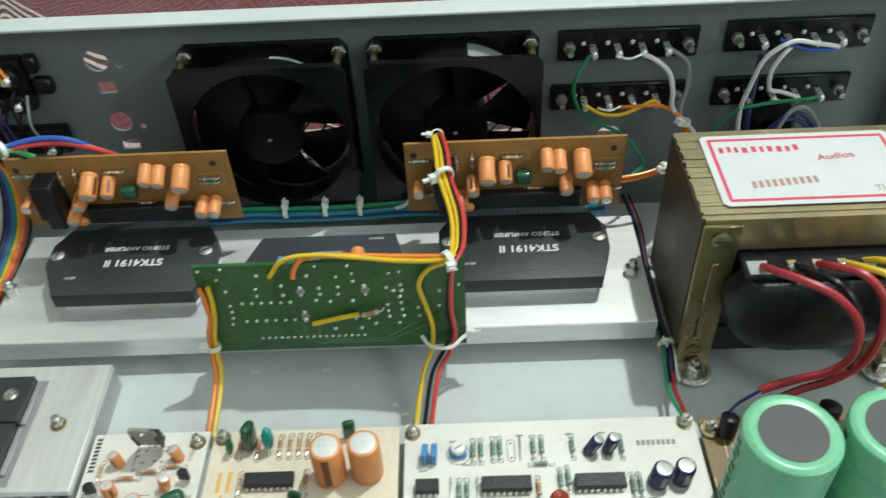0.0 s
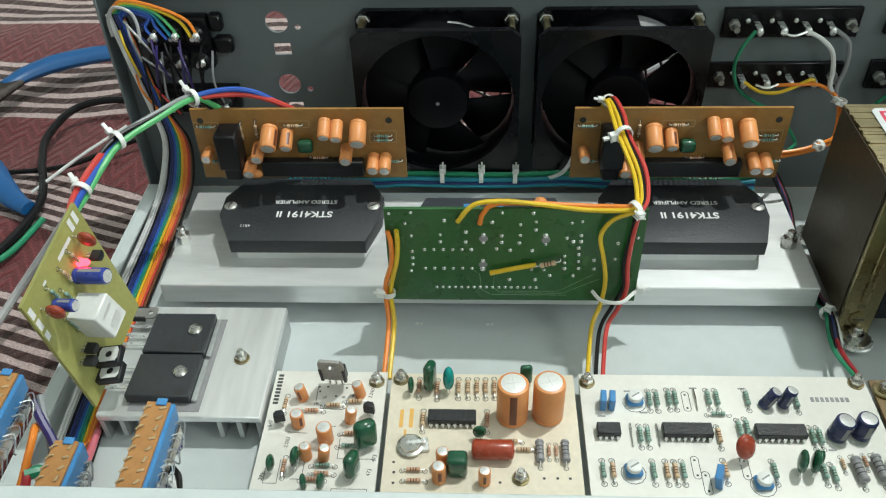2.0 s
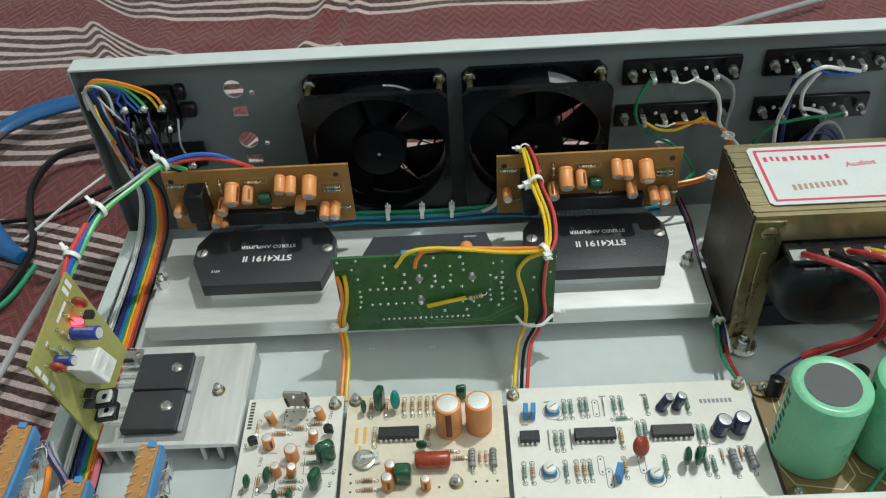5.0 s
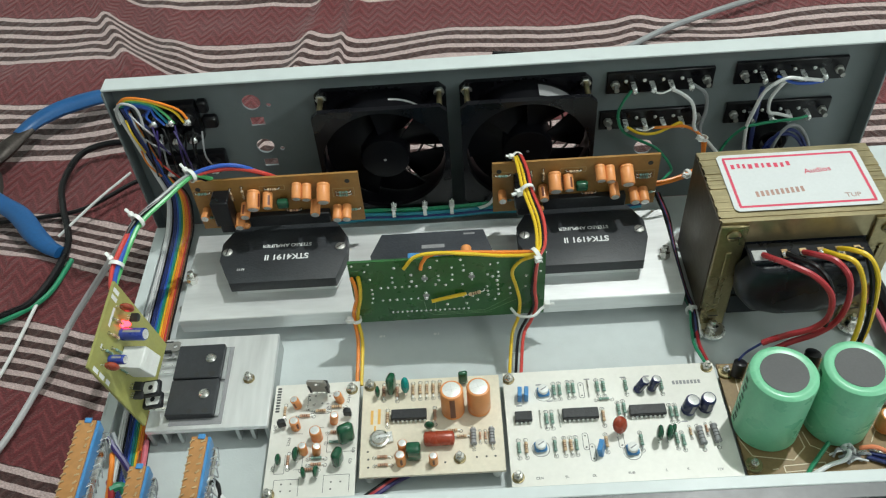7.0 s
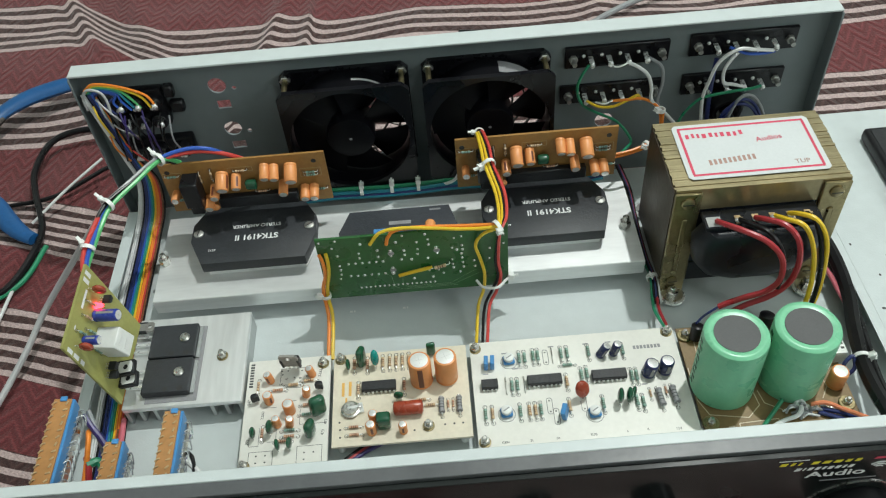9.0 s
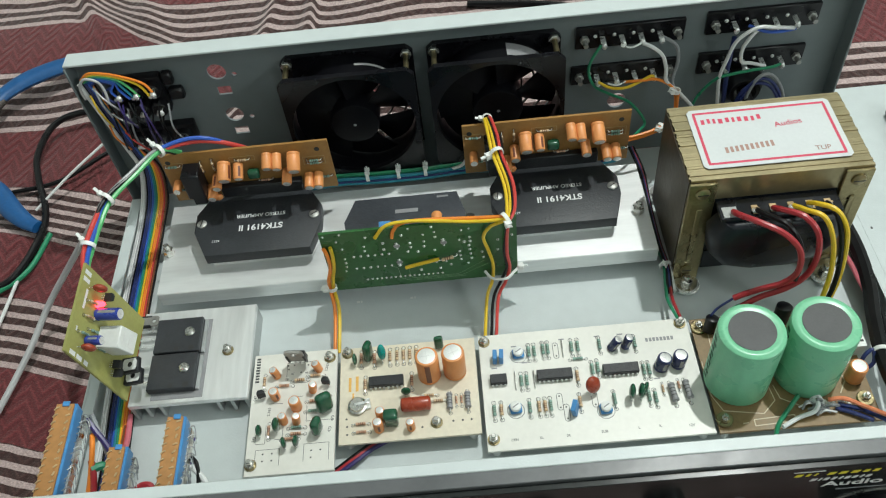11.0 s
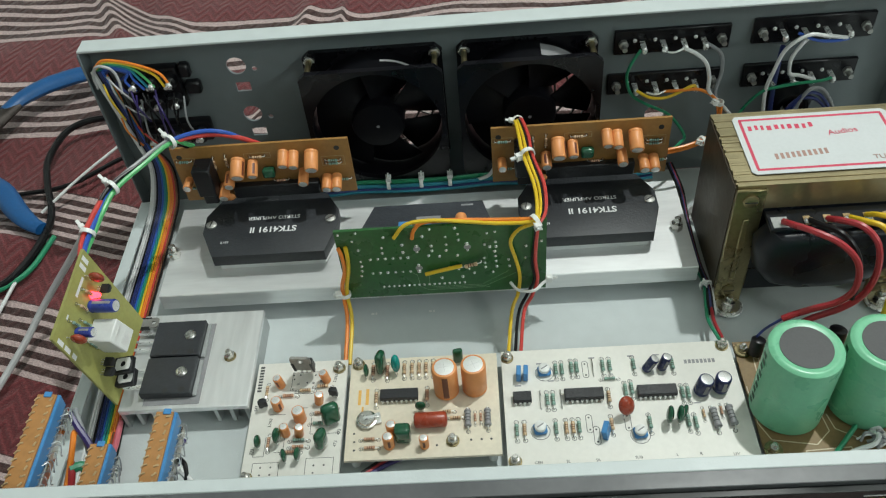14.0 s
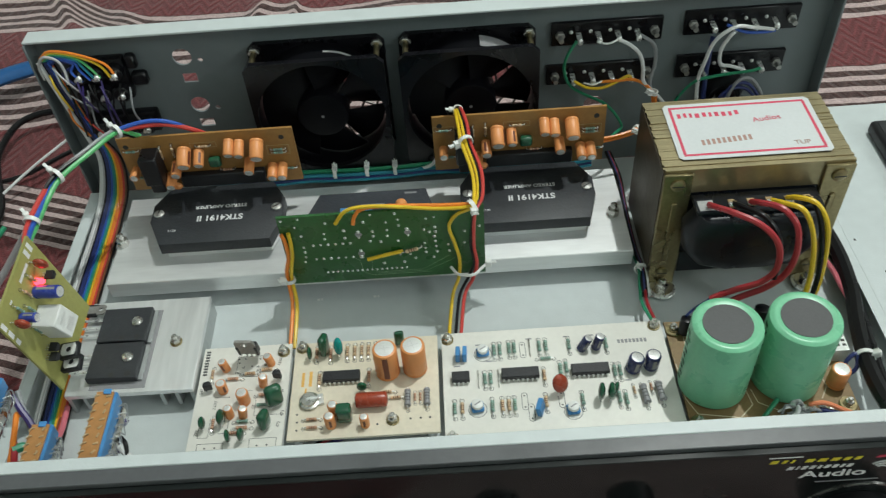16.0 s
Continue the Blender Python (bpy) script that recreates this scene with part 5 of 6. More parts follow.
while x < 331:
    w = random.uniform(1.8, 3.0)
    e = random.uniform(-0.5, 0.5)
    part("name_bar", line_bars(B(), [(x + w / 2 + 0.3 * e, -8.9 + e, x + w / 2, -5.2 + e)], w * 0.8, lz + 0.37), ink_red, lab, smooth=False)
    x += w + 1.1
for k in range(10):
    part("number_bar", box(B(), 305 + 2.75 * k, 306.6 + 2.75 * k, -32.0 + 0.25 * k, -27.8 + 0.25 * k, lz + 0.3, lz + 0.36), ink_brown, lab, smooth=False)
lettering("Audios", 5.4, ink_red, Matrix.Translation((0.343, -0.0135, (lz + 0.42) * 0.001)) @ pose(0, 0, 0, 0, 0, 6), lab)
lettering("TUP", 4.6, ink_brown, Matrix.Translation((0.3555, -0.0345, (lz + 0.42) * 0.001)), lab)

# ---------- fans on the rear panel ----------


def fan(cx, turn, patch):
    th = thing("cooling_fan", cx, 50, FAN_Z - 40, "square black plastic cooling fan bolted to the rear panel", "fan", "cooling fans on the rear panel")
    y0, y1, h = 37.8, 62.8, 40.0

    def corner_square(c):
        return [(cx - h + c, FAN_Z - h), (cx + h - c, FAN_Z - h), (cx + h, FAN_Z - h + c), (cx + h, FAN_Z + h - c), (cx + h - c, FAN_Z + h), (cx - h + c, FAN_Z + h), (cx - h, FAN_Z + h - c), (cx - h, FAN_Z - h + c)]

    bore = circle(cx, FAN_Z, 37.6, 44)
    part("front_flange", holed_plate(corner_square(4), [bore], y0, y0 + 3.6), fan_plastic, th)
    part("rear_flange", holed_plate(corner_square(4), [bore], y1 - 3.6, y1), fan_plastic, th)
    part("duct", lathe(B(), (cx, y0 + 3.7, FAN_Z), (0, 1, 0), [(0, 37.7), (0, 39.2), (17.6, 39.2), (17.6, 37.7), (0, 37.7)], 44, False), fan_plastic_shaded, th)
    part("hub", lathe(B(), (cx, y1 - 2, FAN_Z), (0, -1, 0), [(0, 14), (1, 15.5), (18, 15.5), (20, 14.6), (20.6, 12.5)], 36), fan_plastic_shaded, th)
    part("hub_dimple", lathe(B(), (cx, y1 - 22.65, FAN_Z), (0, -1, 0), [(0, 1.0), (0.1, 0.9)], 10), res_grey, th)
    for k in range(7):
        a0 = radians(turn) + 2 * math.pi * k / 7
        bm = B()
        rows = []
        for i in range(6):
            r = 15.3 + (36.8 - 15.3) * i / 5
            span = 1.02
            row = []
            for j in range(6):
                s = j / 5
                a = a0 + span * (s - 0.5) + 0.05 * i / 5
                row.append(bm.verts.new((cx + r * math.cos(a), y1 - 5.5 - (11.5 - 3 * i / 5) * s - 1.2 * math.sin(math.pi * s), FAN_Z + r * math.sin(a))))
            rows.append(row)
        for p, q in zip(rows, rows[1:]):
            for j in range(5):
                bm.faces.new((p[j], p[j + 1], q[j + 1], q[j]))
        ext = bmesh.ops.extrude_face_region(bm, geom=bm.faces[:])
        for g in ext["geom"]:
            if isinstance(g, bmesh.types.BMVert):
                g.co.y += 1.0
        part("blade", bm, fan_plastic_shaded, th)
    for k in range(3):
        a = radians(turn + 20) + 2 * math.pi * k / 3
        p, q = V(cx + 15 * math.cos(a), y1 - 1.8, FAN_Z + 15 * math.sin(a)), V(cx + 38 * math.cos(a + 0.2), y1 - 1.8, FAN_Z + 38 * math.sin(a + 0.2))
        part("strut", sweep(B(), [p, q], 1.4, 6, smooth=False), fan_plastic_shaded, th)
    for sx, sz in ((-1, 1), (1, 1), (-1, -1), (1, -1)):
        x, z = cx + 35.8 * sx, FAN_Z + 35.9 * sz
        b = part("bolt", cyl(B(), (x, y1 - 3.7, z), (x, y0 + 5.5, z), 1.75, 10), brass, th, "brass fixing bolt")
        part("nut", lathe(B(), (x, y1 - 3.7, z), (0, -1, 0), [(0, 3.4), (2.6, 3.4), (3.0, 2.9)], 6), steel, b)
    # pale curved patch over the top of the duct
    st = B()
    grid = []
    for i in range(9):
        a = radians(patch[0] + (patch[1] - patch[0]) * i / 8)
        grid.append([st.verts.new((cx + 39.35 * math.sin(a), y0 + 3.7 + yy + (2.5 * math.sin(a * 3) if patch[4] else 0), FAN_Z + 39.35 * math.cos(a))) for yy in (patch[2], patch[3])])
    for p, q in zip(grid, grid[1:]):
        st.faces.new((p[0], p[1], q[1], q[0]))
    part("sticker", st, res_grey if not patch[4] else can_top, th, "pale patch on the fan's duct")
    grd = B()
    for r in (9, 17, 25, 33, 40):
        ring = [(cx + r * math.cos(2 * math.pi * i / 32), 66.0, FAN_Z + r * math.sin(2 * math.pi * i / 32)) for i in range(33)]
        sweep(grd, ring, 0.8, 5, smooth=False)
    for k in range(4):
        a = math.pi * k / 4 + 0.35
        sweep(grd, [(cx - 41 * math.cos(a), 67.3, FAN_Z - 41 * math.sin(a)), (cx + 41 * math.cos(a), 67.3, FAN_Z + 41 * math.sin(a))], 0.8, 5, smooth=False)
    part("finger_guard", grd, tool_steel, th, "wire finger guard outside the fan")
    return th


fan(FANS[0], 20, (8, 44, 6, 8, True))
fan(FANS[1], 8, (10, 42, 3, 14, False))

# ---------- speaker terminals and jacks on the rear panel ----------


def terminal_strip(x0, x1, z0, z1):
    th = thing("speaker_terminal", (x0 + x1) / 2, 62, z0, "black plastic speaker terminal strip with tinned solder tabs", "terminal strip", "speaker terminals on the rear panel")
    part("plate", box(B(), x0, x1, 60.4, 62.9, z0, z1, 0.5), fan_plastic, th)
    zc = (z0 + z1) / 2
    for x in (x0 + 5, x1 - 5):
        b = part("bolt", cyl(B(), (x, 60.3, zc), (x, 53.0, zc), 1.5, 10), screw_grey, th)
        part("nut", lathe(B(), (x, 60.3, zc), (0, -1, 0), [(0, 2.8), (2.4, 2.8), (2.8, 2.4)], 6), screw_grey, b)
    for k in range(4):
        x = x0 + 15.5 + (x1 - x0 - 31) * k / 3
        part("tab", box(B(), x - 1.5, x + 1.5, 53.0, 59.9, zc + 0.6, zc + 1.3, 0.2), solder, th)
        part("rivet", lathe(B(), (x - 4.0, 60.3, zc + 1.5), (0, -1, 0), [(0, 1.2), (0.6, 1.1), (0.9, 0.6)], 10), solder, th)
        part("solder_bead", blob(B(), (x + 0.3, 52.6, zc - 0.6), 1.7, 1.3, 2.3, 10), solder, th)
    return th


for x0, x1, z0, z1 in ((237.7, 302.5, 91.5, 106.8), (235.5, 301, 64.0, 78.0), (314.8, 381.2, 92.8, 108.6), (313.8, 378.6, 63.2, 78.8)):
    terminal_strip(x0, x1, z0, z1)


def jack_block(x0, x1, z0, z1, rows, label):
    th = thing("audio_jack_block", (x0 + x1) / 2, 60, z0, label, "audio jacks", "audio jack blocks on the rear panel")
    part("moulding", box(B(), x0, x1, 56, 62.9, z0, z1, 1.5, 2), black_plastic, th)
    for j in range(rows):
        for k in range(3):
            x = x0 + (x1 - x0) * (k + 0.5) / 3
            z = z0 + (z1 - z0) * (j + 0.5) / rows
            jk = part("jack", lathe(B(), (x, 55.9, z), (0, -1, 0), [(0, 5.2), (5, 5.2), (6, 4.2)], 18), black_plastic, th)
            part("centre_pin", cyl(B(), (x, 49.8, z), (x, 46.5, z), 1.2, 8), solder, jk)
            lug = box(B(), x + 1.8, x + 4.0, 45.5, 49.8, z + 3.6, z + 4.1, 0.15)
            box(lug, x + 1.8, x + 4.0, 45.2, 45.7, z - 0.5, z + 3.55, 0.15)
            part("ground_lug", lug, steel, jk)
            part("solder_blob", blob(B(), (x + 2.9, 45.0, z + 2.2), 1.9, 1.4, 2.0, 8), solder, jk)
    return th


jack_block(-43, -12, 78.5, 106.5, 2, "double row of black audio jacks with soldered lugs")
jack_block(-45, -3, 53.0, 67.5, 1, "single row of black audio jacks with soldered lugs")
part("jack_clip", box(box(B(), -11.4, -5.0, 57, 62.6, 98, 107, 1.2), -10.6, -1.5, 57, 62.6, 86.5, 95, 1.2), black_plastic, chassis)
gland = thing("cable_gland", 344, 60, 44, "round black plastic gland for the mains cord", "cable gland")
part("ring", lathe(B(), (344, 66, 52), (0, -1, 0), [(0, 11.3), (3.2, 11.3), (3.2, 14), (8, 13.2), (14, 9.5), (14, 7), (0, 7)], 28, False), black_plastic, gland)
part("cord", sweep(B(), [(344, 95, 35), (344, 75, 50), (344, 58, 52), (344, 48, 50), (350, 40, 42), (358, 36, 25), (366, 32, 10), (376, 25, 6), (384, 0, 5.5)], 4.2, 10), WIRE["black"], gland)

for a, b, z in (((263, 52.0), (275, 52.0), 98.4), ((257, 52.0), (268, 52.0), 70.5), ((341, 52.0), (352, 52.0), 71.5)):
    solo("bare_link", sweep(B(), [(a[0], a[1], z), ((a[0] + b[0]) / 2, a[1] - 1.5, z - 0.8), (b[0], b[1], z + 0.4)], 0.6, 6), solder, "bare tinned wire linking two terminal tabs", "wire", "bare links on the terminals")

# ---------- rainbow ribbon cable ----------
ribbon = thing("ribbon_cable", -48, -40, 0.5, "flat rainbow ribbon cable running along the chassis edge", "ribbon cable")
RCOL = ("white", "white", "pale_grey", "black", "navy", "navy", "blue", "teal", "green", "yellow", "orange", "orange", "bright_red", "brown", "black")
RP = ((-50, 50.4, 111), (-46, 50.4, 84), (-41.5, 50.0, 58), (-39.0, 48.5, 40), (-42, 42, 19), (-46, 29, 8), (-47.2, 10, 4.5), (-47, -40, 3.2), (-44.5, -100, 2.6), (-42, -135, 3.0), (-40, -165, 7), (-38, -185, 22))
for k, c in enumerate(RCOL):
    off = (k - 7) * 1.27
    pts = []
    for i, (x, y, z) in enumerate(RP):
        climb = i < 3
        shift = off * 0.8 if k < 7 else -1.27 * 0.8 + 0.25 * (k - 6)
        pts.append((x + (shift if climb else off * 0.8 if i == 3 else off), y + (1.6 if climb and k >= 7 else 0), z + (0.35 * math.sin(k * 1.7 + i) if i > 5 else 0)))
    part("conductor", sweep(B(), pts, 0.66, 6, 5), WIRE[c], ribbon)
fan_out = thing("jack_wiring", -30, 48, 60, "loose rainbow strands soldered to the audio jacks", "wires")
for k, (c, z, x) in enumerate((("orange", 105, -8), ("yellow", 104, -11), ("lime", 104, -17), ("teal", 103, -20), ("blue", 103, -23), ("blue", 102, -28), ("navy", 101, -33))):
    part("strand", sweep(B(), [(-55 + 0.5 * k, 51.5, 113 - k), (-48 + 0.3 * k, 51.2, 117.5 - 1.1 * k), (-34 - 0.6 * k, 50, 115.5 - 1.2 * k), (x - 11, 48, 109.5 - 0.9 * k), (x - 6, 46, z - 3)], 0.8, 6), WIRE[c], fan_out)
for k, (c, a, b) in enumerate((("pale_grey", (-49, 49, 108), (-37, 44, 94)), ("grey", (-48, 49, 108), (-43, 43, 90)), ("purple", (-36, 44, 101), (-31, 43, 80)), ("purple", (-24, 44, 97), (-20, 43, 64)), ("yellow", (-52, 48, 104), (-47, 46, 80)),
                              ("orange", (-50, 48, 80), (-42, 44, 62)), ("bright_red", (-42, 47, 74), (-31, 44, 60)), ("purple", (-34, 44, 98), (-38, 43, 76)), ("black", (-12, 44, 98), (-16, 43, 76)), ("grey", (-44, 45, 92), (-30, 43, 82)), ("black", (-30, 44, 99), (-26, 44, 80)))):
    a, b = V(*a), V(*b)
    part("strand", sweep(B(), [a, a.lerp(b, 0.4) + V(2.5 - k % 3, -5, 2), b], 0.6 if c != "white" else 0.8, 6), WIRE[c], fan_out)
random.seed(12)
for k in range(8):
    xa, xb = -43 + 5.0 * k, -44 + 5.2 * k + random.uniform(-2, 2)
    part("strand", sweep(B(), [(xa, 45.5, random.uniform(88, 101)), (xa + random.uniform(-3, 4), 39 + random.uniform(0, 4), random.uniform(74, 84)), (xb, 44.5, random.uniform(59, 66))], 0.6, 6), WIRE[("black", "black", "grey", "black", "purple")[k % 5]], fan_out)
part("white_sleeve", sweep(B(), [(-57, 50, 100), (-56.5, 49.5, 109), (-52, 49.3, 115), (-45, 49, 113), (-42.5, 48, 107), (-42, 45, 99)], 0.85, 8), WIRE["pale_grey"], fan_out)

# ---------- wiring inside ----------
G = "loose wires between the boards"
for k, (c, off) in enumerate((("yellow", -2.4), ("yellow", -0.2), ("black", 0.8), ("bright_red", 2.4))):
    o = off
    wire("hookup_wire", c, 1.0 if c != "black" else 0.9, [(180 + o * 0.6, 25, 62), (180 + o * 0.6, 23, 76 + 0.3 * k), (180.6 + o * 0.7, 15.5, 83.5 + 0.5 * k), (182.4 + o, 2, 84.5 + 0.2 * o), (183.5 + o, -11.5, 83 - 0.2 * k), (188 + o, -30, 78 + 0.3 * o), (187.8 + o * 0.9, -45, 74.5),
         (184.5 + o * 0.7, -52, 74 - 0.8 * k), *(((166, -50.6, 72.5), (148, -49.3, 74.0), (131, -48.8, 75.6), (119, -49.6, 74.2), (112.2, -50.5, 66.0)) if k == 0 else
         ((176, -52.3, 69.0), (171.6, -51.8, 60), (174, -51.6, 47), (176, -51.4, 34), (175, -52.2, 20), (171, -60, 14), (167.5, -84, 7)) if k == 1 else
         ((184.0, -52.6, 62), (182.6, -52.4, 45), (183.8, -52, 31), (180, -53, 20), (174.5, -61, 13), (171, -84, 6.5)) if k == 2 else
         ((184.8, -53, 64), (184.2, -52.8, 46), (185.4, -52.4, 31), (182.6, -54, 20), (177.5, -61, 14), (174, -84, 7)))],
         {"yellow": "yellow insulated wire looped over the driver board to the green board", "black": "black insulated wire running down before the green board", "bright_red": "red insulated wire looped over the driver board"}[c], "wire", G)
wire("hookup_wire", "orange", 1.1, [(183, -51, 74.5), (166, -48.6, 73.0), (142, -47.0, 73.2), (128, -47.6, 73.2), (123, -49.5, 70), (121.4, -50.4, 64.8)], "orange insulated wire soldered to the green board", "wire", G)
wire("hookup_wire", "yellow", 1.1, [(86.6, -50.6, 61.5), (86.8, -51.5, 54), (85.6, -51.5, 44), (83, -51.3, 33), (82, -51.6, 24), (83.5, -60, 14), (82.8, -84, 6)], "yellow insulated wire hanging from the green board", "wire", G)
wire("hookup_wire", "orange", 1.1, [(82.8, -50.6, 61.0), (84.0, -51.3, 55), (83.6, -51.2, 44), (80.6, -51.0, 33), (79.8, -51.4, 24), (81.0, -60, 14), (80.3, -84, 6)], "orange insulated wire hanging from the green board", "wire", G)
tie("cable_tie", (81.2, -51.4, 26), (0, 0.1, 1), 2.4, (-5, -1.5, 1.5))
tie("cable_tie", (184.2, -52.2, 74), (1, 0.6, 0.2), 3.2, (1, -5, 1))
tie("cable_tie", (183.4, -11, 83), (0.3, -1, -0.1), 3.4, (-7.5, -2.5, -0.5))
tie("cable_tie", (180.4, 19.5, 81.5), (0.2, -0.8, 0.6), 2.3, (-6, 0, 1))
strap = thing("cable_tie", 182, -52, 27, "white nylon strap round the wires before the green board", "cable tie", "nylon ties on the wiring")
part("band", sweep(B(), [(171, -50.2, 27), (175, -54.8, 25.5), (183, -56, 25.6), (188, -52.6, 27.2), (191, -50, 27.6)], 0.9, 6), nylon, strap)
part("lock", box(B(), 190, 193.6, -51.6, -48.2, 25.8, 30.2, 0.5), nylon, strap)
part("tail", sweep(B(), [(193.6, -49.8, 28), (196, -50.4, 29)], 0.8, 5, smooth=False), nylon, strap)
wire("insulated_link", "yellow", 1.1, [(126.0, -51.2, 38.2), (134, -51.0, 40.2), (145.8, -50.8, 42.9)], "yellow sleeve over a resistor lead on the green board", "wire", G)

ARCH = ((-11, 12.5, 87.2), (-22, -6, 89.0), (-33.5, -23.5, 88.0), (-38, -38, 86.0), (-41, -52, 82.0), (-39.4, -64, 83.0), (-37.4, -71, 82.0))
# each wire's start and its place in the bundle at the seven stations above (across, up)
SUPPLY = (("lime", 1.35, ((-2, 20, 78),), ((1.2, 0.2), (1.6, -0.2), (1.9, -0.3), (2.5, -0.6), (1.8, -1.6), (0.8, -1.4), (0.8, -1))),
          ("grey", 1.1, ((-4, 20, 79),), ((-0.6, 1.4), (-0.9, 1.2), (-1.6, 0.8), (-2.6, -1.6), (-2.6, -3.0), (-1.6, -2.4), (-1.2, -2))),
          ("black", 1.1, ((-3, 20, 76),), ((-0.4, -0.2), (0.1, 0.6), (-0.2, 1.8), (-1.2, 0.4), (-2.2, -1.0), (-1.4, -1.2), (-1.0, -1))),
          ("bright_red", 1.45, ((42, 27, 64), (32, 23.5, 75), (18, 21.5, 83.0), (4, 19.5, 85.5)), ((-1.0, -0.6), (-1.6, -0.6), (-1.8, -0.6), (-0.4, 1.2), (-1.0, 1.4), (-0.9, 0.8), (-0.8, 0.6))),
          ("blue", 1.3, ((34, 26, 66), (27, 23.5, 77), (16, 21.5, 85.5), (3, 19.5, 88.0)), ((-0.8, 0.6), (-1.6, 0.4), (-1.2, -0.2), (1.0, -0.2), (1.4, 1.0), (1.0, 0.8), (1.0, 0.6))))
for c, rad, start, offs in SUPPLY:
    wire("supply_wire", c, rad, [*start, *((x + ox, y, z + oz) for (x, y, z), (ox, oz) in zip(ARCH, offs))],
         {"lime": "green insulated wire", "blue": "blue insulated wire", "bright_red": "red insulated wire", "black": "black insulated wire", "grey": "grey insulated wire"}[c] + " arching to the regulator board", "wire", "supply wires to the regulator board")
tie("cable_tie", (-10.6, 12.5, 87.8), (-0.6, -0.8, 0.1), 3.4, (-4, 2, 6.5))
tie("cable_tie", (-33.5, -23.5, 88.6), (-0.5, -0.8, 0), 3.6, (-5, 3, 5))
tie("cable_tie", (-41, -51, 82.8), (-0.1, -0.9, -0.2), 3.4, (-5, 5, 3.5))
for k, (c, y, z) in enumerate((("teal", 36, 25.2), ("green", 38, 26.5), ("navy", 35.6, 23.2), ("green", 37.4, 27.8), ("teal", 35, 22.0))):
    wire("loom_wire", c, 1.2, [(20, y + 2, 24), (60, y, z - 1), (83, y, z), (110, y - 1.5, z + 0.4), (140, y - 1, z), (165, y + 0.5, z), (190, y + 1, z - 2), (240, y, z - 4), (262, y - 2, z)], {"blue": "blue", "green": "green", "teal": "teal", "lime": "light green", "navy": "dark blue"}[c] + " wire in the loom behind the heatsink", "wire", "loom behind the heatsink")
for x in (101.9, 122, 139.5):
    tie("cable_tie", (x, 36.4, 26.6), (1, 0, 0), 3.3, (0.3, -1.5, 7.5))
wire("hookup_wire", "white", 1.1, [(150, 37, 24), (158, 36, 26), (163, 33, 31), (166, 30, 38), (168, 28, 46)], "white insulated wire rising behind the driver board", "wire", G)

T = "wires on the speaker terminals"
wire("terminal_wire", "green", 0.95, [(251.5, 53, 99), (246.5, 52.5, 90), (245, 53, 80), (249, 54, 68), (258, 55, 60), (272, 52, 53), (281, 46, 42), (276, 36, 44), (266, 28, 44), (250, 28, 42)], "green wire soldered to the speaker terminal", "wire", T)
wire("terminal_wire", "yellow", 0.95, [(285.5, 52.5, 71), (283, 51, 74), (276, 50.5, 70.5), (268, 50.5, 67), (259, 51, 67.5), (251, 52.4, 72)], "yellow wire linking the speaker terminals", "wire", T)
wire("terminal_wire", "orange", 0.95, [(267, 52.5, 70), (277, 50.5, 71.5), (287, 50, 71.5), (296, 48, 66), (299, 46, 56), (297, 40, 46), (288, 32, 47), (276, 28, 46), (264, 26.5, 45), (250, 26, 44)], "orange wire leading down from the speaker terminal", "wire", T)
wire("terminal_wire", "orange", 0.95, [(300, 46, 62), (298.5, 42, 48), (289, 33, 49), (277, 28.5, 48), (264, 27, 47), (250, 26.5, 46)], "second orange wire beside the terminals", "wire", T)
wire("terminal_wire", "white", 1.15, [(274.5, 53, 99), (282, 50, 96), (288, 49, 90), (291, 49, 80), (292.5, 49, 70), (303, 49, 58), (313, 47, 44), (315, 44, 28)], "white wire from the speaker terminal down to the floor", "wire", T)
wire("terminal_wire", "grey", 1.1, [(288, 56, 99), (297, 55, 92), (299, 54, 80), (297, 52, 66), (304, 50, 54)], "grey wire hanging by the speaker terminals", "wire", T)
wire("terminal_wire", "white", 1.15, [(364.5, 53, 98), (352, 50, 102), (341, 49.5, 103.5), (331, 50, 95), (327, 50, 80), (325.5, 51, 66), (328, 50, 40)], "white wire arched over the speaker terminals", "wire", T)
wire("terminal_wire", "white", 1.1, [(352, 52.5, 72), (343, 52, 75.5), (337, 51, 78), (335.5, 50.5, 88), (339, 51, 96), (343, 53, 99)], "short white link between speaker terminals", "wire", T)
wire("terminal_wire", "green", 0.95, [(362, 52.5, 72), (356, 51, 71.5), (344, 50.5, 71), (333, 50.5, 69.5), (323, 51, 66), (314, 52, 52), (308, 48, 36)], "green wire across the lower speaker terminal", "wire", T)
wire("terminal_wire", "blue", 0.95, [(365.5, 53.5, 97), (357, 51.5, 97.5), (347, 51, 99), (337, 53, 103)], "blue wire across the upper speaker terminal", "wire", T)
wire("terminal_wire", "navy", 1.5, [(331, 55, 94), (330, 53, 80), (330.5, 53, 64), (332, 52, 40)], "dark blue wire hanging behind the transformer", "wire", T)
for k in range(3):
    wire("mains_lead", ("navy", "navy", "grey")[k], 1.1, [(333 + 3 * k, 45, 34), (340 + 3 * k, 47, 58 + 3 * k), (352 + 2 * k, 48, 62 + 3 * k), (362 + 2 * k, 46, 52), (366, 40, 30)], ("dark blue", "dark blue", "grey")[k] + " lead looped at the mains entry", "wire", "leads at the mains entry")
tie("cable_tie", (298.5, 46.5, 64), (0.1, 0, 1), 2.0, (-4, -2, 2))
tie("cable_tie", (288, 33, 47.5), (1, 0.7, 0), 2.3, (-3, -4, 2))
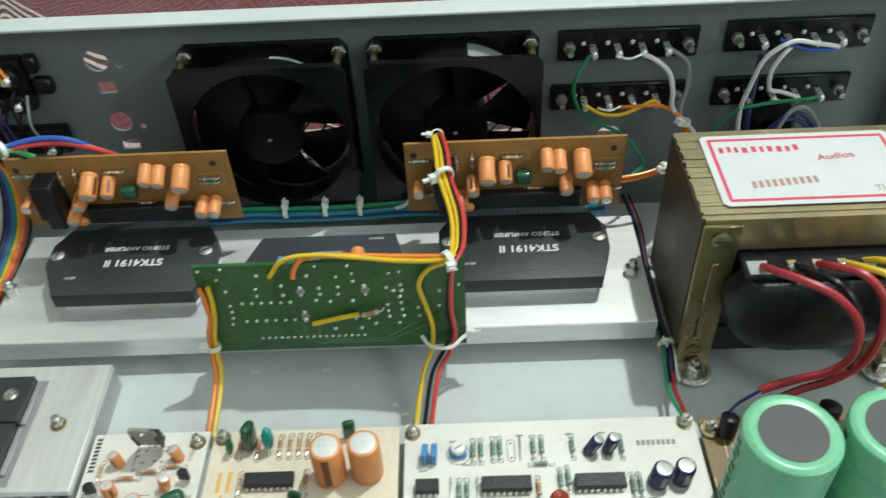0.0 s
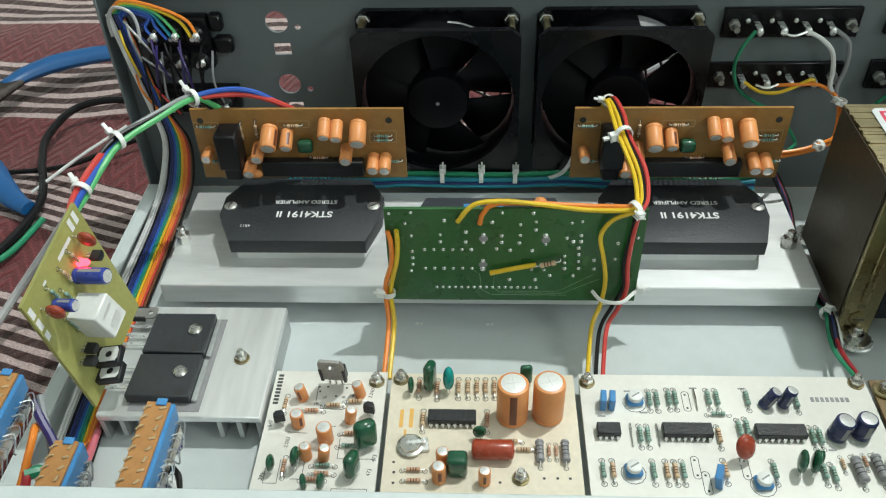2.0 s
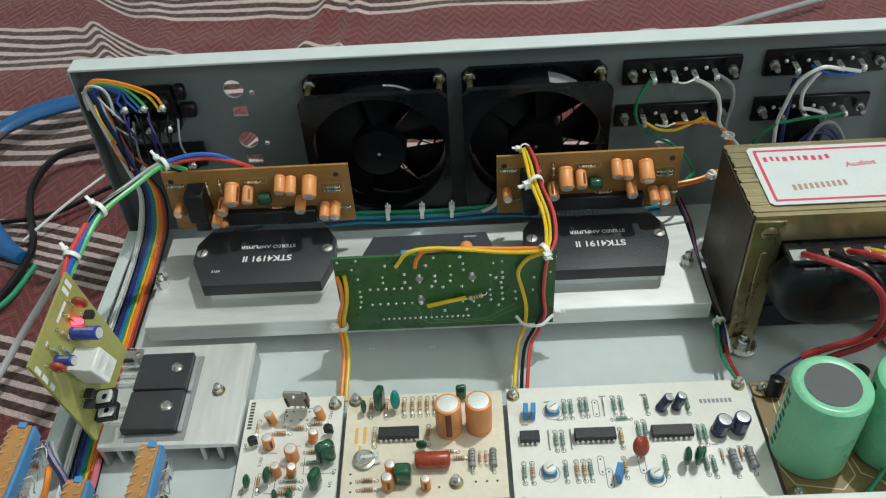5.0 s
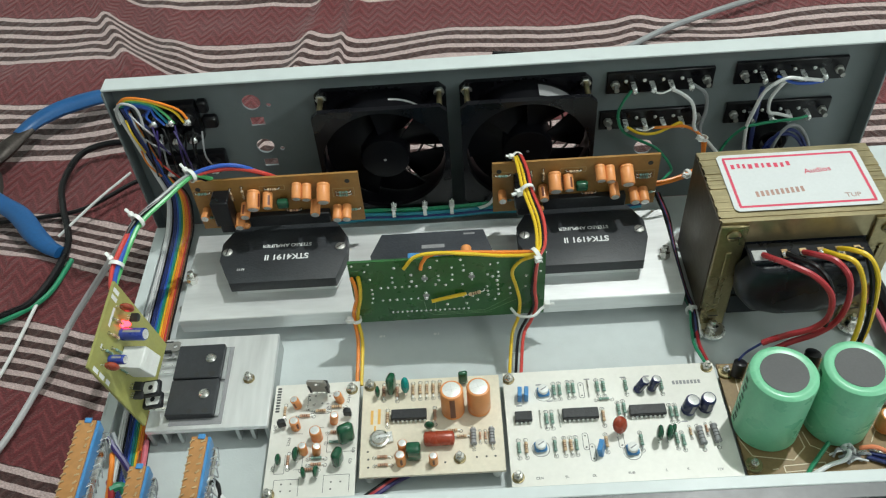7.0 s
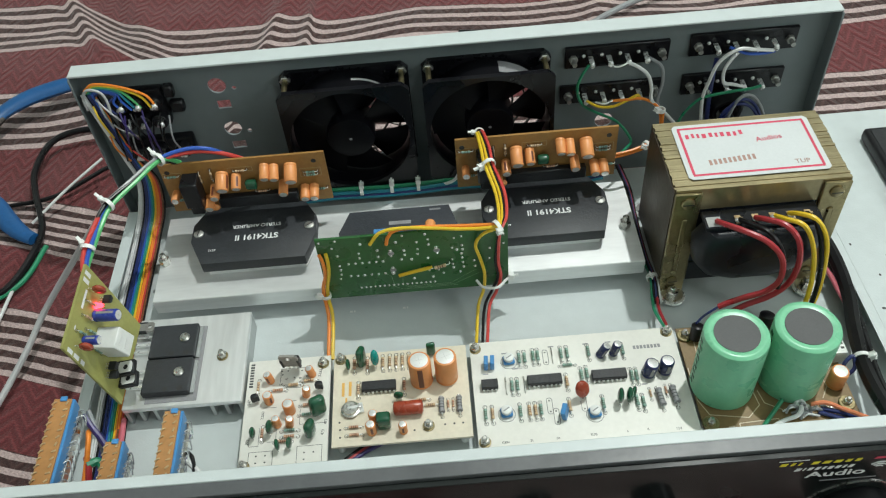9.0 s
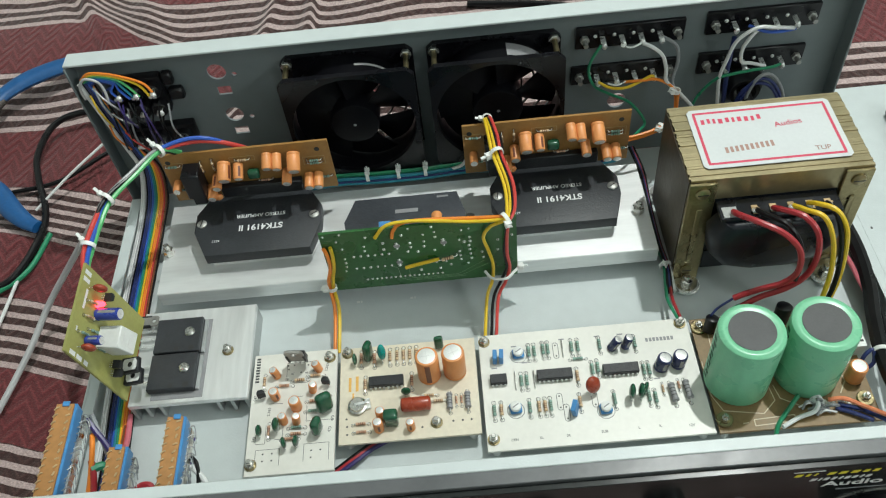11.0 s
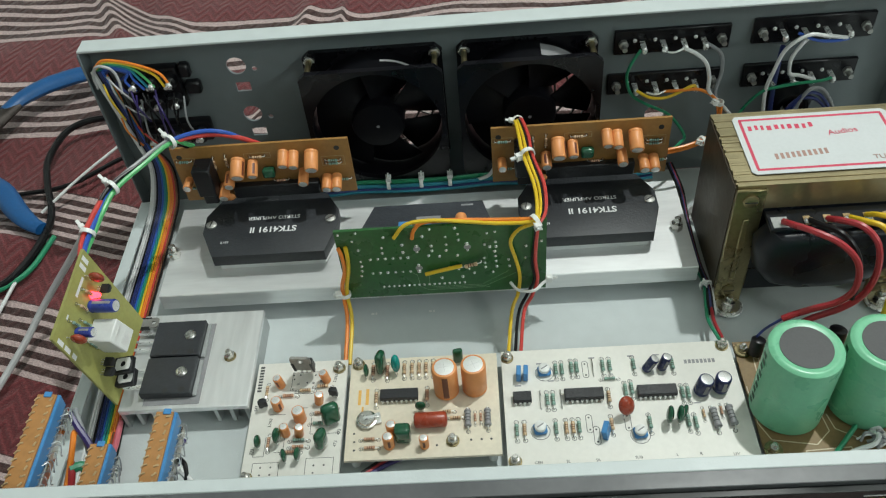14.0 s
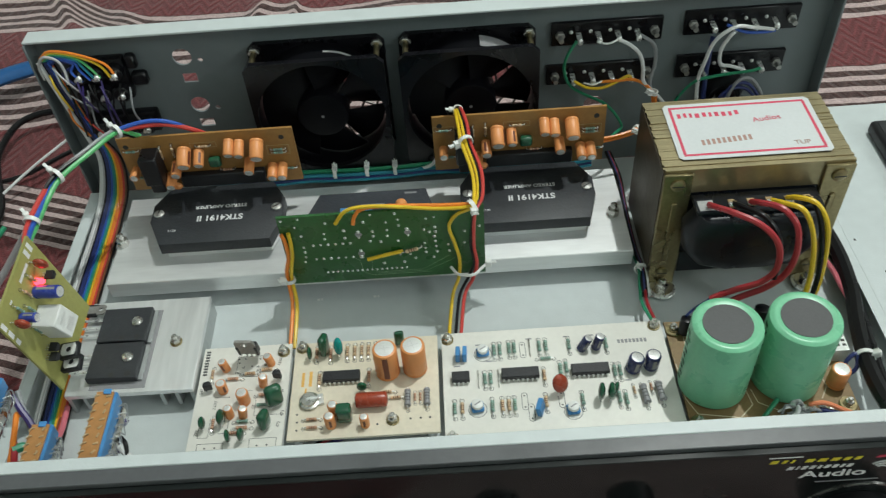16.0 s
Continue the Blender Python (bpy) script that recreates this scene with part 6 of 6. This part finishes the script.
for c, dx in (("green", -1.6), ("red", 1.2), ("white", 3.0), ("black", -0.4), ("black", 2.0), ("navy", 0.9)):
    rear = [(272 + dx, 40, 26), (277 + dx, 26, 17), (279.4 + dx * 0.5, 12, 8), (279.6 + dx * 0.5, -6, 5), (279.6 + dx * 0.5, -26, 5)] if c in ("red", "navy", "black") else [(279.6 + dx * 0.5, -30, 3), (279.6 + dx * 0.5, -38, 6)]
    ahead = [(276 + dx, -72, 11), (277.5 + dx * 0.6, -86, 13.5)] if c in ("green", "red") else [(278 + dx, -62, 5)]
    wire("hookup_wire", c, 0.95, [*rear, (279 + dx * 0.7, -46, 10), (277.5 + dx, -60, 8), *ahead],
         {"green": "green", "red": "red", "white": "white", "navy": "dark blue", "black": "black"}[c] + " wire running past the end of the heatsink", "wire", G)
tie("cable_tie", (278.8, -46, 10.5), (0, 1, 0.1), 3.2, (-2, -2, 5))

# transformer leads
TL = "heavy leads of the transformer"
wire("transformer_lead", "red", 1.65, [(304, -60, 71.6), (305.5, -66, 75.5), (312, -74, 78.5), (323, -82, 77), (332, -86, 67), (334, -88, 52), (329, -87, 41), (319, -85, 34), (311, -84, 29), (306, -84, 26)], "thick red lead of the transformer", "wire", TL)
wire("transformer_lead", "navy", 0.7, [(306, -84, 26), (298, -86, 21), (292, -92, 23)], "bare dark wire end at the rectifier", "wire", TL)
wire("transformer_lead", "red", 1.65, [(325, -60, 71.8), (327.5, -66, 76.5), (335, -74, 79.5), (341, -81, 74), (343, -85, 60), (340, -87, 46), (332, -87, 36), (320, -86, 28), (310, -87, 22)], "thick red lead of the transformer", "wire", TL)
wire("transformer_lead", "green", 1.6, [(314, -87.2, 24), (307, -87, 20), (303, -89, 13)], "green sleeve on a transformer lead", "wire", TL)
wire("transformer_lead", "black", 1.5, [(316, -60, 71.6), (319, -67, 75), (326, -76, 77), (332, -82, 70), (335, -86, 58), (334, -88, 44)], "black lead of the transformer", "wire", TL)
wire("transformer_lead", "yellow", 1.4, [(343.5, -59, 72), (346, -65, 77.5), (352, -72, 79.5), (358, -77, 70), (361, -80, 52), (361.5, -83, 32), (358, -87, 18), (355, -90, 12)], "yellow lead of the transformer", "wire", TL)
wire("transformer_lead", "yellow", 1.4, [(335.5, -60, 72), (339, -67, 76), (346, -74, 77), (352, -79, 64), (355, -83, 44), (354, -87, 26), (350, -91, 12)], "yellow lead of the transformer", "wire", TL)
wire("transformer_lead", "black", 1.4, [(353, -60, 72), (351, -66, 77), (352, -73, 78), (356, -78, 66), (359, -82, 46), (359, -85, 28), (355, -89, 13)], "black lead of the transformer", "wire", TL)
wire("mains_cable", "black", 4.2, [(384, 30, 6), (388, 0, 9), (390, -42, 12.5), (386.5, -74, 15), (379.5, -100, 17), (374.0, -126, 20), (371.5, -150, 25), (371, -185, 34)], "thick black mains cable along the chassis edge", "cable")
wire("mains_cable", "black", 3.0, [(380, 28, 4), (386, -5, 5), (391.5, -45, 6), (390, -80, 7.5), (386, -106, 9.5), (381, -132, 14), (378.5, -158, 20), (378, -185, 30)], "thinner black cable beside the mains cable", "cable")
wire("hookup_wire", "pink", 1.5, [(378, -20, 6), (381, -40, 9), (383, -55, 11.5), (383.0, -70, 13.0), (383.6, -86, 13.8)], "red wire lying on the black cable", "wire", G)
wire("hookup_wire", "navy", 1.1, [(364, -125, 12), (366, -122.5, 18), (370, -121, 21), (370, -126, 17), (366, -128, 13)], "dark blue wire looped beside the mains cable", "wire", G)
tie("cable_tie", (374.8, -122, 19.4), (-0.2, -1, 0.12), 4.4, (3, -1, 3.5))
for k, (c, pts) in enumerate((("green", [(327, -140, 14), (320, -147, 13), (312, -156, 12), (305, -172, 20)]), ("white", [(333, -143, 13), (335, -146, 15), (332, -150, 14), (324, -152, 13), (314, -157, 14)]), ("salmon", [(341, -144, 14), (348, -145, 16), (356, -149, 15), (364, -158, 20)]),
                              ("navy", [(346, -146, 12), (353, -149, 13), (360, -152, 12), (366, -165, 22)]), ("navy", [(344, -148, 12), (352, -152, 12.5), (360, -157, 13)]), ("white", [(333, -143, 12), (336, -141, 14), (338, -146, 13), (334, -150, 12)]))):
    wire("output_wire", c, 1.2, pts, {"green": "green", "white": "white", "salmon": "pinkish orange", "navy": "dark blue"}[c] + " wire soldered to the power supply board", "wire", "wires on the power supply board")
random.seed(21)
for k in range(9):
    x, y = random.uniform(327, 345), random.uniform(-150, -143)
    wire("bare_strand", "white" if k % 3 == 0 else "grey", 0.55 + 0.15 * (k % 3), [(x - random.uniform(2, 5), y - random.uniform(-2, 3), 11.5), (x, y, random.uniform(13.5, 16.5)), (x + random.uniform(2, 6), y + random.uniform(-2, 2), 12)], "short tinned strand soldered to the power supply board", "wire", "tinned strands on the power supply board")
for c, y in (("red", -148), ("purple", -150), ("black", -146.5)):
    wire("floor_wire", c, 1.3, [(82, y - 8, 2), (92, y - 2, 4), (104, y + 7, 2.5), (122, y + 14, 2), (150, y + 18, 2)], {"red": "red", "purple": "purple", "black": "black"}[c] + " wire lying under the front boards", "wire", "wires under the front boards")

# ---------- selector switches at the front ----------


def selector(x0, x1, y0, y1, z, lean):
    th = thing("selector_switch", (x0 + x1) / 2, (y0 + y1) / 2, z - 14, "long selector switch with a brown lug board on a blue frame", "switch", "selector switches at the front panel")
    m = Matrix.Translation(((x0 + x1) / 2, 0, z)) @ Matrix.Rotation(radians(lean), 4, "Y") @ Matrix.Translation((-(x0 + x1) / 2, 0, -z))
    part("lug_board", box(B(), x0, x1, y0, y1, z - 1.2, z, 0.2, m=m), lug_brown, th)
    part("frame", box(B(), x0 + 0.6, x1 + 1.2, y0 + 0.4, y1 + 0.8, z - 9, z - 1.25, 0.5, m=m), blue_film, th, "bright blue plastic frame")
    part("case", box(B(), x0 + 1, x1 + 2.0, y0 + 1, y1 - 1, z - 15, z - 9.05, 0.4, m=m), steel, th)
    n = int((y1 - y0) / 3.7)
    part("end_clip", box(B(), x0 + 3.0, x0 + 6.2, y1 - 1.6, y1 + 1.0, z + 0.02, z + 0.7, 0.2, m=m), blue_film, th)
    for k in range(n):
        y = y0 + 3 + (y1 - y0 - 5.5) * k / max(n - 1, 1)
        for x in (x0 + 1.2, x1 - 2.6):
            if x < (x0 + x1) / 2:
                lug = sweep(B(), [m @ V(x + 0.5, y + 0.6, z + 0.1), m @ V(x - 0.5, y, z + 0.6), m @ V(x - 1.4, y - 1.1, z + 0.3)], 0.38, 6, 3)
            else:
                lug = box(B(), -0.45, 0.45, -1.1, 1.1, 0, 0.45, 0.15, m=m @ Matrix.Translation((x + 0.9, y, z + 0.02)) @ Matrix.Rotation(radians(-18 - 25 * (k % 3)), 4, "Z"))
            part("lug", lug, lug_tin, th)
    return th


selector(-36.4, -28.2, -206, -146, 80, 6)
selector(-11.0, -3.6, -206, -166, 71, 4)
selector(19.2, 26.4, -206, -159, 82, 5)
S = "wires round the selector switches"
for c, rad, pts in (("purple", 1.5, [(-26, -148, 68), (-23, -153, 66), (-17, -160, 62), (-12, -168, 58), (-8, -178, 56)]), ("orange", 1.3, [(-27, -152, 58), (-24, -156, 64), (-23, -163, 63), (-25, -174, 55), (-27, -190, 48)]),
                    ("green", 2.1, [(-24, -170, 58), (-19, -168, 56), (-17, -176, 50), (-21, -188, 46)]), ("grey", 1.2, [(-24, -147, 70), (-20, -158, 58), (-16, -172, 46), (-10, -190, 40)]),
                    ("pink", 1.5, [(-36, -112, 4), (-33, -128, 8), (-31, -140, 14), (-30, -156, 24), (-29, -176, 36)]), ("purple", 1.9, [(24, -160, 58), (17, -157, 62), (14, -162, 64), (17, -168, 60), (24, -172, 56)]),
                    ("red", 2.0, [(-4, -184, 56), (2, -180, 57), (6, -181, 57), (6, -186, 54), (2, -194, 50)]), ("brown", 1.8, [(22, -176, 56), (15, -175, 58), (12, -180, 57), (14, -188, 54)]),
                    ("black", 1.7, [(22, -174, 54), (12, -176, 56), (6, -184, 54), (-2, -188, 50)]), ("black", 1.0, [(27, -172, 66), (30, -176, 66), (30.5, -184, 62), (28, -194, 60)]), ("white", 1.4, [(27, -176, 66), (33, -182, 62), (35, -190, 58), (32, -200, 56)]),
                    ("red", 1.6, [(-26, -165, 56), (-23, -170, 58), (-24, -182, 50), (-27, -196, 46)]), ("white", 1.2, [(-22, -184, 54), (-16, -186, 54), (-12, -192, 50)]), ("brown", 1.1, [(-38, -118, 3), (-35, -136, 9), (-32, -150, 18), (-28, -170, 30)]),
                    ("bright_red", 1.1, [(-37, -114, 3), (-34, -132, 8), (-32.5, -146, 14), (-29, -166, 27)])):
    wire("selector_wire", c, rad, pts, {"bright_red": "red"}.get(c, c) + " wire at the selector switches", "wire", S)
random.seed(33)
for x0, ya, yb, z in ((-26.0, -204, -148, 71), (-2.0, -204, -168, 62), (28.2, -204, -161, 73)):
    foil = thing("screened_leads", x0, (ya + yb) / 2, z - 6, "tangle of thin tinned screen strands along a selector switch", "wires", "screened leads at the selectors")
    n = int((yb - ya) / 3)
    for k in range(n):
        y = ya + (yb - ya) * (k + 0.5) / n
        a, b, c = (random.uniform(-1.0, 1.0) for _ in range(3))
        part("strand", sweep(B(), [(x0 - 1.5, y + a, z + 2 + b), (x0 + 1.2 + 0.6 * c, y + 2 + b, z + 0.5 + a), (x0 + 1.8 + c, y - 2 - a, z - 3 + c), (x0 - 0.5 + b, y + 1 + c, z - 6 + a)], random.uniform(0.18, 0.34), 5, 4), solder if k % 4 == 0 else WIRE["grey"], foil)

# ---------- things on the bed ----------
spare = thing("spare_cover", 590, -60, -14, "flat light grey steel cover lying on the bedspread", "cover panel")
part("sheet", box(B(), 404, 785, -225, 112, -9.5, -8.0, 0.4), grey_paint, spare, smooth=False)
part("folded_edge", box(B(), 404, 785, 110.6, 112, -14.5, -9.6), grey_paint, spare)
part("folded_edge", box(B(), 783.6, 785, -225, 110, -14.5, -9.6), grey_paint, spare)
sp = B()
random.seed(3)
for k in range(14):
    blob(sp, (random.uniform(408, 440), random.uniform(-110, 60), -7.95), random.uniform(0.5, 1.3), random.uniform(0.5, 1.6), 0.15, 6)
part("dark_speck", sp, print_dark, spare)
phone = thing("black_device", 492, 50, -8, "flat black plastic device lying on the spare cover", "device")
part("shell", box(B(), 459, 530, 5, 82, -7.9, 2.5, 3.0, 3), black_plastic, phone)
part("screen", box(B(), 463, 526, 9, 78, 2.55, 2.8), chip_epoxy, phone)


def handle_bar(bm, pts, w, t):
    """A flattened, tapering grip."""
    path = smooth_path(pts, 6)
    rings = []
    for i, p in enumerate(path):
        d = (path[min(i + 1, len(path) - 1)] - path[max(i - 1, 0)]).normalized()
        side = V(0, 0, 1).cross(d).normalized()
        s = i / (len(path) - 1)
        k = 0.75 + 0.35 * math.sin(math.pi * min(s * 1.1, 1)) if s < 0.95 else 0.7
        ring = []
        for j in range(12):
            a = 2 * math.pi * j / 12
            ring.append(bm.verts.new(p + side * math.cos(a) * w * k + V(0, 0, 1) * math.sin(a) * t * k))
        rings.append(ring)
    for a, b in zip(rings, rings[1:]):
        for j in range(12):
            bm.faces.new((a[j], a[(j + 1) % 12], b[(j + 1) % 12], b[j]))
    bm.faces.new(rings[0][::-1])
    bm.faces.new(rings[-1])
    return bm


pliers = thing("cutting_pliers", -200, 140, -12, "pliers with bright blue grips lying open on the bedspread", "pliers")
part("jaw", handle_bar(B(), [(-214, 146, -3), (-240, 150, -4), (-268, 146, -5)], 10, 5), plier_steel, pliers, "dark steel jaws")
part("jaw", handle_bar(B(), [(-214, 138, -3), (-240, 136, -4), (-268, 143, -5)], 10, 5), plier_steel, pliers, "dark steel jaws")
part("pivot", lathe(B(), (-216, 142, 2.2), (0, 0, 1), [(0, 7), (1.6, 6.4)], 18), steel, pliers)
part("tang", handle_bar(B(), [(-216, 144, -2), (-209, 160, -1), (-196, 184, 0)], 8, 4.5), plier_steel, pliers)
part("grip", handle_bar(B(), [(-203, 176, 0), (-193, 192, 1), (-176, 206, 2), (-150, 218, 2), (-130, 222, 1), (-112, 222, 0)], 7.6, 5.0), rubber_blue, pliers, "bright blue moulded grip")
part("tang", handle_bar(B(), [(-216, 140, -2), (-207, 122, -2), (-196, 98, -2)], 8, 4.5), plier_steel, pliers)
part("grip", handle_bar(B(), [(-202, 108, -1), (-186, 94, 0), (-171, 82, 0), (-156, 64, -1), (-144, 53, -3), (-134, 47, -4)], 7.0, 5.0), rubber_blue, pliers, "bright blue moulded grip")
tweez = thing("blue_cutter", 30, 505, -12, "small tool with a blue grip and steel tip on the bedspread", "tool")
part("grip", handle_bar(B(), [(-110, 548, -2), (-60, 536, 0), (0, 513, 0), (48, 496, -1)], 8, 6), rubber_blue, tweez)
part("blade", handle_bar(B(), [(44, 497, -2), (72, 494, -2), (104, 480, -3), (122, 466, -4)], 7, 4), tool_steel, tweez)
lug_ = thing("metal_clip", 108, 440, -12, "small crumpled shiny metal clip on the bedspread", "clip")
part("clip_body", box(B(), 100, 118, 412, 470, -11, -6, 2, 2, m=Matrix.Translation((109, 441, 0)) @ Matrix.Rotation(radians(-8), 4, "Z") @ Matrix.Translation((-109, -441, 0))), steel, lug_)
C = "cables lying on the bedspread"
wire("bed_cable", "black", 2.5, [(-215, -30, -9), (-160, -4, -9), (-140, 11, -8), (-131, 54, -6), (-146, 95, -6), (-153, 121, -5), (-148, 152, -4), (-128, 163, -3), (-100, 160, -3), (-70, 150, -4), (-45, 120, -6), (-20, 95, -8)], "black round cable curling over the bedspread", "cable", C)
wire("bed_cable", "green", 1.8, [(-180, -18, -10), (-150, -2, -10), (-134, 15, -10), (-127, 45, -10)], "green wire beside the black cable on the bedspread", "cable", C)
wire("bed_cable", "black", 1.7, [(-230, 80, -9), (-190, 85, -8), (-160, 88, -8), (-130, 95, -8), (-95, 122, -7), (-60, 135, -7), (-20, 110, -8)], "thin black cable crossing the bedspread", "cable", C)
wire("bed_cable", "pale_grey", 2.0, [(-150, -190, -10), (-137, -130, -9), (-123, -95, -7), (-110, -58, 0), (-100, -32, 10), (-74, -23, 40), (-50, -26, 70), (-37, -26, 85), (-30, -12, 86)], "grey cable rising from the bedspread to the wiring", "cable", C)
wire("bed_cable", "white", 1.0, [(-142, 67, -8), (-118, 90, 2), (-94, 111, 10)], "stiff white strip lying across the cables", "cable", C)
wire("bed_cable", "white", 1.2, [(-160, -100, -11), (-146, -50, -11), (-140, 4, -10), (-138, 30, -10)], "thin white wire on the bedspread", "cable", C)
wire("bed_cable", "grey", 2.6, [(230, 205, -10), (262, 232, -9), (296, 257, -8), (329, 278, -7), (370, 297, -6), (410, 314, -6), (470, 340, -7)], "dark grey cable behind the chassis on the bedspread", "cable", C)
wire("bed_cable", "black", 3.0, [(344, 95, 33), (344, 140, 0), (330, 190, -7), (290, 230, -9), (240, 250, -9), (180, 262, -10)], "black mains cord leaving the rear panel", "cable", C)
